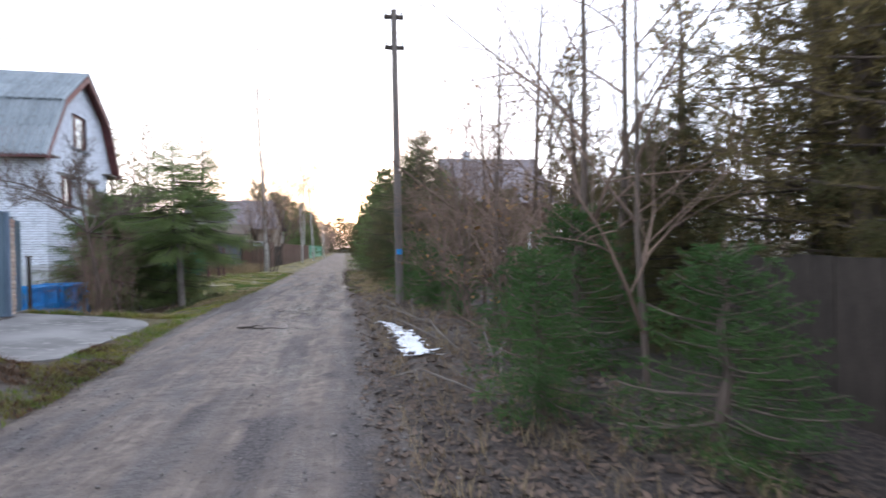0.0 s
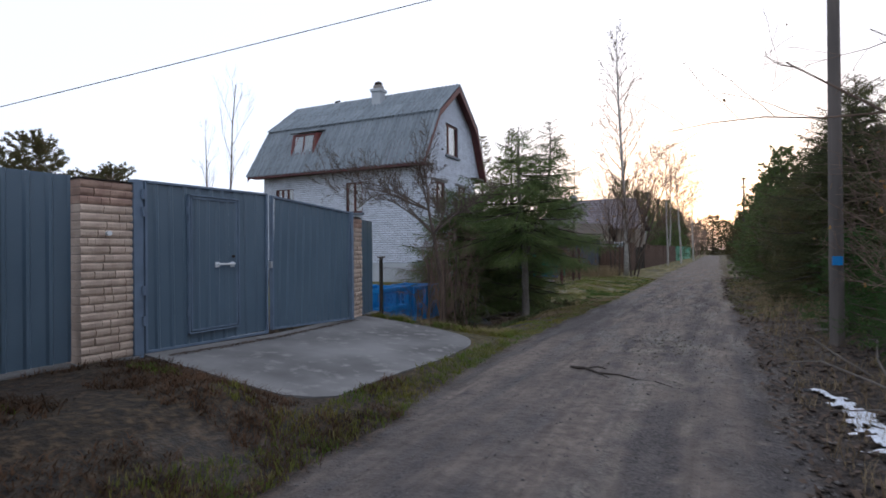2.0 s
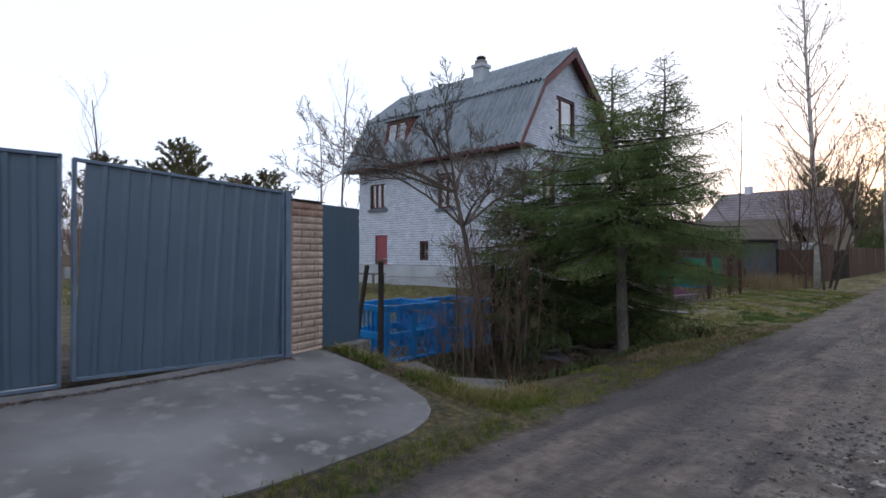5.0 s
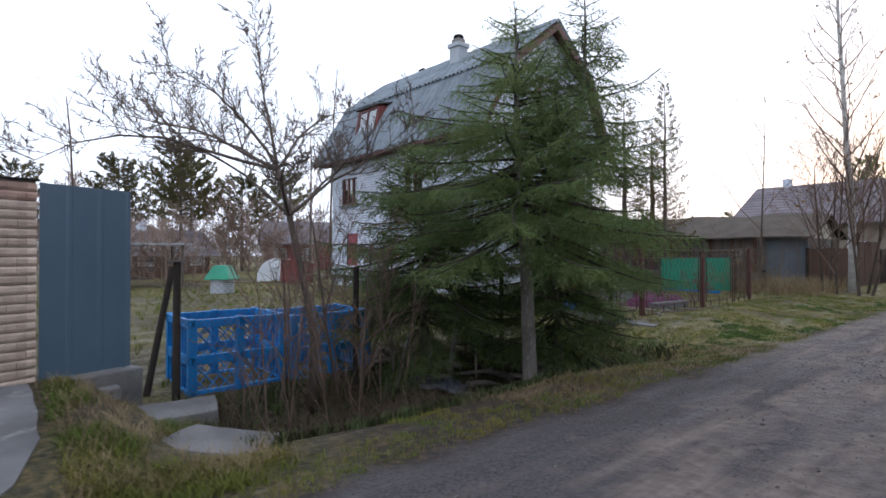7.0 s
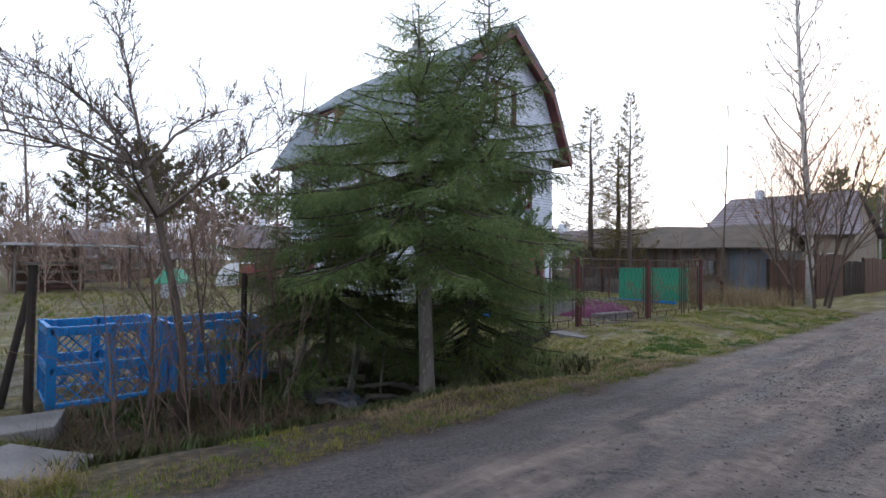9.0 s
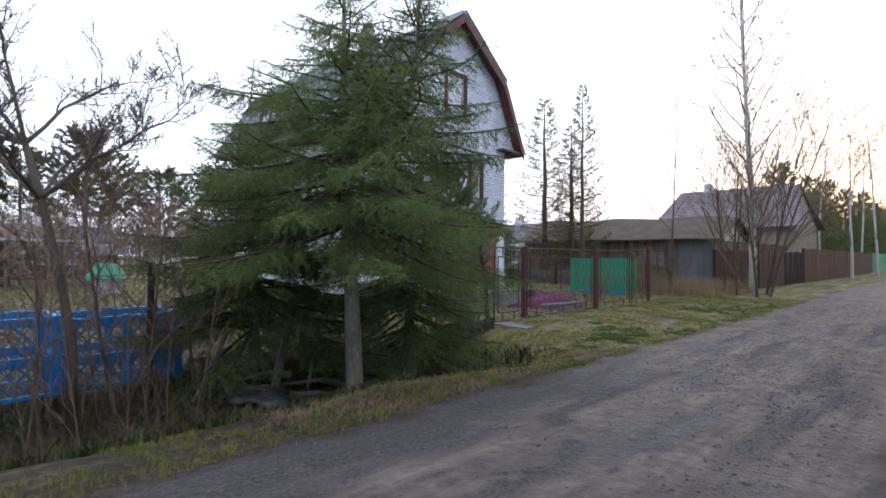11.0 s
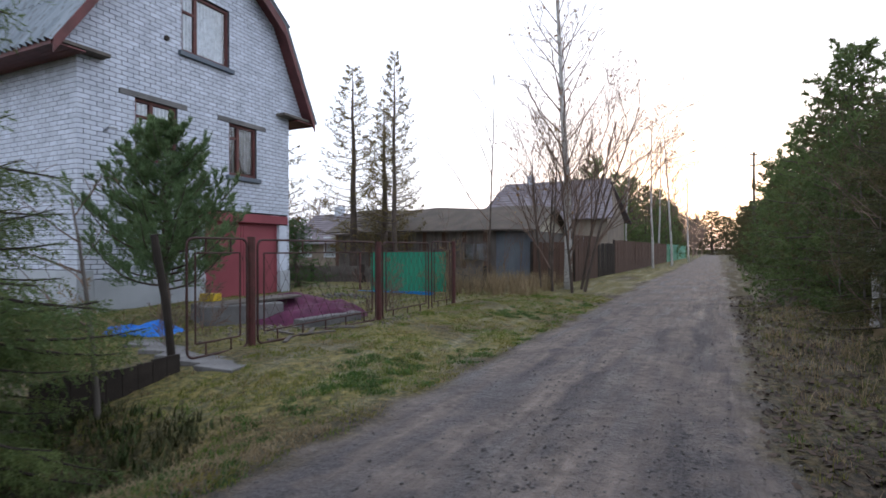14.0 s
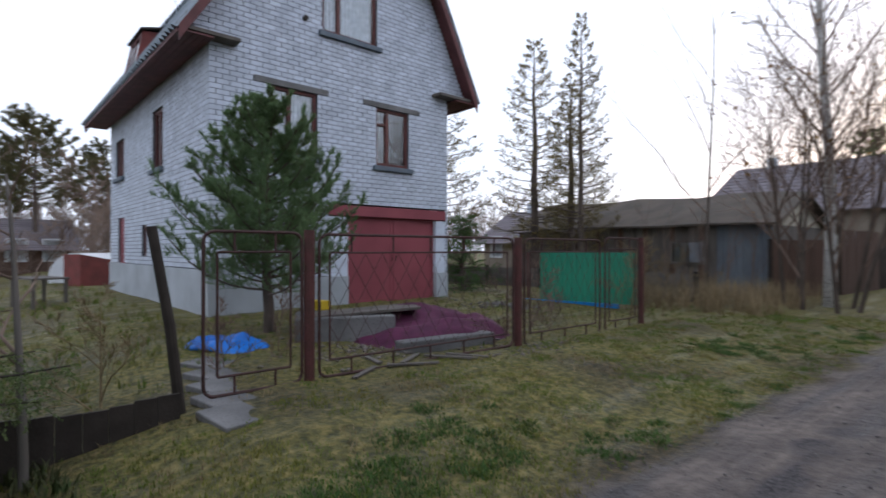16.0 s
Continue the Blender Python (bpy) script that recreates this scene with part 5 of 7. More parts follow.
def conifer(H, R, clear, seed, branches, twigs, subs, per, size, width, droop=0.35, shape=0.8, up=0.0, lean=0.0, bare=0.0, tl0=0.34):
    """Trunk, limbs and needles of a spruce or a young pine: three meshes' worth of geometry."""
    rng = np.random.default_rng(seed)
    trunk, limbs = Geo(), Geo()
    k = 9
    wob = [(lean * H * (i / k) ** 1.5 + 0.02 * rng.normal(), 0.02 * rng.normal(), H * i / k) for i in range(k + 1)]
    wob[0] = (0, 0, -0.5)
    r0 = 0.016 * H + 0.03
    trunk.tube(wob, [max(0.006, r0 * (1 - i / k) ** 0.8 + 0.004) for i in range(k + 1)], 9)
    S, E = [], []
    for b in range(branches):
        f = ((b + rng.random()) / branches) ** 0.9
        z = clear + (H * 0.985 - clear) * f
        L = R * (1 - (z - clear) / (H - clear)) ** shape * (0.72 + 0.5 * rng.random()) + 0.12 + 0.08 * rng.random()
        low = 0.8 + 0.2 * min(1.0, (z - clear) / (0.12 * H))
        L *= low
        a = b * 2.39996 + 0.5 * rng.normal()
        rise = 0.35 * f - droop * (1 - f)
        cx, cy = np.interp(z, [p[2] for p in wob], [p[0] for p in wob]), 0.0
        pts = []
        for i in range(6):
            u = i / 5
            rad = L * u
            zz = z + L * (rise * u - 0.28 * droop * u * u + 0.28 * u ** 3 * (0.6 + up))
            pts.append(np.array([cx + rad * math.cos(a + 0.1 * u), cy + rad * math.sin(a + 0.1 * u), zz]))
        limbs.tube(pts, [0.012 * L + 0.004 - (0.011 * L) * i / 5 for i in range(6)], 5, cap=False)
        nt = max(3, int(twigs * (0.35 + 0.65 * L / R)))
        for q in range(nt):
            u = bare + (1 - bare) * (q + rng.random()) / nt
            u = max(0.08, min(0.99, u))
            i = min(4, int(u * 5))
            p = pts[i] + (pts[i + 1] - pts[i]) * (u * 5 - i)
            d = pts[i + 1] - pts[i]
            d /= np.linalg.norm(d)
            sd = np.cross(d, [0, 0, 1]) * (1 if q % 2 else -1)
            tl = L * (tl0 * (1 - u) + 0.1) * (0.6 + 0.7 * rng.random()) + 0.06
            w = 0.75 * d + 0.8 * sd + np.array([0, 0, -0.6 * droop + 0.4 * up]) + 0.45 * rng.normal(size=3)
            w /= np.linalg.norm(w)
            e = p + w * tl
            S.append(p)
            E.append(e)
            for h in range(subs):
                g = (h + 0.6) / (subs + 0.4)
                p2 = p + w * tl * g
                w2 = 0.7 * w + 0.35 * np.cross(w, [0, 0, 1]) * (1 if h % 2 else -1) + 0.55 * rng.normal(size=3) + np.array([0, 0, -1.5 * droop + 0.5 * up])
                w2 /= np.linalg.norm(w2)
                S.append(p2)
                E.append(p2 + w2 * tl * (0.5 - 0.25 * g))
        S.append(pts[4])
        E.append(pts[5] + (pts[5] - pts[4]) * 0.4)
    for q in range(4):
        S.append(np.array([wob[-1][0], wob[-1][1], H - 0.2 - 0.1 * q]))
        E.append(np.array([wob[-1][0], wob[-1][1], H + 0.12 - 0.1 * q]))
    v, f = needles(np.array(S), np.array(E), per, size, width, rng, up)
    return trunk, limbs, v, f


def conifer_meshes(mat, bark, *args, **kw):
    trunk, limbs, v, f = conifer(*args, **kw)
    return trunk.mesh("trunk", bark, True), limbs.mesh("bough_frame", M_DARKBARK), quick_mesh("crown", v, f, mat)


def tree_of(meshes, name, m, label, group=""):
    t = thing(name, m, label, "tree", group)
    part("trunk", meshes[0], None, t)
    part("bough_frame", meshes[1], None, t)
    part("crown", meshes[2], None, t, "dense dark green needles" if name == "spruce" else "")
    return t


def bare_tree(H, r, seed, levels=4, spread=0.6, kids=5, first=0.25, droop=0.0, gravity=0.0, wig=0.14, sides=5, sub=0.5, rk=0.55):
    """Trunk geometry and branch geometry of a leafless tree."""
    rng = random.Random(seed)
    trunk, fine, tips = Geo(), Geo(), []

    def grow(p, d, ln, rad, level, geo, n):
        k = 5 if level == 0 else 4
        pts, rr = [p.copy()], [rad]
        q = p.copy()
        w = d.copy()
        for i in range(k):
            w = (w + Vector((rng.gauss(0, wig if level else 0.03), rng.gauss(0, wig if level else 0.03), rng.gauss(0, 0.08) + (gravity if level else 0.06)))).normalized()
            q = q + w * ln / k
            pts.append(q.copy())
            rr.append(max(0.003, rad * (1 - 0.75 * (i + 1) / k)))
        geo.tube(pts, rr, n, cap=False)
        if level >= levels:
            tips.append(pts[-1])
            return
        c = kids + (3 if level == 0 else 0)
        for j in range(c):
            f = first + (1 - first) * (j + rng.random()) / c if level == 0 else 0.2 + 0.8 * (j + rng.random()) / c
            f = min(0.98, f)
            i = min(k - 1, int(f * k))
            s = pts[i].lerp(pts[i + 1], f * k - i)
            ax = (pts[i + 1] - pts[i]).normalized()
            o = ax.cross(Vector((rng.gauss(0, 1), rng.gauss(0, 1), rng.gauss(0, 1)))).normalized()
            nd = (ax * (1 - spread) + o * spread + Vector((0, 0, 0.15 - droop))).normalized()
            grow(s, nd, ln * (0.62 if level else sub) * (1.15 - 0.6 * f) * rng.uniform(0.7, 1.2), max(0.003, rr[i] * (rk if level == 0 else 0.55)), level + 1, fine, max(3, n - 1))

    grow(Vector((0, 0, -0.3)), Vector((0, 0, 1)), H, r, 0, trunk, sides + 3)
    return trunk, fine, tips


def bare_thing(name, m, label, bark, args, kw, leaves=0, group="", twig=None):
    trunk, fine, tips = bare_tree(*args, **kw)
    t = thing(name, m, label, "tree", group)
    part("trunk", trunk, bark, t, smooth=True)
    part("branchwork", fine, twig or M_TWIG, t)
    if leaves:
        rng = np.random.default_rng(3)
        pick = np.array([tuple(tips[i]) for i in rng.integers(0, len(tips), leaves)]) + rng.normal(scale=0.06, size=(leaves, 3))
        a, b = rng.normal(scale=0.03, size=(leaves, 3)), rng.normal(scale=0.03, size=(leaves, 3))
        v = np.stack([pick, pick + a, pick + a + b, pick + b], 1).reshape(-1, 3)
        part("leaves", quick_mesh("leaves", v, np.arange(len(v)).reshape(-1, 4), M_LEAF), None, t, "few withered yellow leaves")
    return t


# roadside spruces: whorls of boughs, each with side sprays and hanging fingers of needles
def spruce_meshes(H, R, clear, seed, step, count, outline, droop, top=(0, 0), root=None, size=0.027, width=0.0075, finger=0.085, dens=115, bark=None, mat=None):
    """outline: reach of the boughs against their place up the crown, from 0 to 1."""
    rng = np.random.default_rng(seed)
    trunk, limbs = Geo(), Geo()
    base = root or (0.0, 0.0, -0.5)
    n = 10

    def stem(z):
        f = max(0.0, (z - base[2]) / (H - base[2]))
        k = f if root is None else min(1.0, 1.8 * f) ** 0.8
        return np.array([base[0] + (top[0] - base[0]) * k + 0.03 * math.sin(1.7 * z + seed), base[1] + (top[1] - base[1]) * k + 0.03 * math.cos(1.3 * z), z])
    zs = [base[2] + (H - base[2]) * i / n for i in range(n + 1)]
    r0 = 0.012 * H + 0.045 if root is None else 0.05
    trunk.tube([stem(z) for z in zs], [r0 * (1 - i / n) ** 0.75 + 0.006 for i in range(n + 1)], 10)
    S, E = [], []

    def strand(p, q):
        k = max(1, int(np.linalg.norm(q - p) / 0.1 + 0.5))
        for i in range(k):
            S.append(p + (q - p) * i / k)
            E.append(p + (q - p) * (i + 1) / k)
    z, w = clear, 0
    while z < H - 0.12:
        f = (z - clear) / (H - clear)
        reach = R * float(np.interp(f, [o[0] for o in outline], [o[1] for o in outline]))
        c = count if f < 0.8 else max(3, count - 2)
        for b in range(c):
            if rng.random() < 0.06:
                continue
            L = reach * (0.62 + 0.5 * rng.random()) + 0.08
            a = 6.283 * (b + 0.5 * rng.random()) / c + 1.1 * w
            rise = 0.5 * f ** 1.5 - droop * (1 - f) + 0.12 * rng.normal()
            sag = 0.3 * droop + 0.06
            p0 = stem(z + 0.09 * rng.normal())
            turn = 0.25 * rng.normal()
            pts = []
            for i in range(7):
                u = i / 6
                pts.append(p0 + L * np.array([u * math.cos(a + turn * u), u * math.sin(a + turn * u), rise * u - sag * u * u + 0.34 * sag * u ** 4 + 0.12 * u ** 3]))
            limbs.tube(pts, [0.011 * L + 0.005 - 0.011 * L * i / 6 for i in range(7)], 5, cap=False)
            inner = 0.3 * min(1.0, L / 1.2) * (1 - f)
            m = max(4, int(L / 0.046))
            for q in range(m):
                u = min(0.985, inner + (1 - inner) * (q + 0.6 * rng.random()) / m)
                i = min(5, int(u * 6))
                p = pts[i] + (pts[i + 1] - pts[i]) * (u * 6 - i)
                d = (pts[i + 1] - pts[i]) / np.linalg.norm(pts[i + 1] - pts[i])
                sd = np.cross(d, [0, 0, 1]) * (1 if q % 2 else -1)
                ln = min(0.62, (0.42 * L * (1 - u) + 0.12)) * (0.65 + 0.55 * rng.random())
                wv = 0.7 * d + 0.72 * sd + np.array([0, 0, -0.22 - 0.3 * droop]) + 0.16 * rng.normal(size=3)
                wv /= np.linalg.norm(wv)
                strand(p, p + wv * ln)
                k = int(ln / finger)
                for h in range(k):
                    g = (h + 0.5) / k
                    e = p + wv * ln * g
                    x = np.cross(wv, [0, 0, 1]) * (1 if h % 2 else -1)
                    v = 0.55 * wv + 0.45 * x + np.array([0, 0, -0.45 - 0.5 * droop]) + 0.2 * rng.normal(size=3)
                    v /= np.linalg.norm(v)
                    strand(e, e + v * (0.07 + 0.13 * (1 - g) * rng.random() + 0.04 * L))
            strand(pts[4] * 0.5 + pts[5] * 0.5, pts[6] + (pts[6] - pts[5]) * 0.25)
        z += step * (1 - 0.35 * f) * (0.8 + 0.4 * rng.random())
        w += 1
    strand(stem(H - 0.5), stem(H) + np.array([0, 0, 0.12]))
    v, fc = needles(np.array(S), np.array(E), max(4, int(dens * 0.1)), size, width, rng)
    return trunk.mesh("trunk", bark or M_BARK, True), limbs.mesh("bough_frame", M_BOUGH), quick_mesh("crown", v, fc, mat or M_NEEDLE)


BROAD = ((0, 0.95), (0.12, 1.0), (0.25, 0.92), (0.45, 0.7), (0.6, 0.5), (0.75, 0.3), (0.9, 0.15), (1, 0.07))
FULL = ((0, 0.95), (0.15, 1.0), (0.4, 0.97), (0.58, 0.8), (0.74, 0.5), (0.88, 0.24), (1, 0.1))
CONE = ((0, 1.0), (0.25, 0.85), (0.55, 0.55), (0.8, 0.26), (1, 0.08))
sp = spruce_meshes(5.25, 2.2, 2.08, 11, 0.2, 7, BROAD, 0.3, top=(-0.22, -0.12), width=0.0085)
tree = tree_of(sp, "spruce", pose(-4.98, 17.28, -0.24), "dense green spruce with a bare grey lower trunk and two tops")
sp2 = spruce_meshes(5.45, 1.6, 2.3, 12, 0.22, 6, BROAD, 0.28, top=(0.5, 0.5), root=(-0.03, 0.0, 1.75), width=0.0085)
part("second_trunk", sp2[0], None, tree)
part("second_bough_frame", sp2[1], None, tree)
part("second_crown", sp2[2], None, tree, "dense dark green needles")
g = Geo()
for a, z, ln in ((200, 1.55, 0.5), (250, 1.3, 0.28), (330, 1.45, 0.35), (20, 1.2, 0.25), (110, 1.6, 0.45), (290, 1.62, 0.4)):
    c, q = math.cos(radians(a)), math.sin(radians(a))
    g.tube([(0.05 * c, 0.05 * q, z), (0.5 * ln * c, 0.5 * ln * q, z + 0.03), (ln * c, ln * q, z - 0.06)], [0.012, 0.008, 0.003], 5)
part("dead_snags", g, M_DARKBARK, tree, "dead bare branch stubs")
sp3 = spruce_meshes(3.7, 2.0, 0.8, 13, 0.17, 9, CONE, 0.25, finger=0.09, dens=110, width=0.0095)
tree_of(sp3, "spruce", pose(-6.95, 16.9, -0.3), "drooping dark spruce behind the ditch")
sp4 = spruce_meshes(3.2, 1.85, 0.55, 14, 0.17, 9, CONE, 0.36, finger=0.09, dens=110, width=0.0095)
tree_of(sp4, "spruce", pose(-5.75, 18.85, -0.35), "low drooping spruce in the shade of the taller one")
# young pine before the gable
pn = conifer_meshes(M_PINE, M_DARKBARK, 3.5, 1.45, 0.6, 21, 84, 17, 4, 40, 0.075, 0.0062, droop=-0.1, shape=0.8, up=0.75, bare=0.15, tl0=0.3)
tree_of(pn, "pine", pose(-9.2, 23.4, 0.15), "young bushy green pine in front of the gable")
# slim larch-like spruces behind the yard, their backlight put into the needle colour
slim = conifer_meshes(M_BACKLIT, M_DARKBARK, 9.2, 1.75, 1.2, 31, 92, 12, 3, 9, 0.08, 0.016, droop=0.0, shape=0.75, bare=0.3)
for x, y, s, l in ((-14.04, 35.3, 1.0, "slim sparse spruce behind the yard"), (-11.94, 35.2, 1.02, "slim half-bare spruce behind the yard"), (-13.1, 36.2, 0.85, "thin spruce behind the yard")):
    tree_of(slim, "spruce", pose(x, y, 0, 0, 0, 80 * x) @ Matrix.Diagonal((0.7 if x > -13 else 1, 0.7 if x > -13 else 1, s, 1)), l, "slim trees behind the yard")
# dense row of spruces on the other side: fuller ones near, lighter ones far
near = [spruce_meshes(5.0, 1.75, 0.3, 40 + k, 0.23, 8, FULL, 0.22, size=0.04, width=0.012, finger=0.11, dens=70, bark=M_DARKBARK, mat=(M_DRYNEEDLE, M_DARKNEEDLE)[k]) for k in range(2)]
hedge = [conifer_meshes(M_DRYNEEDLE if k else M_NEEDLE, M_DARKBARK, 5.0, 1.7, 0.2, 50 + k, 80, 12, 3, 8, 0.1, 0.032, droop=0.25, shape=0.55) for k in range(2)]
young = conifer_meshes(M_YOUNG, M_DARKBARK, 1.5, 0.62, 0.05, 77, 60, 16, 4, 12, 0.022, 0.007, droop=0.15, shape=0.75)
rng = random.Random(4)
y = 16.4
while y < 95:
    for row, x in enumerate((2.55, 5.0)):
        s = rng.uniform(0.55, 0.7) if y < 19.5 or (row and y < 27) else rng.uniform(0.78, 1.2)
        kind = near if y < 30 and row == 0 else hedge
        tree_of(kind[rng.randrange(2)], "spruce", pose(x + rng.uniform(-0.2, 0.35) + (0.35 if y < 30 and row == 0 else 0), y + rng.uniform(-0.4, 0.4), 0.05, 0, 0, rng.uniform(0, 360)) @ Matrix.Diagonal((s, s, s * rng.uniform(0.85, 1.2), 1)),
                "dark olive-green spruce in the dense roadside row", "spruces along the lane")
    y += 1.9 + 0.035 * max(0, y - 30)
# thicket beside the start of the walk
for x, y, s in ((1.55, 4.0, 0.9), (2.3, 2.75, 0.9), (2.4, 7.6, 0.7), (2.2, 10.2, 0.8), (1.9, 12.2, 1.0), (2.6, 5.6, 1.2), (1.75, 14.9, 1.2), (2.2, 13.2, 1.1)):
    tree_of(young, "spruce", pose(x, y, 0.08, 0, 0, 57 * x) @ Matrix.Diagonal((s, s, s, 1)), "fresh green young spruce at the lane's edge", "young spruces of the thicket")
for x, y, s in ((6.0, 3.6, 1.35), (4.5, 6.3, 0.6), (5.3, 8.3, 0.65), (5.2, 10.6, 0.6)):
    tree_of(near[0], "spruce", pose(x, y, 0.08, 0, 0, 57 * x) @ Matrix.Diagonal((s, s, s * 1.15, 1)), "dark spruce in the thicket" if s < 1 else "tall dark spruce in the thicket", "spruces of the thicket")
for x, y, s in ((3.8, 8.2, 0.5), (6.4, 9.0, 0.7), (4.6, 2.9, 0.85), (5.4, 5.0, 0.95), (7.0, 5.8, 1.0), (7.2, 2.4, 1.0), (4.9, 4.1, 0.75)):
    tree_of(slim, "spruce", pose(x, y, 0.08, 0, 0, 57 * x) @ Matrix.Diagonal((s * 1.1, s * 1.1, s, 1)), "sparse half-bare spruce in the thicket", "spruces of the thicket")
for k, (x, y, hh) in enumerate(((2.6, 8.9, 5.5), (3.0, 6.2, 6.5), (2.2, 11.8, 4.0), (3.6, 9.8, 7.0), (4.0, 7.0, 7.5), (2.9, 13.0, 4.4), (2.0, 12.8, 2.8), (2.8, 4.4, 4.5), (2.4, 10.4, 2.4), (2.3, 6.9, 2.2), (3.2, 12.0, 5.5), (2.7, 14.4, 3.5), (2.0, 8.4, 2.4), (2.1, 9.3, 3.0), (2.3, 7.5, 3.4), (2.0, 10.9, 2.7), (2.6, 11.2, 3.6), (1.9, 6.0, 2.2), (3.3, 8.0, 4.6), (2.9, 9.6, 3.8))):
    bare_thing("bare_tree", pose(x, y, 0.05, 0, 0, 70 * k), "leafless grey-brown young tree in the thicket", M_DARKBARK, (hh, 0.009 * hh, 60 + k), dict(levels=3, kids=5, first=0.15, spread=0.55), 60 if k % 3 == 0 else 0, "bare trees of the thicket")
for k, (x, y, hh) in enumerate(((1.75, 24.5, 3.0), (1.9, 22.6, 3.4), (1.7, 27.5, 2.6), (1.85, 29.2, 3.8), (1.7, 30.6, 2.9), (1.95, 32.5, 3.6), (1.6, 34.5, 2.8), (1.8, 26.0, 2.2), (1.9, 37.5, 3.4))):
    bare_thing("bare_shrub", pose(x, y, 0.05, 0, 0, 50 * k), "bare grey shrub before the spruces", M_GREYWOOD, (hh, 0.022, 90 + k), dict(levels=2, kids=4, first=0.15, spread=0.45), 0, "bare shrubs of the lane")

# spreading bare fruit tree and its shoots by the ditch
def fruit_tree():
    t = thing("fruit_tree", pose(-6.2, 14.6, -0.15), "leafless spreading fruit tree above the blue boxes", "tree")
    rng = random.Random(21)
    trunk = Geo()
    fork = Vector((-0.15, -0.4, 2.7))
    trunk.tube([(0, 0, -0.3), (0.03, -0.02, 0.7), (-0.05, -0.12, 1.4), (-0.1, -0.26, 2.1), fork], [0.06, 0.048, 0.042, 0.038, 0.032], 9)
    part("trunk", trunk, M_DARKBARK, t, smooth=True)
    # azimuth, rise, length of the main boughs
    for a, rise, ln in ((205, 0.4, 2.6), (228, 0.75, 2.3), (236, 0.35, 2.6), (262, 0.4, 2.5), (285, 1.2, 1.7), (320, 0.6, 1.6), (75, 1.0, 1.9), (100, 1.6, 1.8), (150, 0.7, 1.8), (250, 1.9, 1.7), (40, 0.75, 1.9)):
        bough = Geo()

        def grow(p, d, length, rad, level):
            k = 6 if level == 0 else 4
            pts, rr = [p.copy()], [rad]
            w = d.copy()
            for i in range(k):
                w = (w + Vector((rng.gauss(0, 0.16), rng.gauss(0, 0.16), rng.gauss(0, 0.1) + (0.05 if level else -0.12 if i > 1 else 0.0)))).normalized()
                pts.append(pts[-1] + w * length / k)
                rr.append(max(0.0038, rad * (1 - 0.85 * (i + 1) / k)))
            bough.tube(pts, rr, 5 if level < 2 else 3, cap=False)
            if level == 3:
                return
            for c in range((13, 7, 5)[level]):
                f = min(0.98, (0.25 if level == 0 else 0.1) + 0.85 * (c + rng.random()) / (13, 7, 5)[level])
                i = min(k - 1, int(f * k))
                s0 = pts[i].lerp(pts[i + 1], f * k - i)
                ax = (pts[i + 1] - pts[i]).normalized()
                o = ax.cross(Vector((rng.gauss(0, 1), rng.gauss(0, 1), rng.gauss(0, 1)))).normalized()
                nd = (ax * 0.6 + o * 0.65 + Vector((0, 0, 0.22))).normalized()
                grow(s0, nd, length * rng.uniform(0.22, 0.45) * (1.2 - 0.5 * f), max(0.0038, rr[i] * 0.6), level + 1)

        d = Vector((math.cos(radians(a)), math.sin(radians(a)), rise)).normalized()
        start = fork if rise < 0.5 or rise > 1.1 else Vector((-0.1, -0.28, 2.15))
        grow(start, d, ln, 0.024, 0)
        part("bough", bough, M_DARKBARK, t)
    return t


fruit_tree()
for k in range(15):
    x, y = -6.2 + 0.4 * math.sin(k * 2.3), 13.75 + 0.14 * k
    hh = 0.9 + 1.5 * abs(math.sin(k * 1.7))
    bare_thing("bare_shrub", pose(x, y, height(x, y), 8 * math.sin(k), 9 * math.cos(k * 2.1), 40 * k), "thin brown upright shoots by the ditch", M_TWIG, (hh, 0.012, 120 + k), dict(levels=2, kids=4, first=0.1, spread=0.34), 0, "shoots by the ditch")
for k, (x, y, hh, tx, ty) in enumerate(((-6.35, 15.05, 2.9, 6, -4), (-6.25, 15.3, 2.4, -7, 3), (-6.45, 14.3, 2.2, 5, 6), (-6.3, 15.9, 2.0, -10, -6))):
    bare_thing("bare_tree", pose(x, y, height(x, y), tx, ty, 60 * k), "slim leafless sapling beside the fruit tree", M_DARKBARK, (hh, 0.028, 170 + k), dict(levels=3, kids=4, first=0.35, spread=0.5), 0, "saplings by the ditch")

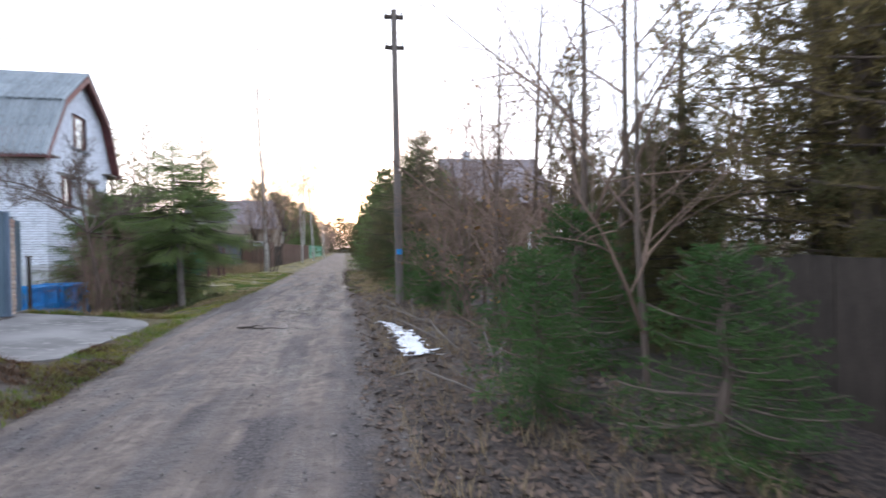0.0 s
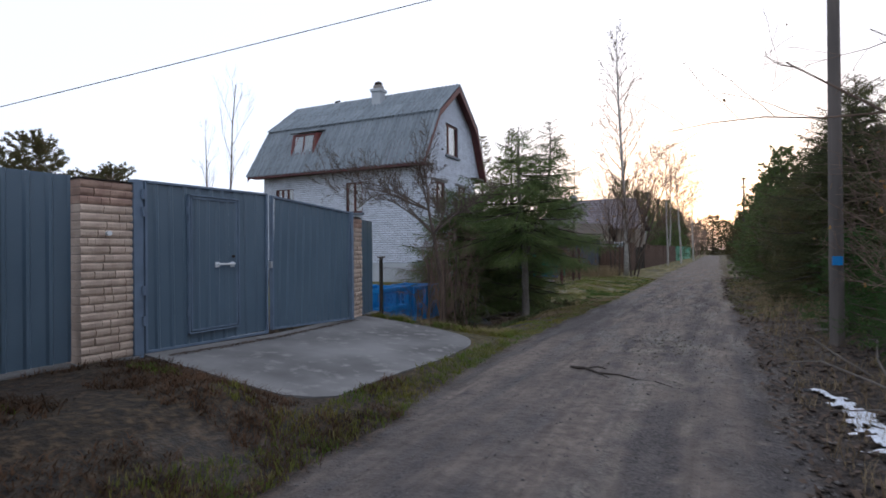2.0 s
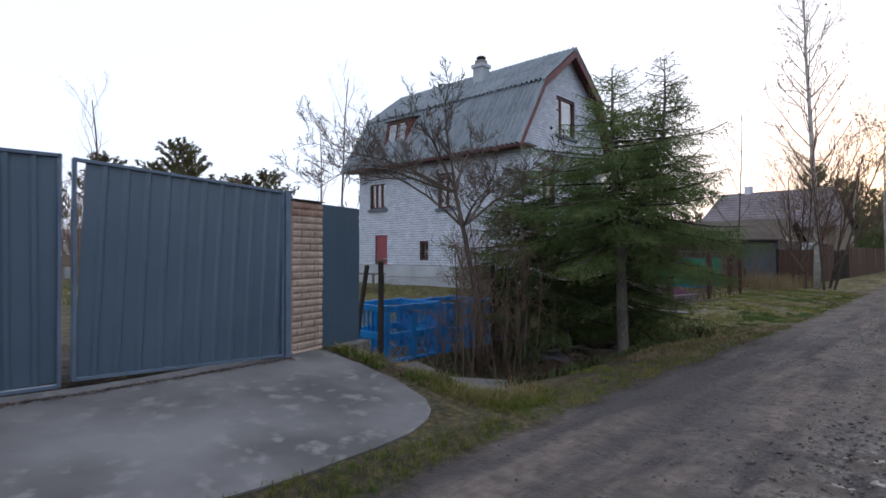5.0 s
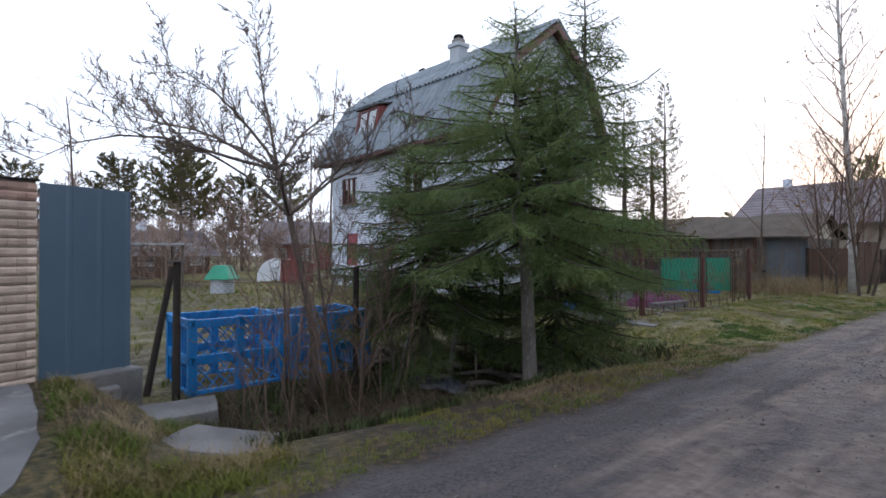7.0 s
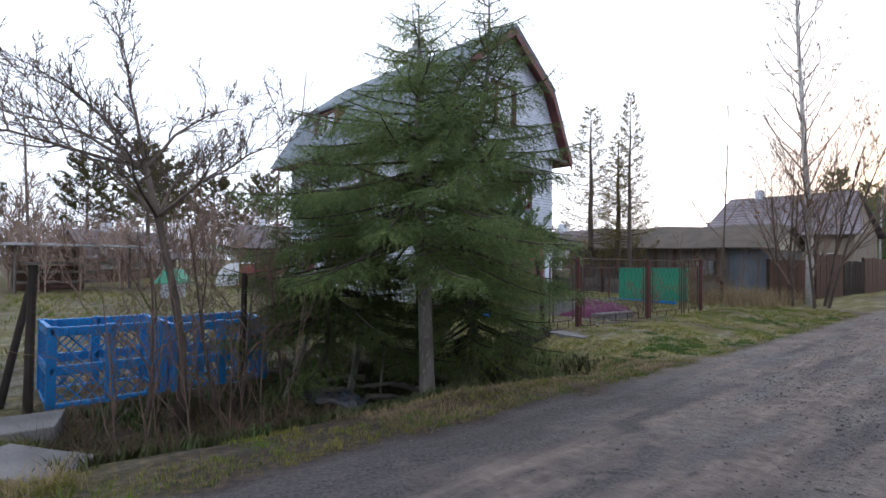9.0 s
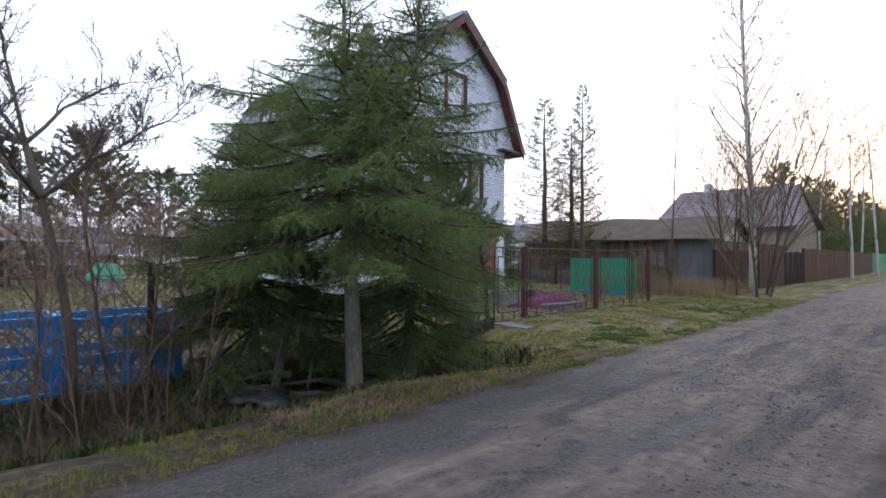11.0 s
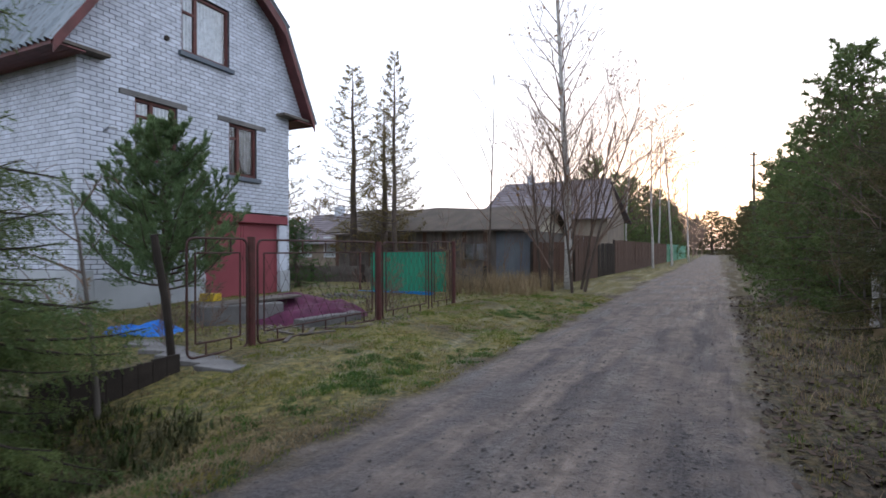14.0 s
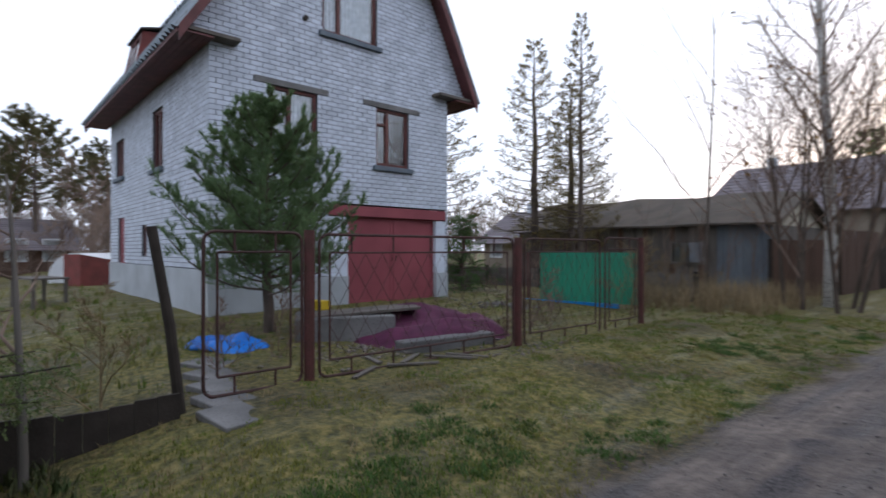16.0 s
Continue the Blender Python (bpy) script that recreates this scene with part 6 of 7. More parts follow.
# birch with stems round its foot, by the board fence
def tall_birch():
    t = thing("birch", pose(-5.1, 35.5, 0.05), "tall bare birch with white bark", "tree")
    rng = random.Random(17)
    line = [Vector(p) for p in ((0.02, 0, -0.4), (0.05, 0, 1.5), (0.03, 0, 3.4), (-0.1, 0, 5.5), (-0.18, 0, 7.5), (-0.32, 0.1, 9.8), (-0.4, 0.15, 12.2), (-0.42, 0.15, 14.8))]
    rad = (0.15, 0.13, 0.115, 0.095, 0.08, 0.06, 0.035, 0.008)
    g = Geo()
    g.tube(line, rad, 11)
    part("trunk", g, M_BIRCH, t, "white bark with dark patches", smooth=True)

    def at(z):
        for p, q in zip(line[:-1], line[1:]):
            if p.z <= z <= q.z:
                return p.lerp(q, (z - p.z) / (q.z - p.z))
        return line[-1].copy()
    tips = []

    def shoot(geo, p, d, ln, r, level):
        k = 6 if level == 0 else 4
        pts, rr, w = [p.copy()], [r], d.copy()
        for i in range(k):
            w = (w + Vector((rng.gauss(0, 0.07), rng.gauss(0, 0.07), 0.1 if level == 0 else -0.02))).normalized()
            pts.append(pts[-1] + w * ln / k)
            rr.append(max(0.0055, r * (1 - 0.8 * (i + 1) / k)))
        geo.tube(pts, rr, 5 if level == 0 else 3, cap=False)
        if level == 2:
            tips.append(pts[-1])
            return
        c = (9, 5)[level]
        for j in range(c):
            f = min(0.97, 0.22 + 0.76 * (j + rng.random()) / c)
            i = min(k - 1, int(f * k))
            ax = (pts[i + 1] - pts[i]).normalized()
            o = ax.cross(Vector((rng.gauss(0, 1), rng.gauss(0, 1), rng.gauss(0, 1)))).normalized()
            shoot(geo, pts[i].lerp(pts[i + 1], f * k - i), (ax * 0.8 + o * 0.55).normalized(), ln * rng.uniform(0.22, 0.42) * (1.15 - 0.5 * f), max(0.0055, rr[i] * 0.5), level + 1)
    for k in range(46):
        z = 3.0 + 11.4 * (k + 0.5 * rng.random()) / 46
        f = (z - 3.0) / 11.8
        a = 2.39996 * k
        g = Geo()
        shoot(g, at(z), Vector((math.cos(a), math.sin(a), 0.85 + 0.5 * rng.random())).normalized(), (3.1 * (1 - f) ** 0.8 + 0.5) * rng.uniform(0.75, 1.15), 0.032 * (1 - 0.6 * f), 0)
        part("bough", g, M_TWIG, t)
    rs = np.random.default_rng(3)
    pick = np.array([tuple(tips[i]) for i in rs.integers(0, len(tips), 420)]) + rs.normal(scale=0.06, size=(420, 3))
    a, b = rs.normal(scale=0.035, size=(420, 3)), rs.normal(scale=0.035, size=(420, 3))
    v = np.stack([pick, pick + a, pick + a + b, pick + b], 1).reshape(-1, 3)
    part("leaves", quick_mesh("leaves", v, np.arange(len(v)).reshape(-1, 4), M_LEAF), None, t, "few withered yellow leaves")
    return t


tall_birch()
for k in range(7):
    a = k * 0.9
    bare_thing("bare_shrub", pose(-5.1 + 0.7 * math.cos(a), 35.0 + 0.9 * math.sin(a), 0.05, 10 * math.sin(a), 12 * math.cos(a), 33 * k), "brown many-stemmed shrub round the birch", M_DARKBARK, (6.4 - 0.35 * k, 0.055, 150 + k), dict(levels=3, kids=6, first=0.2, spread=0.4, sub=0.6), 80, "stems round the birch")
bare_thing("bare_tree", pose(-8.4, 36.6, 0.05), "very thin bare trunk before the shed", M_DARKBARK, (8.6, 0.05, 9), dict(levels=2, kids=4, first=0.3, spread=0.4))
for k in range(6):
    x, y = -7.0 - 0.55 * k, 35.9 - 0.2 * (k % 3)
    bare_thing("bare_shrub", pose(x, y, 0.05, 3 * math.sin(k), 4, 60 * k), "bare brown shoots against the shed", M_TWIG, (2.2 + 0.3 * (k % 3), 0.022, 180 + k), dict(levels=2, kids=4, first=0.15, spread=0.35), 0, "shoots by the shed")
# garden trees
bare_thing("bare_tree", pose(-5.92, 20.4, height(-5.92, 20.4)), "young bare apple tree beside the board edging", M_GREYWOOD, (2.5, 0.036, 35), dict(levels=3, kids=3, first=0.35, spread=0.65, droop=0.15))
bare_thing("bare_shrub", pose(-7.2, 21.0, 0.1), "pale dry shrub in the garden", M_STRAW, (1.2, 0.015, 34), dict(levels=3, kids=5, first=0.05, spread=0.5), twig=M_STRAW)
for k, (x, y, hh) in enumerate(((-6.75, 29.5, 1.5), (-6.5, 30.2, 1.2), (-7.3, 30.4, 1.7), (-6.9, 31.3, 1.4), (-7.8, 31.6, 1.6), (-6.3, 31.9, 1.1))):
    bare_thing("bare_shrub", pose(x, y, 0.1, 6 * math.sin(k), 7 * math.cos(k), 70 * k), "pale dry shrub beyond the pipe fence", M_STRAW, (hh, 0.012, 220 + k), dict(levels=3, kids=5, first=0.05, spread=0.5), 0, "dry shrubs by the pipe fence", twig=M_STRAW)
for k, (x, y, hh) in enumerate(((-6.65, 25.95, 1.1), (-6.7, 26.5, 1.3), (-7.0, 27.4, 1.0), (-7.4, 22.2, 0.9), (-7.6, 22.9, 1.0))):
    bare_thing("bare_shrub", pose(x, y, 0.1, 5 * math.cos(k), 6 * math.sin(k), 80 * k), "thin red-brown shrub behind the pipe gates", M_TWIG, (hh, 0.009, 240 + k), dict(levels=3, kids=5, first=0.05, spread=0.45), 0, "shrubs behind the pipe gates")
tree_of(young, "spruce", pose(-13.2, 31.0, 0.05) @ Matrix.Diagonal((1.5, 1.5, 1.6, 1)), "small dark spruce beyond the house corner")
for k, (x, y, hh) in enumerate(((-27.5, 26.5, 12.5), (-29.0, 26.0, 9.0), (-31.0, 15.0, 9.5), (-34.0, 8.0, 9.0), (-28.0, 5.0, 8.0))):
    bare_thing("bare_tree", pose(x, y, 0), "thin bare tree behind the gardens", M_DARKBARK, (hh, 0.09, 200 + k), dict(levels=3, kids=4, first=0.35, spread=0.32, sub=0.3, rk=0.4), 0, "bare trees behind the gardens")
far_pine = conifer_meshes(M_DRYNEEDLE, M_DARKBARK, 8.0, 2.4, 3.4, 71, 46, 14, 5, 14, 0.13, 0.03, droop=-0.1, shape=0.35, up=0.4, bare=0.3)
for x, y, s in ((-40, 21.8, 1.15), (-58, 37.5, 1.35), (-44, 27.5, 1.0), (-52, 20, 1.2), (-36, 12.5, 0.8), (-60, 28, 1.4)):
    tree_of(far_pine, "pine", pose(x, y, -0.2, 0, 0, 31 * x) @ Matrix.Diagonal((s, s, s, 1)), "dark pine with a flat crown behind the gardens", "pines behind the gardens")
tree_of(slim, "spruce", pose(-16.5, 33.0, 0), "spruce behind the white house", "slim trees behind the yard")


def far_wood(name, spots, label, hh, mat, seed, conif=0.25):
    """Joined far trees: bare stems with forks and some conifers."""
    protos = []
    for k in range(4):
        tr, fi, tips = bare_tree(1.0, 0.012, seed + k, levels=3, kids=4, first=0.25, spread=0.42, sides=1)
        v = np.array(tr.v + fi.v, np.float32)
        fs = [f for f in tr.f] + [tuple(i + len(tr.v) for i in f) for f in fi.f]
        protos.append((v, np.array([f for f in fs if len(f) == 4], np.int32)))
    rng = np.random.default_rng(seed)
    V, F, n = [], [], 0
    for x, y in spots:
        v, f = protos[rng.integers(0, 4)]
        s = hh * (0.7 + 0.5 * rng.random())
        a = rng.random() * 6.28
        w = np.stack([v[:, 0] * math.cos(a) - v[:, 1] * math.sin(a), v[:, 0] * math.sin(a) + v[:, 1] * math.cos(a), v[:, 2]], 1)
        V.append(w * s + (x, y, 0))
        F.append(f + n)
        n += len(v)
    me = quick_mesh(name, np.concatenate(V), np.concatenate(F), mat)
    return tagged(new(name, me), label, "trees", kind="stuff")


rs = np.random.default_rng(9)
far_wood("far_trees", [(-33 - 40 * rs.random(), -25 + 90 * rs.random()) for k in range(220)], "brown leafless wood behind the gardens", 7.0, M_FARWOOD, 300)
far_wood("far_trees", [(-40 + 38 * rs.random(), 105 + 60 * rs.random()) for k in range(110)], "bare trees far down the lane", 9.0, M_FARWOOD, 320)
far_wood("far_trees", [(9 + 30 * rs.random(), -10 + 120 * rs.random()) for k in range(120)], "bare trees behind the spruce row", 8.0, M_FARWOOD, 340)
far_wood("far_brush", [(-26 - 34 * rs.random(), 14 + 30 * rs.random() ** 1.5) for k in range(170)], "brown leafless brush behind the gardens", 3.6, M_FARWOOD, 360)
for k, (x, y, hh) in enumerate(((-4.6, 58, 11), (-3.9, 66, 12), (-5.5, 72, 12), (-7.0, 62, 10), (-3.4, 84, 11))):
    bare_thing("birch", pose(x, y, 0, 0, 0, 50 * k), "bare birch with a few golden leaves down the lane", M_BIRCH, (hh, 0.1, 400 + k), dict(levels=3, kids=7, first=0.22, spread=0.42, sub=0.36, rk=0.35), 1300, "birches down the lane")
rng = random.Random(14)
for k in range(26):
    x, y = (-42 + 2.9 * k * 0.5, rng.uniform(95, 130)) if k % 2 else (rng.uniform(-9.5, -6.0), 60 + 2.0 * k)
    s = rng.uniform(0.9, 1.5)
    tree_of(hedge[k % 2], "spruce", pose(x, y, 0, 0, 0, 50 * k) @ Matrix.Diagonal((s, s, s * 1.3, 1)), "dark spruce far down the lane", "far spruces")
for x, y, s in ((-1.5, 150, 2.2), (1.5, 158, 2.0), (-5, 146, 1.8), (5, 150, 2.4), (-10, 152, 2.4), (9, 146, 2.0)):
    tree_of(hedge[1], "spruce", pose(x, y, 0, 0, 0, 50 * x) @ Matrix.Diagonal((s * 1.3, s * 1.3, s * 0.9, 1)), "hazy tree closing the lane", "far spruces")

# ---- ground cover ----
def blades(name, spots, size, width, mat, label, seed, lean=0.5, category="grass"):
    """Curved blades in tufts, as one object."""
    rng = np.random.default_rng(seed)
    p = np.array([(x, y, height(x, y) - 0.01) for x, y in spots])
    n = len(p)
    a = rng.random(n) * 6.283
    h = size * (0.5 + 0.9 * rng.random(n))
    o = lean * h * (0.3 + rng.random(n))
    d = np.stack([np.cos(a), np.sin(a), 0 * a], 1)
    s = np.stack([-np.sin(a), np.cos(a), 0 * a], 1) * width / 2
    m = p + d * (0.35 * o)[:, None] + np.array([0, 0, 1]) * (0.6 * h)[:, None]
    t = p + d * o[:, None] + np.array([0, 0, 1]) * h[:, None]
    v = np.stack([p - s, p + s, m + s * 0.7, m - s * 0.7, t], 1).reshape(-1, 3)
    k = np.arange(n)[:, None] * 5
    f = np.concatenate([k + [0, 1, 2], k + [0, 2, 3], k + [3, 2, 4]], 0)
    return tagged(new(name, quick_mesh(name, v, f, mat)), label, category, kind="stuff")


def scatter(n, x0, x1, y0, y1, seed, keep=None):
    rng = random.Random(seed)
    out = []
    while len(out) < n:
        cx, cy = rng.uniform(x0, x1), rng.uniform(y0, y1)
        if keep and not keep(cx, cy):
            continue
        for _ in range(7):
            out.append((cx + rng.gauss(0, 0.035), cy + rng.gauss(0, 0.035)))
    return out


def verge(x, y):
    slab = -6.6 < x < -3.7 and 7.2 < y < 11.9
    rubble = math.hypot(x + 6.38, y - 13.02) < 0.45 or math.hypot(x + 4.98, y - 13.08) < 0.42
    return x < road_left(y) - 0.02 and not slab and not rubble


def ditch(x, y):
    return 12.9 < y < 21 and -6.7 < x < -4.3


blades("verge_grass", scatter(34000, -6.2, -2.9, 18.5, 34, 1, lambda x, y: verge(x, y) and noise.noise((x * 0.9, y * 0.9, 3)) + 0.5 * noise.noise((x * 3, y * 3, 3)) > -0.08), 0.042, 0.008, M_GRASS, "short green and yellow verge grass", 1)
blades("verge_grass", scatter(7000, -4.5, -3.2, 11.5, 19, 2, lambda x, y: verge(x, y) and noise.noise((x * 1.3, y * 1.3, 5)) > -0.1), 0.045, 0.008, M_GRASS, "short grass on the ditch edge", 2)
blades("verge_grass", scatter(9000, -6.1, -2.8, 2.5, 11.9, 3, lambda x, y: verge(x, y) and noise.noise((x * 1.1, y * 1.1, 6)) > 0.42 - 0.75 * ease(1.0, 0.2, road_left(y) - x)), 0.055, 0.009, M_GRASS, "thin grass on dark soil before the fence", 3)
blades("dry_grass", scatter(15000, -6.1, -2.9, 2.5, 8.5, 4, lambda x, y: verge(x, y) and noise.noise((x * 1.3, y * 1.3, 9)) > -0.12), 0.06, 0.009, M_DEAD, "dead brown grass on dark soil", 4, 1.8)
blades("dry_grass", scatter(8500, -4.6, -3.3, 15.6, 20.8, 5, verge), 0.055, 0.007, M_STRAW, "dead grass hanging over the ditch", 5, 1.8)
blades("tall_dry_grass", scatter(2200, -6.5, -4.6, 13.2, 15.9, 6, lambda x, y: verge(x, y) and noise.noise((x * 1.7, y * 1.7, 16)) > -0.15), 0.26, 0.006, M_DEADSTALK, "tangled dead brown stalks in the ditch", 6, 1.9)
blades("verge_grass", scatter(5200, -6.5, -3.7, 11.95, 13.3, 18, lambda x, y: verge(x, y) and noise.noise((x * 1.4, y * 1.4, 19)) > -0.15), 0.085, 0.008, M_GRASS, "longer yellow-green grass at the end of the apron", 18, 1.2)
blades("dry_grass", scatter(1800, -6.5, -3.9, 11.95, 13.4, 19, verge), 0.12, 0.006, M_STRAW, "bent straw at the end of the apron", 19, 1.5)
blades("ditch_weeds", scatter(13000, -6.9, -4.45, 13.2, 20.6, 7), 0.11, 0.02, M_WEED, "dark green weeds filling the ditch", 7, 0.7, "weeds")
blades("verge_herbs", scatter(15000, -4.9, -3.1, 19, 32, 17, lambda x, y: verge(x, y) and noise.noise((x * 0.9, y * 0.55, 13)) + 0.9 * noise.noise((x * 3.5, y * 3.5, 13)) > 0.05 + 0.5 * abs(x + 3.8)), 0.038, 0.011, M_HERB, "dark green low herbs in the verge grass", 17, 0.8, "weeds")
blades("dry_grass", scatter(6500, -6.2, -3.2, 18.5, 33, 15, lambda x, y: verge(x, y) and noise.noise((x * 1.2, y * 1.2, 11)) > 0.0), 0.05, 0.007, M_STRAW, "faded straw among the verge grass", 15, 1.0)
blades("yard_grass", scatter(16000, -12, -6.4, 17, 33, 8), 0.06, 0.008, M_GRASS, "rough garden lawn", 8)
blades("yard_grass", scatter(9000, -26, -7.5, 10.5, 22.5, 9), 0.12, 0.015, M_GRASS, "rough garden lawn behind the ditch", 9)
blades("tall_dry_grass", scatter(3500, -8.8, -5.2, 31.5, 36.8, 10), 0.5, 0.01, M_STRAW, "tall dead grass by the shed", 10, 0.6)
blades("dry_grass", scatter(7000, 0.05, 2.4, 16.5, 34, 11, lambda x, y: x > road_right(y) + 0.3 and noise.noise((x * 1.2, y * 0.8, 31)) > -0.1), 0.11, 0.007, M_STRAW, "yellow dead grass on the verge", 11, 0.9)
blades("verge_grass", scatter(7000, 0.0, 1.8, 17, 34, 12, lambda x, y: x > road_right(y) + 0.05), 0.07, 0.006, M_GRASS, "low green verge grass", 12)
blades("tall_dry_grass", scatter(900, 0.8, 2.2, 17.2, 27, 13), 0.36, 0.006, M_STRAW, "tall dead grass clumps on the verge", 13, 0.8)
blades("dry_grass", scatter(3500, 0.4, 2.4, 2.0, 16.5, 14), 0.16, 0.006, M_STRAW, "dead grass in the leaf litter", 14, 0.9)


def litter(n, x0, x1, y0, y1, seed, label):
    rng = np.random.default_rng(seed)
    x, y = rng.uniform(x0, x1, n), rng.uniform(y0, y1, n)
    keep = np.array([a > road_right(b) - 0.1 * rng.random() for a, b in zip(x, y)])
    x, y = x[keep], y[keep]
    n = len(x)
    c = np.array([(a, b, height(a, b) + 0.008) for a, b in zip(x, y)])
    a = rng.random(n) * 6.283
    s = 0.022 + 0.025 * rng.random(n)
    u = np.stack([np.cos(a), np.sin(a), rng.normal(scale=0.45, size=n)], 1) * s[:, None]
    w = np.stack([-np.sin(a), np.cos(a), rng.normal(scale=0.45, size=n)], 1) * (s * 0.6)[:, None]
    v = np.stack([c - u, c - w + u * 0.1, c + u, c + w - u * 0.1], 1).reshape(-1, 3)
    v[:, 2] = np.maximum(v[:, 2], np.repeat(c[:, 2], 4) - 0.004)
    return tagged(new("leaf_litter", quick_mesh("leaf_litter", v, np.arange(len(v)).reshape(-1, 4), M_LITTER)), label, "leaves", kind="stuff")


litter(9000, 0.0, 2.8, 1.0, 18, 1, "brown fallen leaves beside the lane")
litter(7000, -0.2, 2.4, 18, 36, 2, "brown fallen leaves under the spruce row")


def gate_debris():
    """Dead leaves and grit blown against the gate, lying on the apron."""
    rng = np.random.default_rng(12)
    n = 1500
    y = rng.uniform(7.35, 11.3, n)
    x = -6.1 - 0.24 * np.clip((y - 9.07) / 2.15, 0, 1) + np.abs(rng.normal(scale=0.05, size=n))
    c = np.array([(a, b, apron(a, b) + 0.017) for a, b in zip(x, y)])
    a = rng.random(n) * 6.283
    s = 0.008 + 0.02 * rng.random(n) ** 2
    u = np.stack([np.cos(a), np.sin(a), 0.3 * rng.random(n)], 1) * s[:, None]
    w = np.stack([-np.sin(a), np.cos(a), 0.3 * rng.random(n)], 1) * (s * 0.6)[:, None]
    v = np.stack([c - u, c - w, c + u, c + w], 1).reshape(-1, 3)
    v[:, 2] = np.maximum(v[:, 2], np.repeat(c[:, 2], 4) - 0.002)
    return tagged(new("leaf_litter", quick_mesh("leaf_litter", v, np.arange(len(v)).reshape(-1, 4), M_LITTER)), "dead leaves blown along the foot of the gate", "leaves", kind="stuff")


gate_debris()


def stones(n, seed, spot=None, big=0.018, label="loose small stones on the dirt lane", mat=None):
    rng = np.random.default_rng(seed)
    V, F = [], []
    octa = np.array([(1, 0, 0), (0, 1, 0), (-1, 0, 0), (0, -1, 0), (0, 0, 0.7), (0, 0, -0.5)])
    of = np.array([(0, 1, 4), (1, 2, 4), (2, 3, 4), (3, 0, 4), (1, 0, 5), (2, 1, 5), (3, 2, 5), (0, 3, 5)])
    for k in range(n):
        y = rng.uniform(2, 34)
        x = rng.uniform(road_left(y) - 0.2, road_right(y) + 0.2)
        if spot:
            x, y = rng.normal(spot[0], spot[2]), rng.normal(spot[1], spot[3])
        s = 0.006 + big * rng.random() ** 3
        V.append(octa * s * (0.7 + 0.6 * rng.random((6, 1))) @ np.array(Matrix.Rotation(rng.random() * 6, 3, "Z")) + (x, y, height(x, y) + s * 0.25))
        F.append(of + 6 * k)
    return tagged(new("gravel", quick_mesh("gravel", np.concatenate(V), np.concatenate(F), mat or M_GRAVEL)), label, "gravel", kind="stuff")


stones(5200, 5, big=0.013)
stones(700, 6, (-1.15, 12.9, 0.36, 0.85), 0.024, "dried mud clods round a worn hollow in the lane", M_MUD)
stones(900, 9, (-1.7, 20.6, 0.3, 1.6), 0.013, "grey gravel spilled in the lane")
stones(700, 10, (-0.75, 19.6, 0.16, 2.6), 0.012, "grey gravel along a wheel track")
stones(320, 7, (-0.5, 15.5, 0.2, 3.0), 0.016, "mud clods thrown up beside the wheel track", M_MUD)
stones(600, 8, (0.35, 9.0, 0.2, 4.0), 0.024, "earth clods along the lane's edge")
stones(700, 11, (-7.3, 24.3, 0.45, 0.9), 0.04, "brick and mortar rubble behind the pipe gate", M_MUD)
stones(500, 12, (-9.6, 28.9, 0.45, 0.3), 0.05, "pale heap of rubble beside the garage")
stones(260, 13, (-6.0, 25.7, 0.2, 0.4), 0.03, "rubble at the foot of the gate post", M_MUD)


def snow_patch():
    """A strip of old snow in crusty lumps along the edge of the thicket."""
    verts, faces, idx = [], [], {}
    st = 0.03
    def inside(x, y):
        f = (10.35 - y) / 3.4
        if not 0 <= f <= 1:
            return -1
        mid = 0.62 + 0.45 * f + 0.08 * math.sin(5 * f)
        half = 0.12 + 0.26 * f
        return 1 - abs(x - mid) / half + 0.75 * noise.noise((x * 4, y * 4, 3)) + 0.7 * noise.noise((x * 10, y * 10, 3))
    for i in range(50):
        for j in range(125):
            x, y = 0.3 + st * i, 6.8 + st * j
            if inside(x, y) > 0.42:
                q = []
                for a, b in ((i, j), (i + 1, j), (i + 1, j + 1), (i, j + 1)):
                    if (a, b) not in idx:
                        X, Y = 0.3 + st * a, 6.8 + st * b
                        e = max(0.0, min(1.0, inside(X, Y)))
                        idx[a, b] = len(verts)
                        verts.append((X, Y, height(X, Y) + 0.006 + 0.045 * e ** 0.5 + 0.015 * noise.noise((X * 14, Y * 14, 6))))
                    q.append(idx[a, b])
                faces.append(q)
    me = quick_mesh("snow_patch", verts, faces, M_SNOW)
    me.shade_smooth()
    return tagged(new("snow_patch", me), "crusty strip of old snow by the lane", "snow", kind="stuff")


snow_patch()
rng = random.Random(8)
for k in range(9):
    x, y, a = 1.3 + 0.5 * rng.random(), 4.6 + 0.85 * k, rng.uniform(60, 160)
    ln = rng.uniform(1.0, 2.0)
    g = Geo()
    g.tube([(0, 0, 0), (ln * 0.4, 0.05, 0.14), (ln * 0.75, -0.04, 0.2), (ln, 0.06, 0.1)], [0.014, 0.011, 0.008, 0.004], 5)
    single("dead_branch", g, M_GREYWOOD, "pale dead branch arching over the litter", "branch", "dead branches by the lane", m=pose(x, y, height(x, y), 0, -6, a))


def puddle(x, y, rx, ry, z, seed):
    g = Geo()
    pts = [(x + rx * math.cos(a) * (1 + 0.25 * noise.noise((math.cos(a) * 2, math.sin(a) * 2, seed))), y + ry * math.sin(a) * (1 + 0.25 * noise.noise((math.cos(a), math.sin(a), seed + 3))), z) for a in np.linspace(0, 6.283, 24, endpoint=False)]
    g.face(*pts)
    return single("puddle", g, M_WATER, "shallow muddy puddle in the lane", "puddle", "puddles", kind="structure")


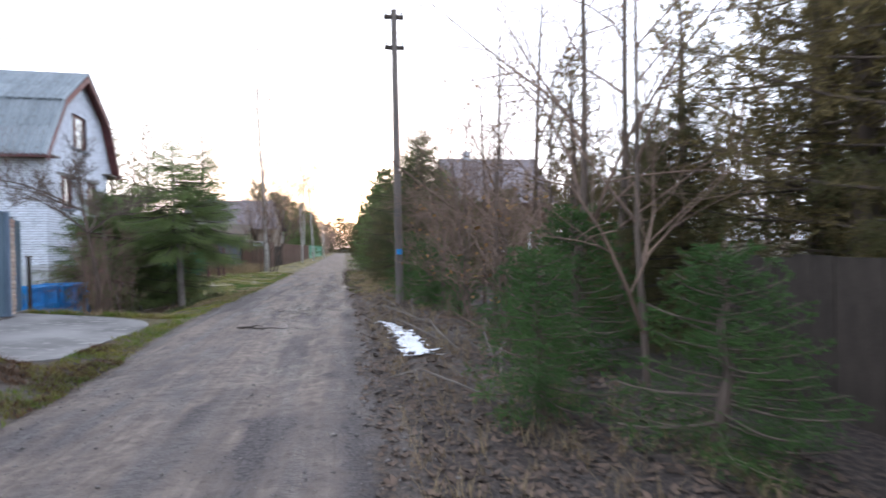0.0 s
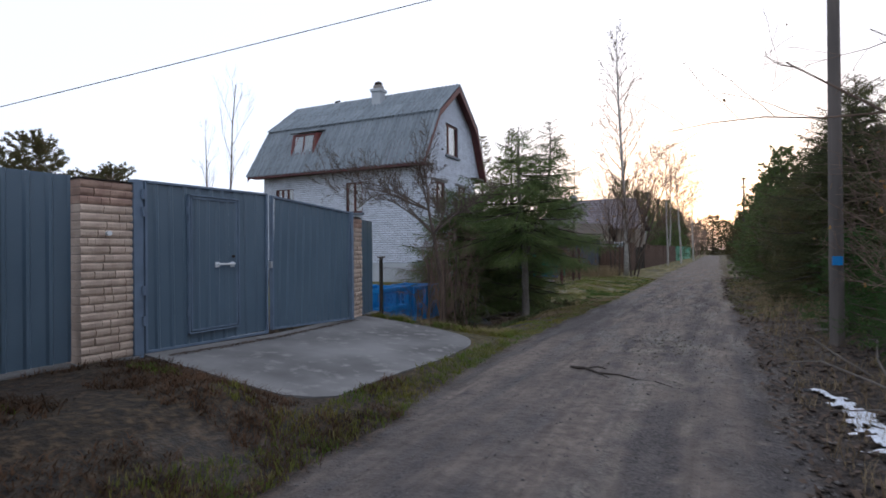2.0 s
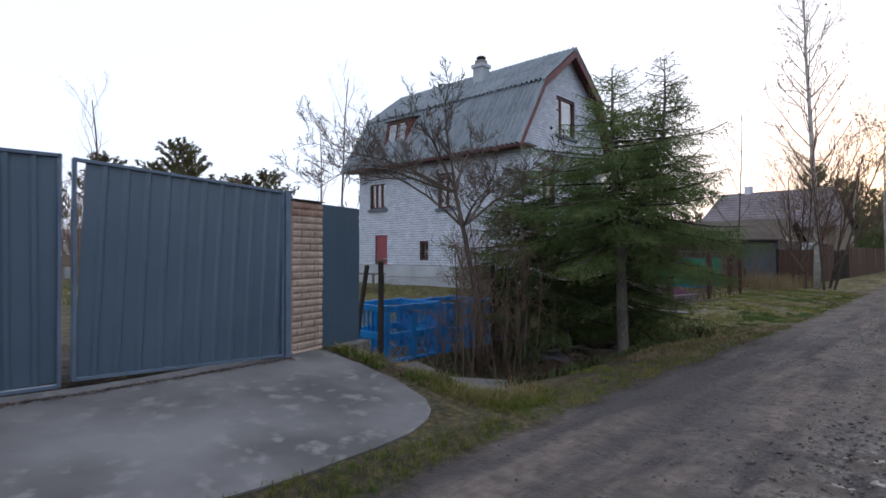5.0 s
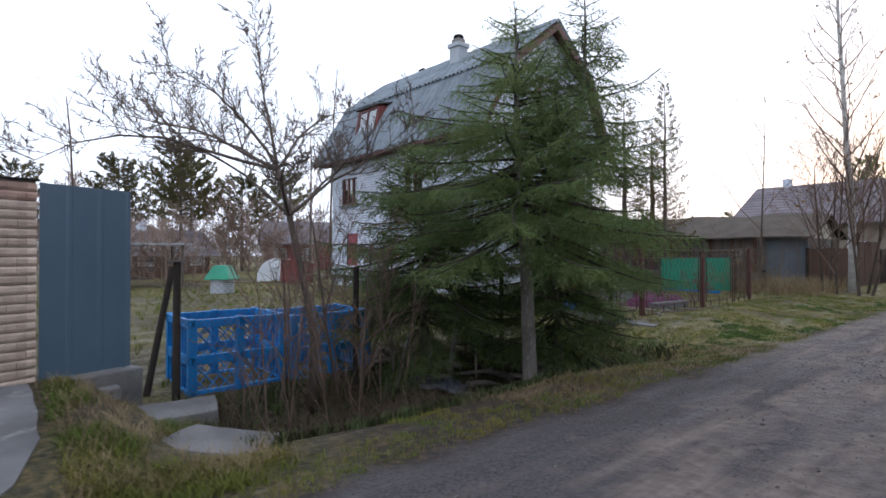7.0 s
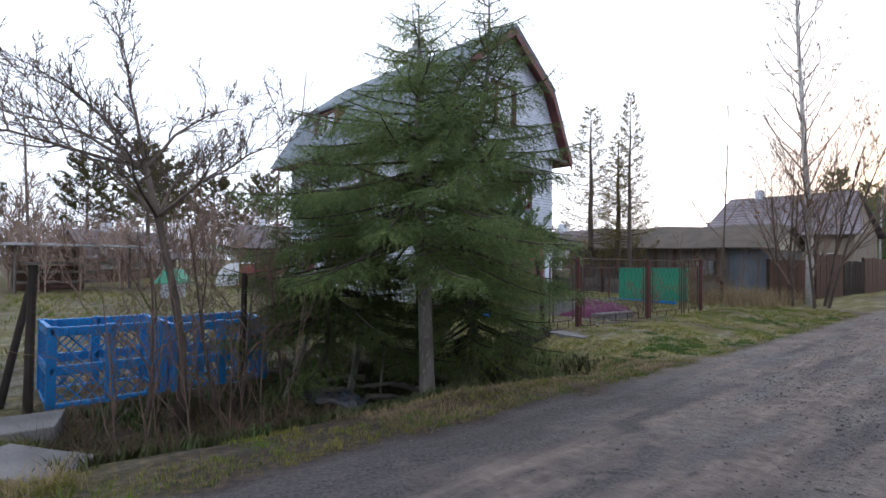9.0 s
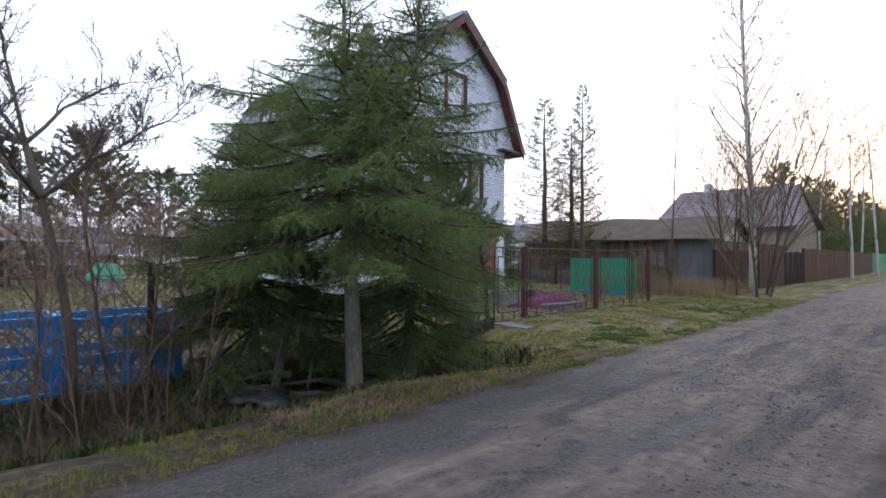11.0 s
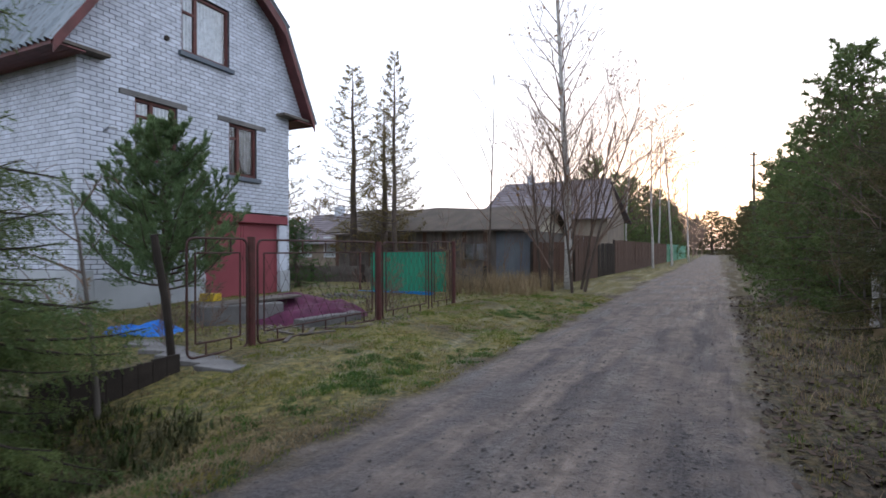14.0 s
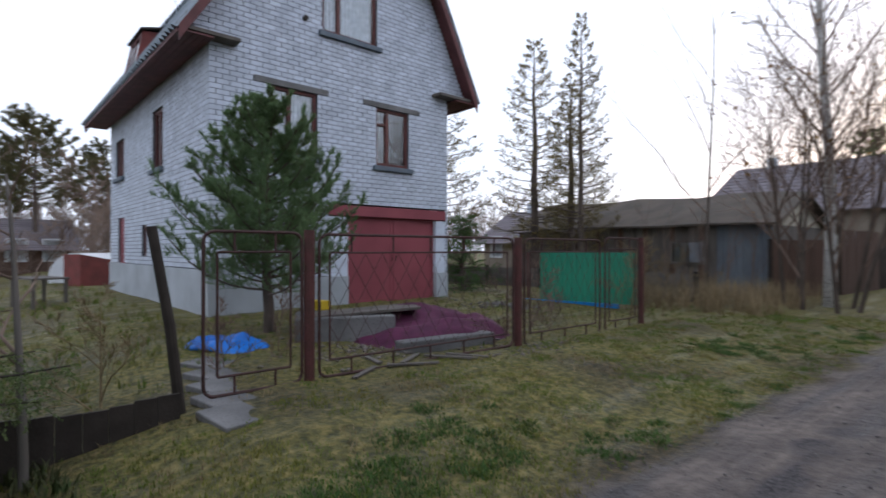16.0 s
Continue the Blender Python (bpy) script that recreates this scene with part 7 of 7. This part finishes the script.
puddle(-1.15, 12.9, 0.55, 1.1, -0.034, 1)
puddle(-0.85, 6.4, 0.3, 0.28, -0.02, 5)
g = Geo()
g.tube([(-2.05, 10.25, 0.035), (-1.86, 10.22, 0.05), (-1.66, 10.08, 0.035), (-1.4, 10.06, 0.04), (-1.18, 9.94, 0.03), (-0.95, 9.9, 0.035), (-0.78, 9.76, 0.025)], [0.024, 0.018, 0.013, 0.009, 0.008, 0.005, 0.003], 7)
g.tube([(-1.86, 10.22, 0.045), (-1.72, 10.32, 0.06), (-1.6, 10.35, 0.035)], [0.014, 0.01, 0.004], 5)
g.tube([(-1.66, 10.08, 0.03), (-1.6, 9.96, 0.05), (-1.5, 9.9, 0.03)], [0.012, 0.008, 0.003], 5)
single("fallen_branch", g, M_DARKWOOD, "dark broken branch lying across the lane", "branch")
rng = random.Random(2)
for k in range(16):
    x, y = -6.4 + rng.uniform(-0.7, 0.6), 17.3 + rng.uniform(-1.3, 1.3)
    g = Geo()
    ln = rng.uniform(0.5, 1.2)
    g.tube([(0, -ln / 2, 0), (0, 0, 0.04), (0, ln / 2, 0)], [0.05, 0.045, 0.03], 6) if k % 2 else g.box(-0.07, 0.07, -ln / 2, ln / 2, 0, 0.03)
    single("scrap_wood", g, M_GREYWOOD, "grey scrap wood heaped under the spruce", "wood", "scrap wood under the spruce", m=pose(x, y, height(x, y) + 0.03 + 0.03 * k / 3, rng.uniform(-25, 25), 0, rng.uniform(0, 180)))
for p0, p1, w in (((-6.25, 16.86, -0.42), (-6.4, 17.2, 0.62), 0.075), ((-6.2, 15.85, -0.3), (-6.5, 16.35, 0.5), 0.05), ((-6.1, 17.3, -0.4), (-6.6, 17.75, 0.35), 0.06)):
    p0, p1 = Vector(p0), Vector(p1)
    g = Geo()
    g.box(-w, w, -0.014, 0.014, 0, (p1 - p0).length)
    m = (p1 - p0).to_track_quat("Z", "X").to_matrix().to_4x4()
    m.translation = p0
    single("leaning_board", g, M_PALEWOOD, "pale weathered board leaning under the spruce", "board", "boards under the spruce", bevel=0.004, m=m)
cloth("plastic_sheet", 0.9, 0.5, 0.16, M_PLASTICDARK, pose(-6.15, 16.55, height(-6.15, 16.55) + 0.05, 4, 8, 50), "dark crumpled plastic sheet on the scrap heap", "sheet", 4.0)
rng = random.Random(31)
for k in range(26):
    x, y = rng.uniform(-6.7, -5.7), rng.uniform(15.9, 18.6)
    ln = rng.uniform(0.5, 1.4)
    g = Geo()
    g.tube([(0, 0, 0), (ln * 0.35, rng.uniform(-0.1, 0.1), rng.uniform(0.0, 0.12)), (ln * 0.7, rng.uniform(-0.15, 0.15), rng.uniform(0, 0.14)), (ln, rng.uniform(-0.2, 0.2), rng.uniform(-0.02, 0.1))], [0.014, 0.011, 0.007, 0.003], 5)
    single("dead_stick", g, M_GREYWOOD if k % 3 else M_DARKBARK, "dead stick in the heap under the spruce", "branch", "sticks under the spruce", m=pose(x, y, height(x, y) + 0.015, 0, 0, rng.uniform(0, 360)))

g = Geo()
g.tube([(0, 0, -0.2), (0.03, 0, 0.5), (0.0, 0.05, 1.0), (-0.12, 0.1, 1.45)], [0.15, 0.12, 0.1, 0.05], 9)
g.tube([(0.02, 0, 0.85), (0.16, 0, 1.15), (0.26, 0.02, 1.4)], [0.07, 0.06, 0.04], 7)
single("broken_stump", g, M_BIRCH, "pale broken tree stump before the spruce row", "stump", m=pose(1.95, 28.8, 0.1))
g = Geo()
g.tube([(-0.45, 0, 0.12), (0.45, 0, 0.12)], [0.13, 0.12], 10)
single("cut_log", g, M_STRAW, "pale freshly cut log at the spruce row", "log", m=pose(2.1, 27.6, 0.1, 0, -12, 20))

# ---- garden buildings behind ----
def canopy():
    t = thing("garden_canopy", pose(-28, 16.5, -0.1), "open garden shelter with a pale flat roof", "shelter")
    for y in (-2.3, 0, 2.3):
        for x in (0, -2.0):
            g = Geo()
            g.tube([(x, y, -0.2), (x, y, 2.1)], 0.05, 6)
            part("post", g, M_GREYWOOD, t)
    g = Geo()
    g.box(-2.4, 0.4, -2.7, 2.7, 2.1, 2.2)
    part("roof", g, M_BARE, t, "pale sheet roof")
    g = Geo()
    g.box(-2.1, -2.05, -2.3, 0.4, 0, 1.2)
    part("back_wall", g, M_BROWNWOOD, t)
    for z in (0.45, 0.9, 1.3):
        g = Geo()
        g.box(-0.9, -0.8, -2.2, 1.2, z, z + 0.1)
        part("shelf", g, M_GREYWOOD, t)
    return t


canopy()


def well():
    t = thing("garden_well", pose(-22, 18.7, 0.0), "small well house with a green roof", "well")
    g = Geo()
    g.tube([(0, 0, 0), (0, 0, 0.55)], 0.45, 14)
    part("ring", g, M_PLINTH, t)
    g = Geo()
    g.tube([(0, 0, 0.55), (0, 0, 0.58), (0, 0, 1.1), (0, 0, 1.12)], [0.7, 0.7, 0.35, 0.02], 4)
    part("roof", g, M_GREEN, t, "green sheet roof")
    return t


well()


def table():
    t = thing("garden_table", pose(-17.8, 21.0, 0.05, 0, 0, 15), "weathered wooden garden table on the lawn", "table")
    for k in range(5):
        g = Geo()
        g.box(-0.8, 0.8, -0.4 + 0.16 * k, -0.4 + 0.16 * k + 0.15, 0.7, 0.74)
        part("top_board", g, M_GREYWOOD, t)
    for x in (-0.7, 0.7):
        for y in (-0.33, 0.33):
            g = Geo()
            g.box(x - 0.035, x + 0.035, y - 0.035, y + 0.035, -0.1, 0.7)
            part("leg", g, M_GREYWOOD, t)
    return t


table()
g = Geo()
g.prism([(-0.7, 0), (0.7, 0), (0.7, 1.5), (-0.7, 1.75)], "x", -0.8, 0.8)
single("red_shed", g, M_REDWALL, "small faded red garden shed", "shed", m=pose(-23.5, 22.6, 0, 0, 0, 20) @ Matrix.Diagonal((0.7, 0.7, 0.75, 1)))
g = Geo()
pts = [(-0.9, 0)] + [(-0.9 * math.cos(a), 0.35 + 1.0 * math.sin(a)) for a in np.linspace(0, math.pi, 12)] + [(0.9, 0)]
g.prism(pts, "y", -1.8, 1.8)
single("greenhouse", g, M_PLASTICWHITE, "small white hooped greenhouse", "greenhouse", m=pose(-27.0, 23.3, 0, 0, 0, 60))
tiled_house(pose(-46, 34, -0.2, 0, 0, 70), 7.0, 6.0, 2.8, 4.8, M_REDWALL, M_TILE, "red-brown cottage behind the gardens", 0.2)
tiled_house(pose(-41, 20.5, -0.2, 0, 0, 100), 5.0, 5.0, 1.8, 3.5, M_BROWNWOOD, M_TILE, "brown cottage with a steep roof", -0.2)
tiled_house(pose(-14.5, 3.2, 0.3, 0, 0, 90), 6.0, 5.6, 3.3, 5.6, M_BROWNWOOD, M_GREEN, "house with a green roof behind the fence", 0.2)
tiled_house(pose(10.5, 38.0, 0, 0, 0, 0), 7.5, 6.0, 4.5, 7.9, M_BROWNWOOD, M_TILE, "brown house behind the roadside trees", 0.6)
tiled_house(pose(-22.0, 46.0, 0, 0, 0, 0), 6.0, 5.0, 2.0, 3.9, M_DIMWALL, M_TILE, "small grey-roofed house beyond the yard", 0.2)
board_fence("board_fence", 3.7, 4.6, 3.0, -4.0, 1.3, M_DARKWOOD, "dark board fence behind the thicket", w=0.2, base=0.05)
board_fence("board_fence", -7.3, 33.5, -20.0, 33.8, 0.85, M_GREYWOOD, "low grey board fence behind the yard", w=0.2, base=0.0)
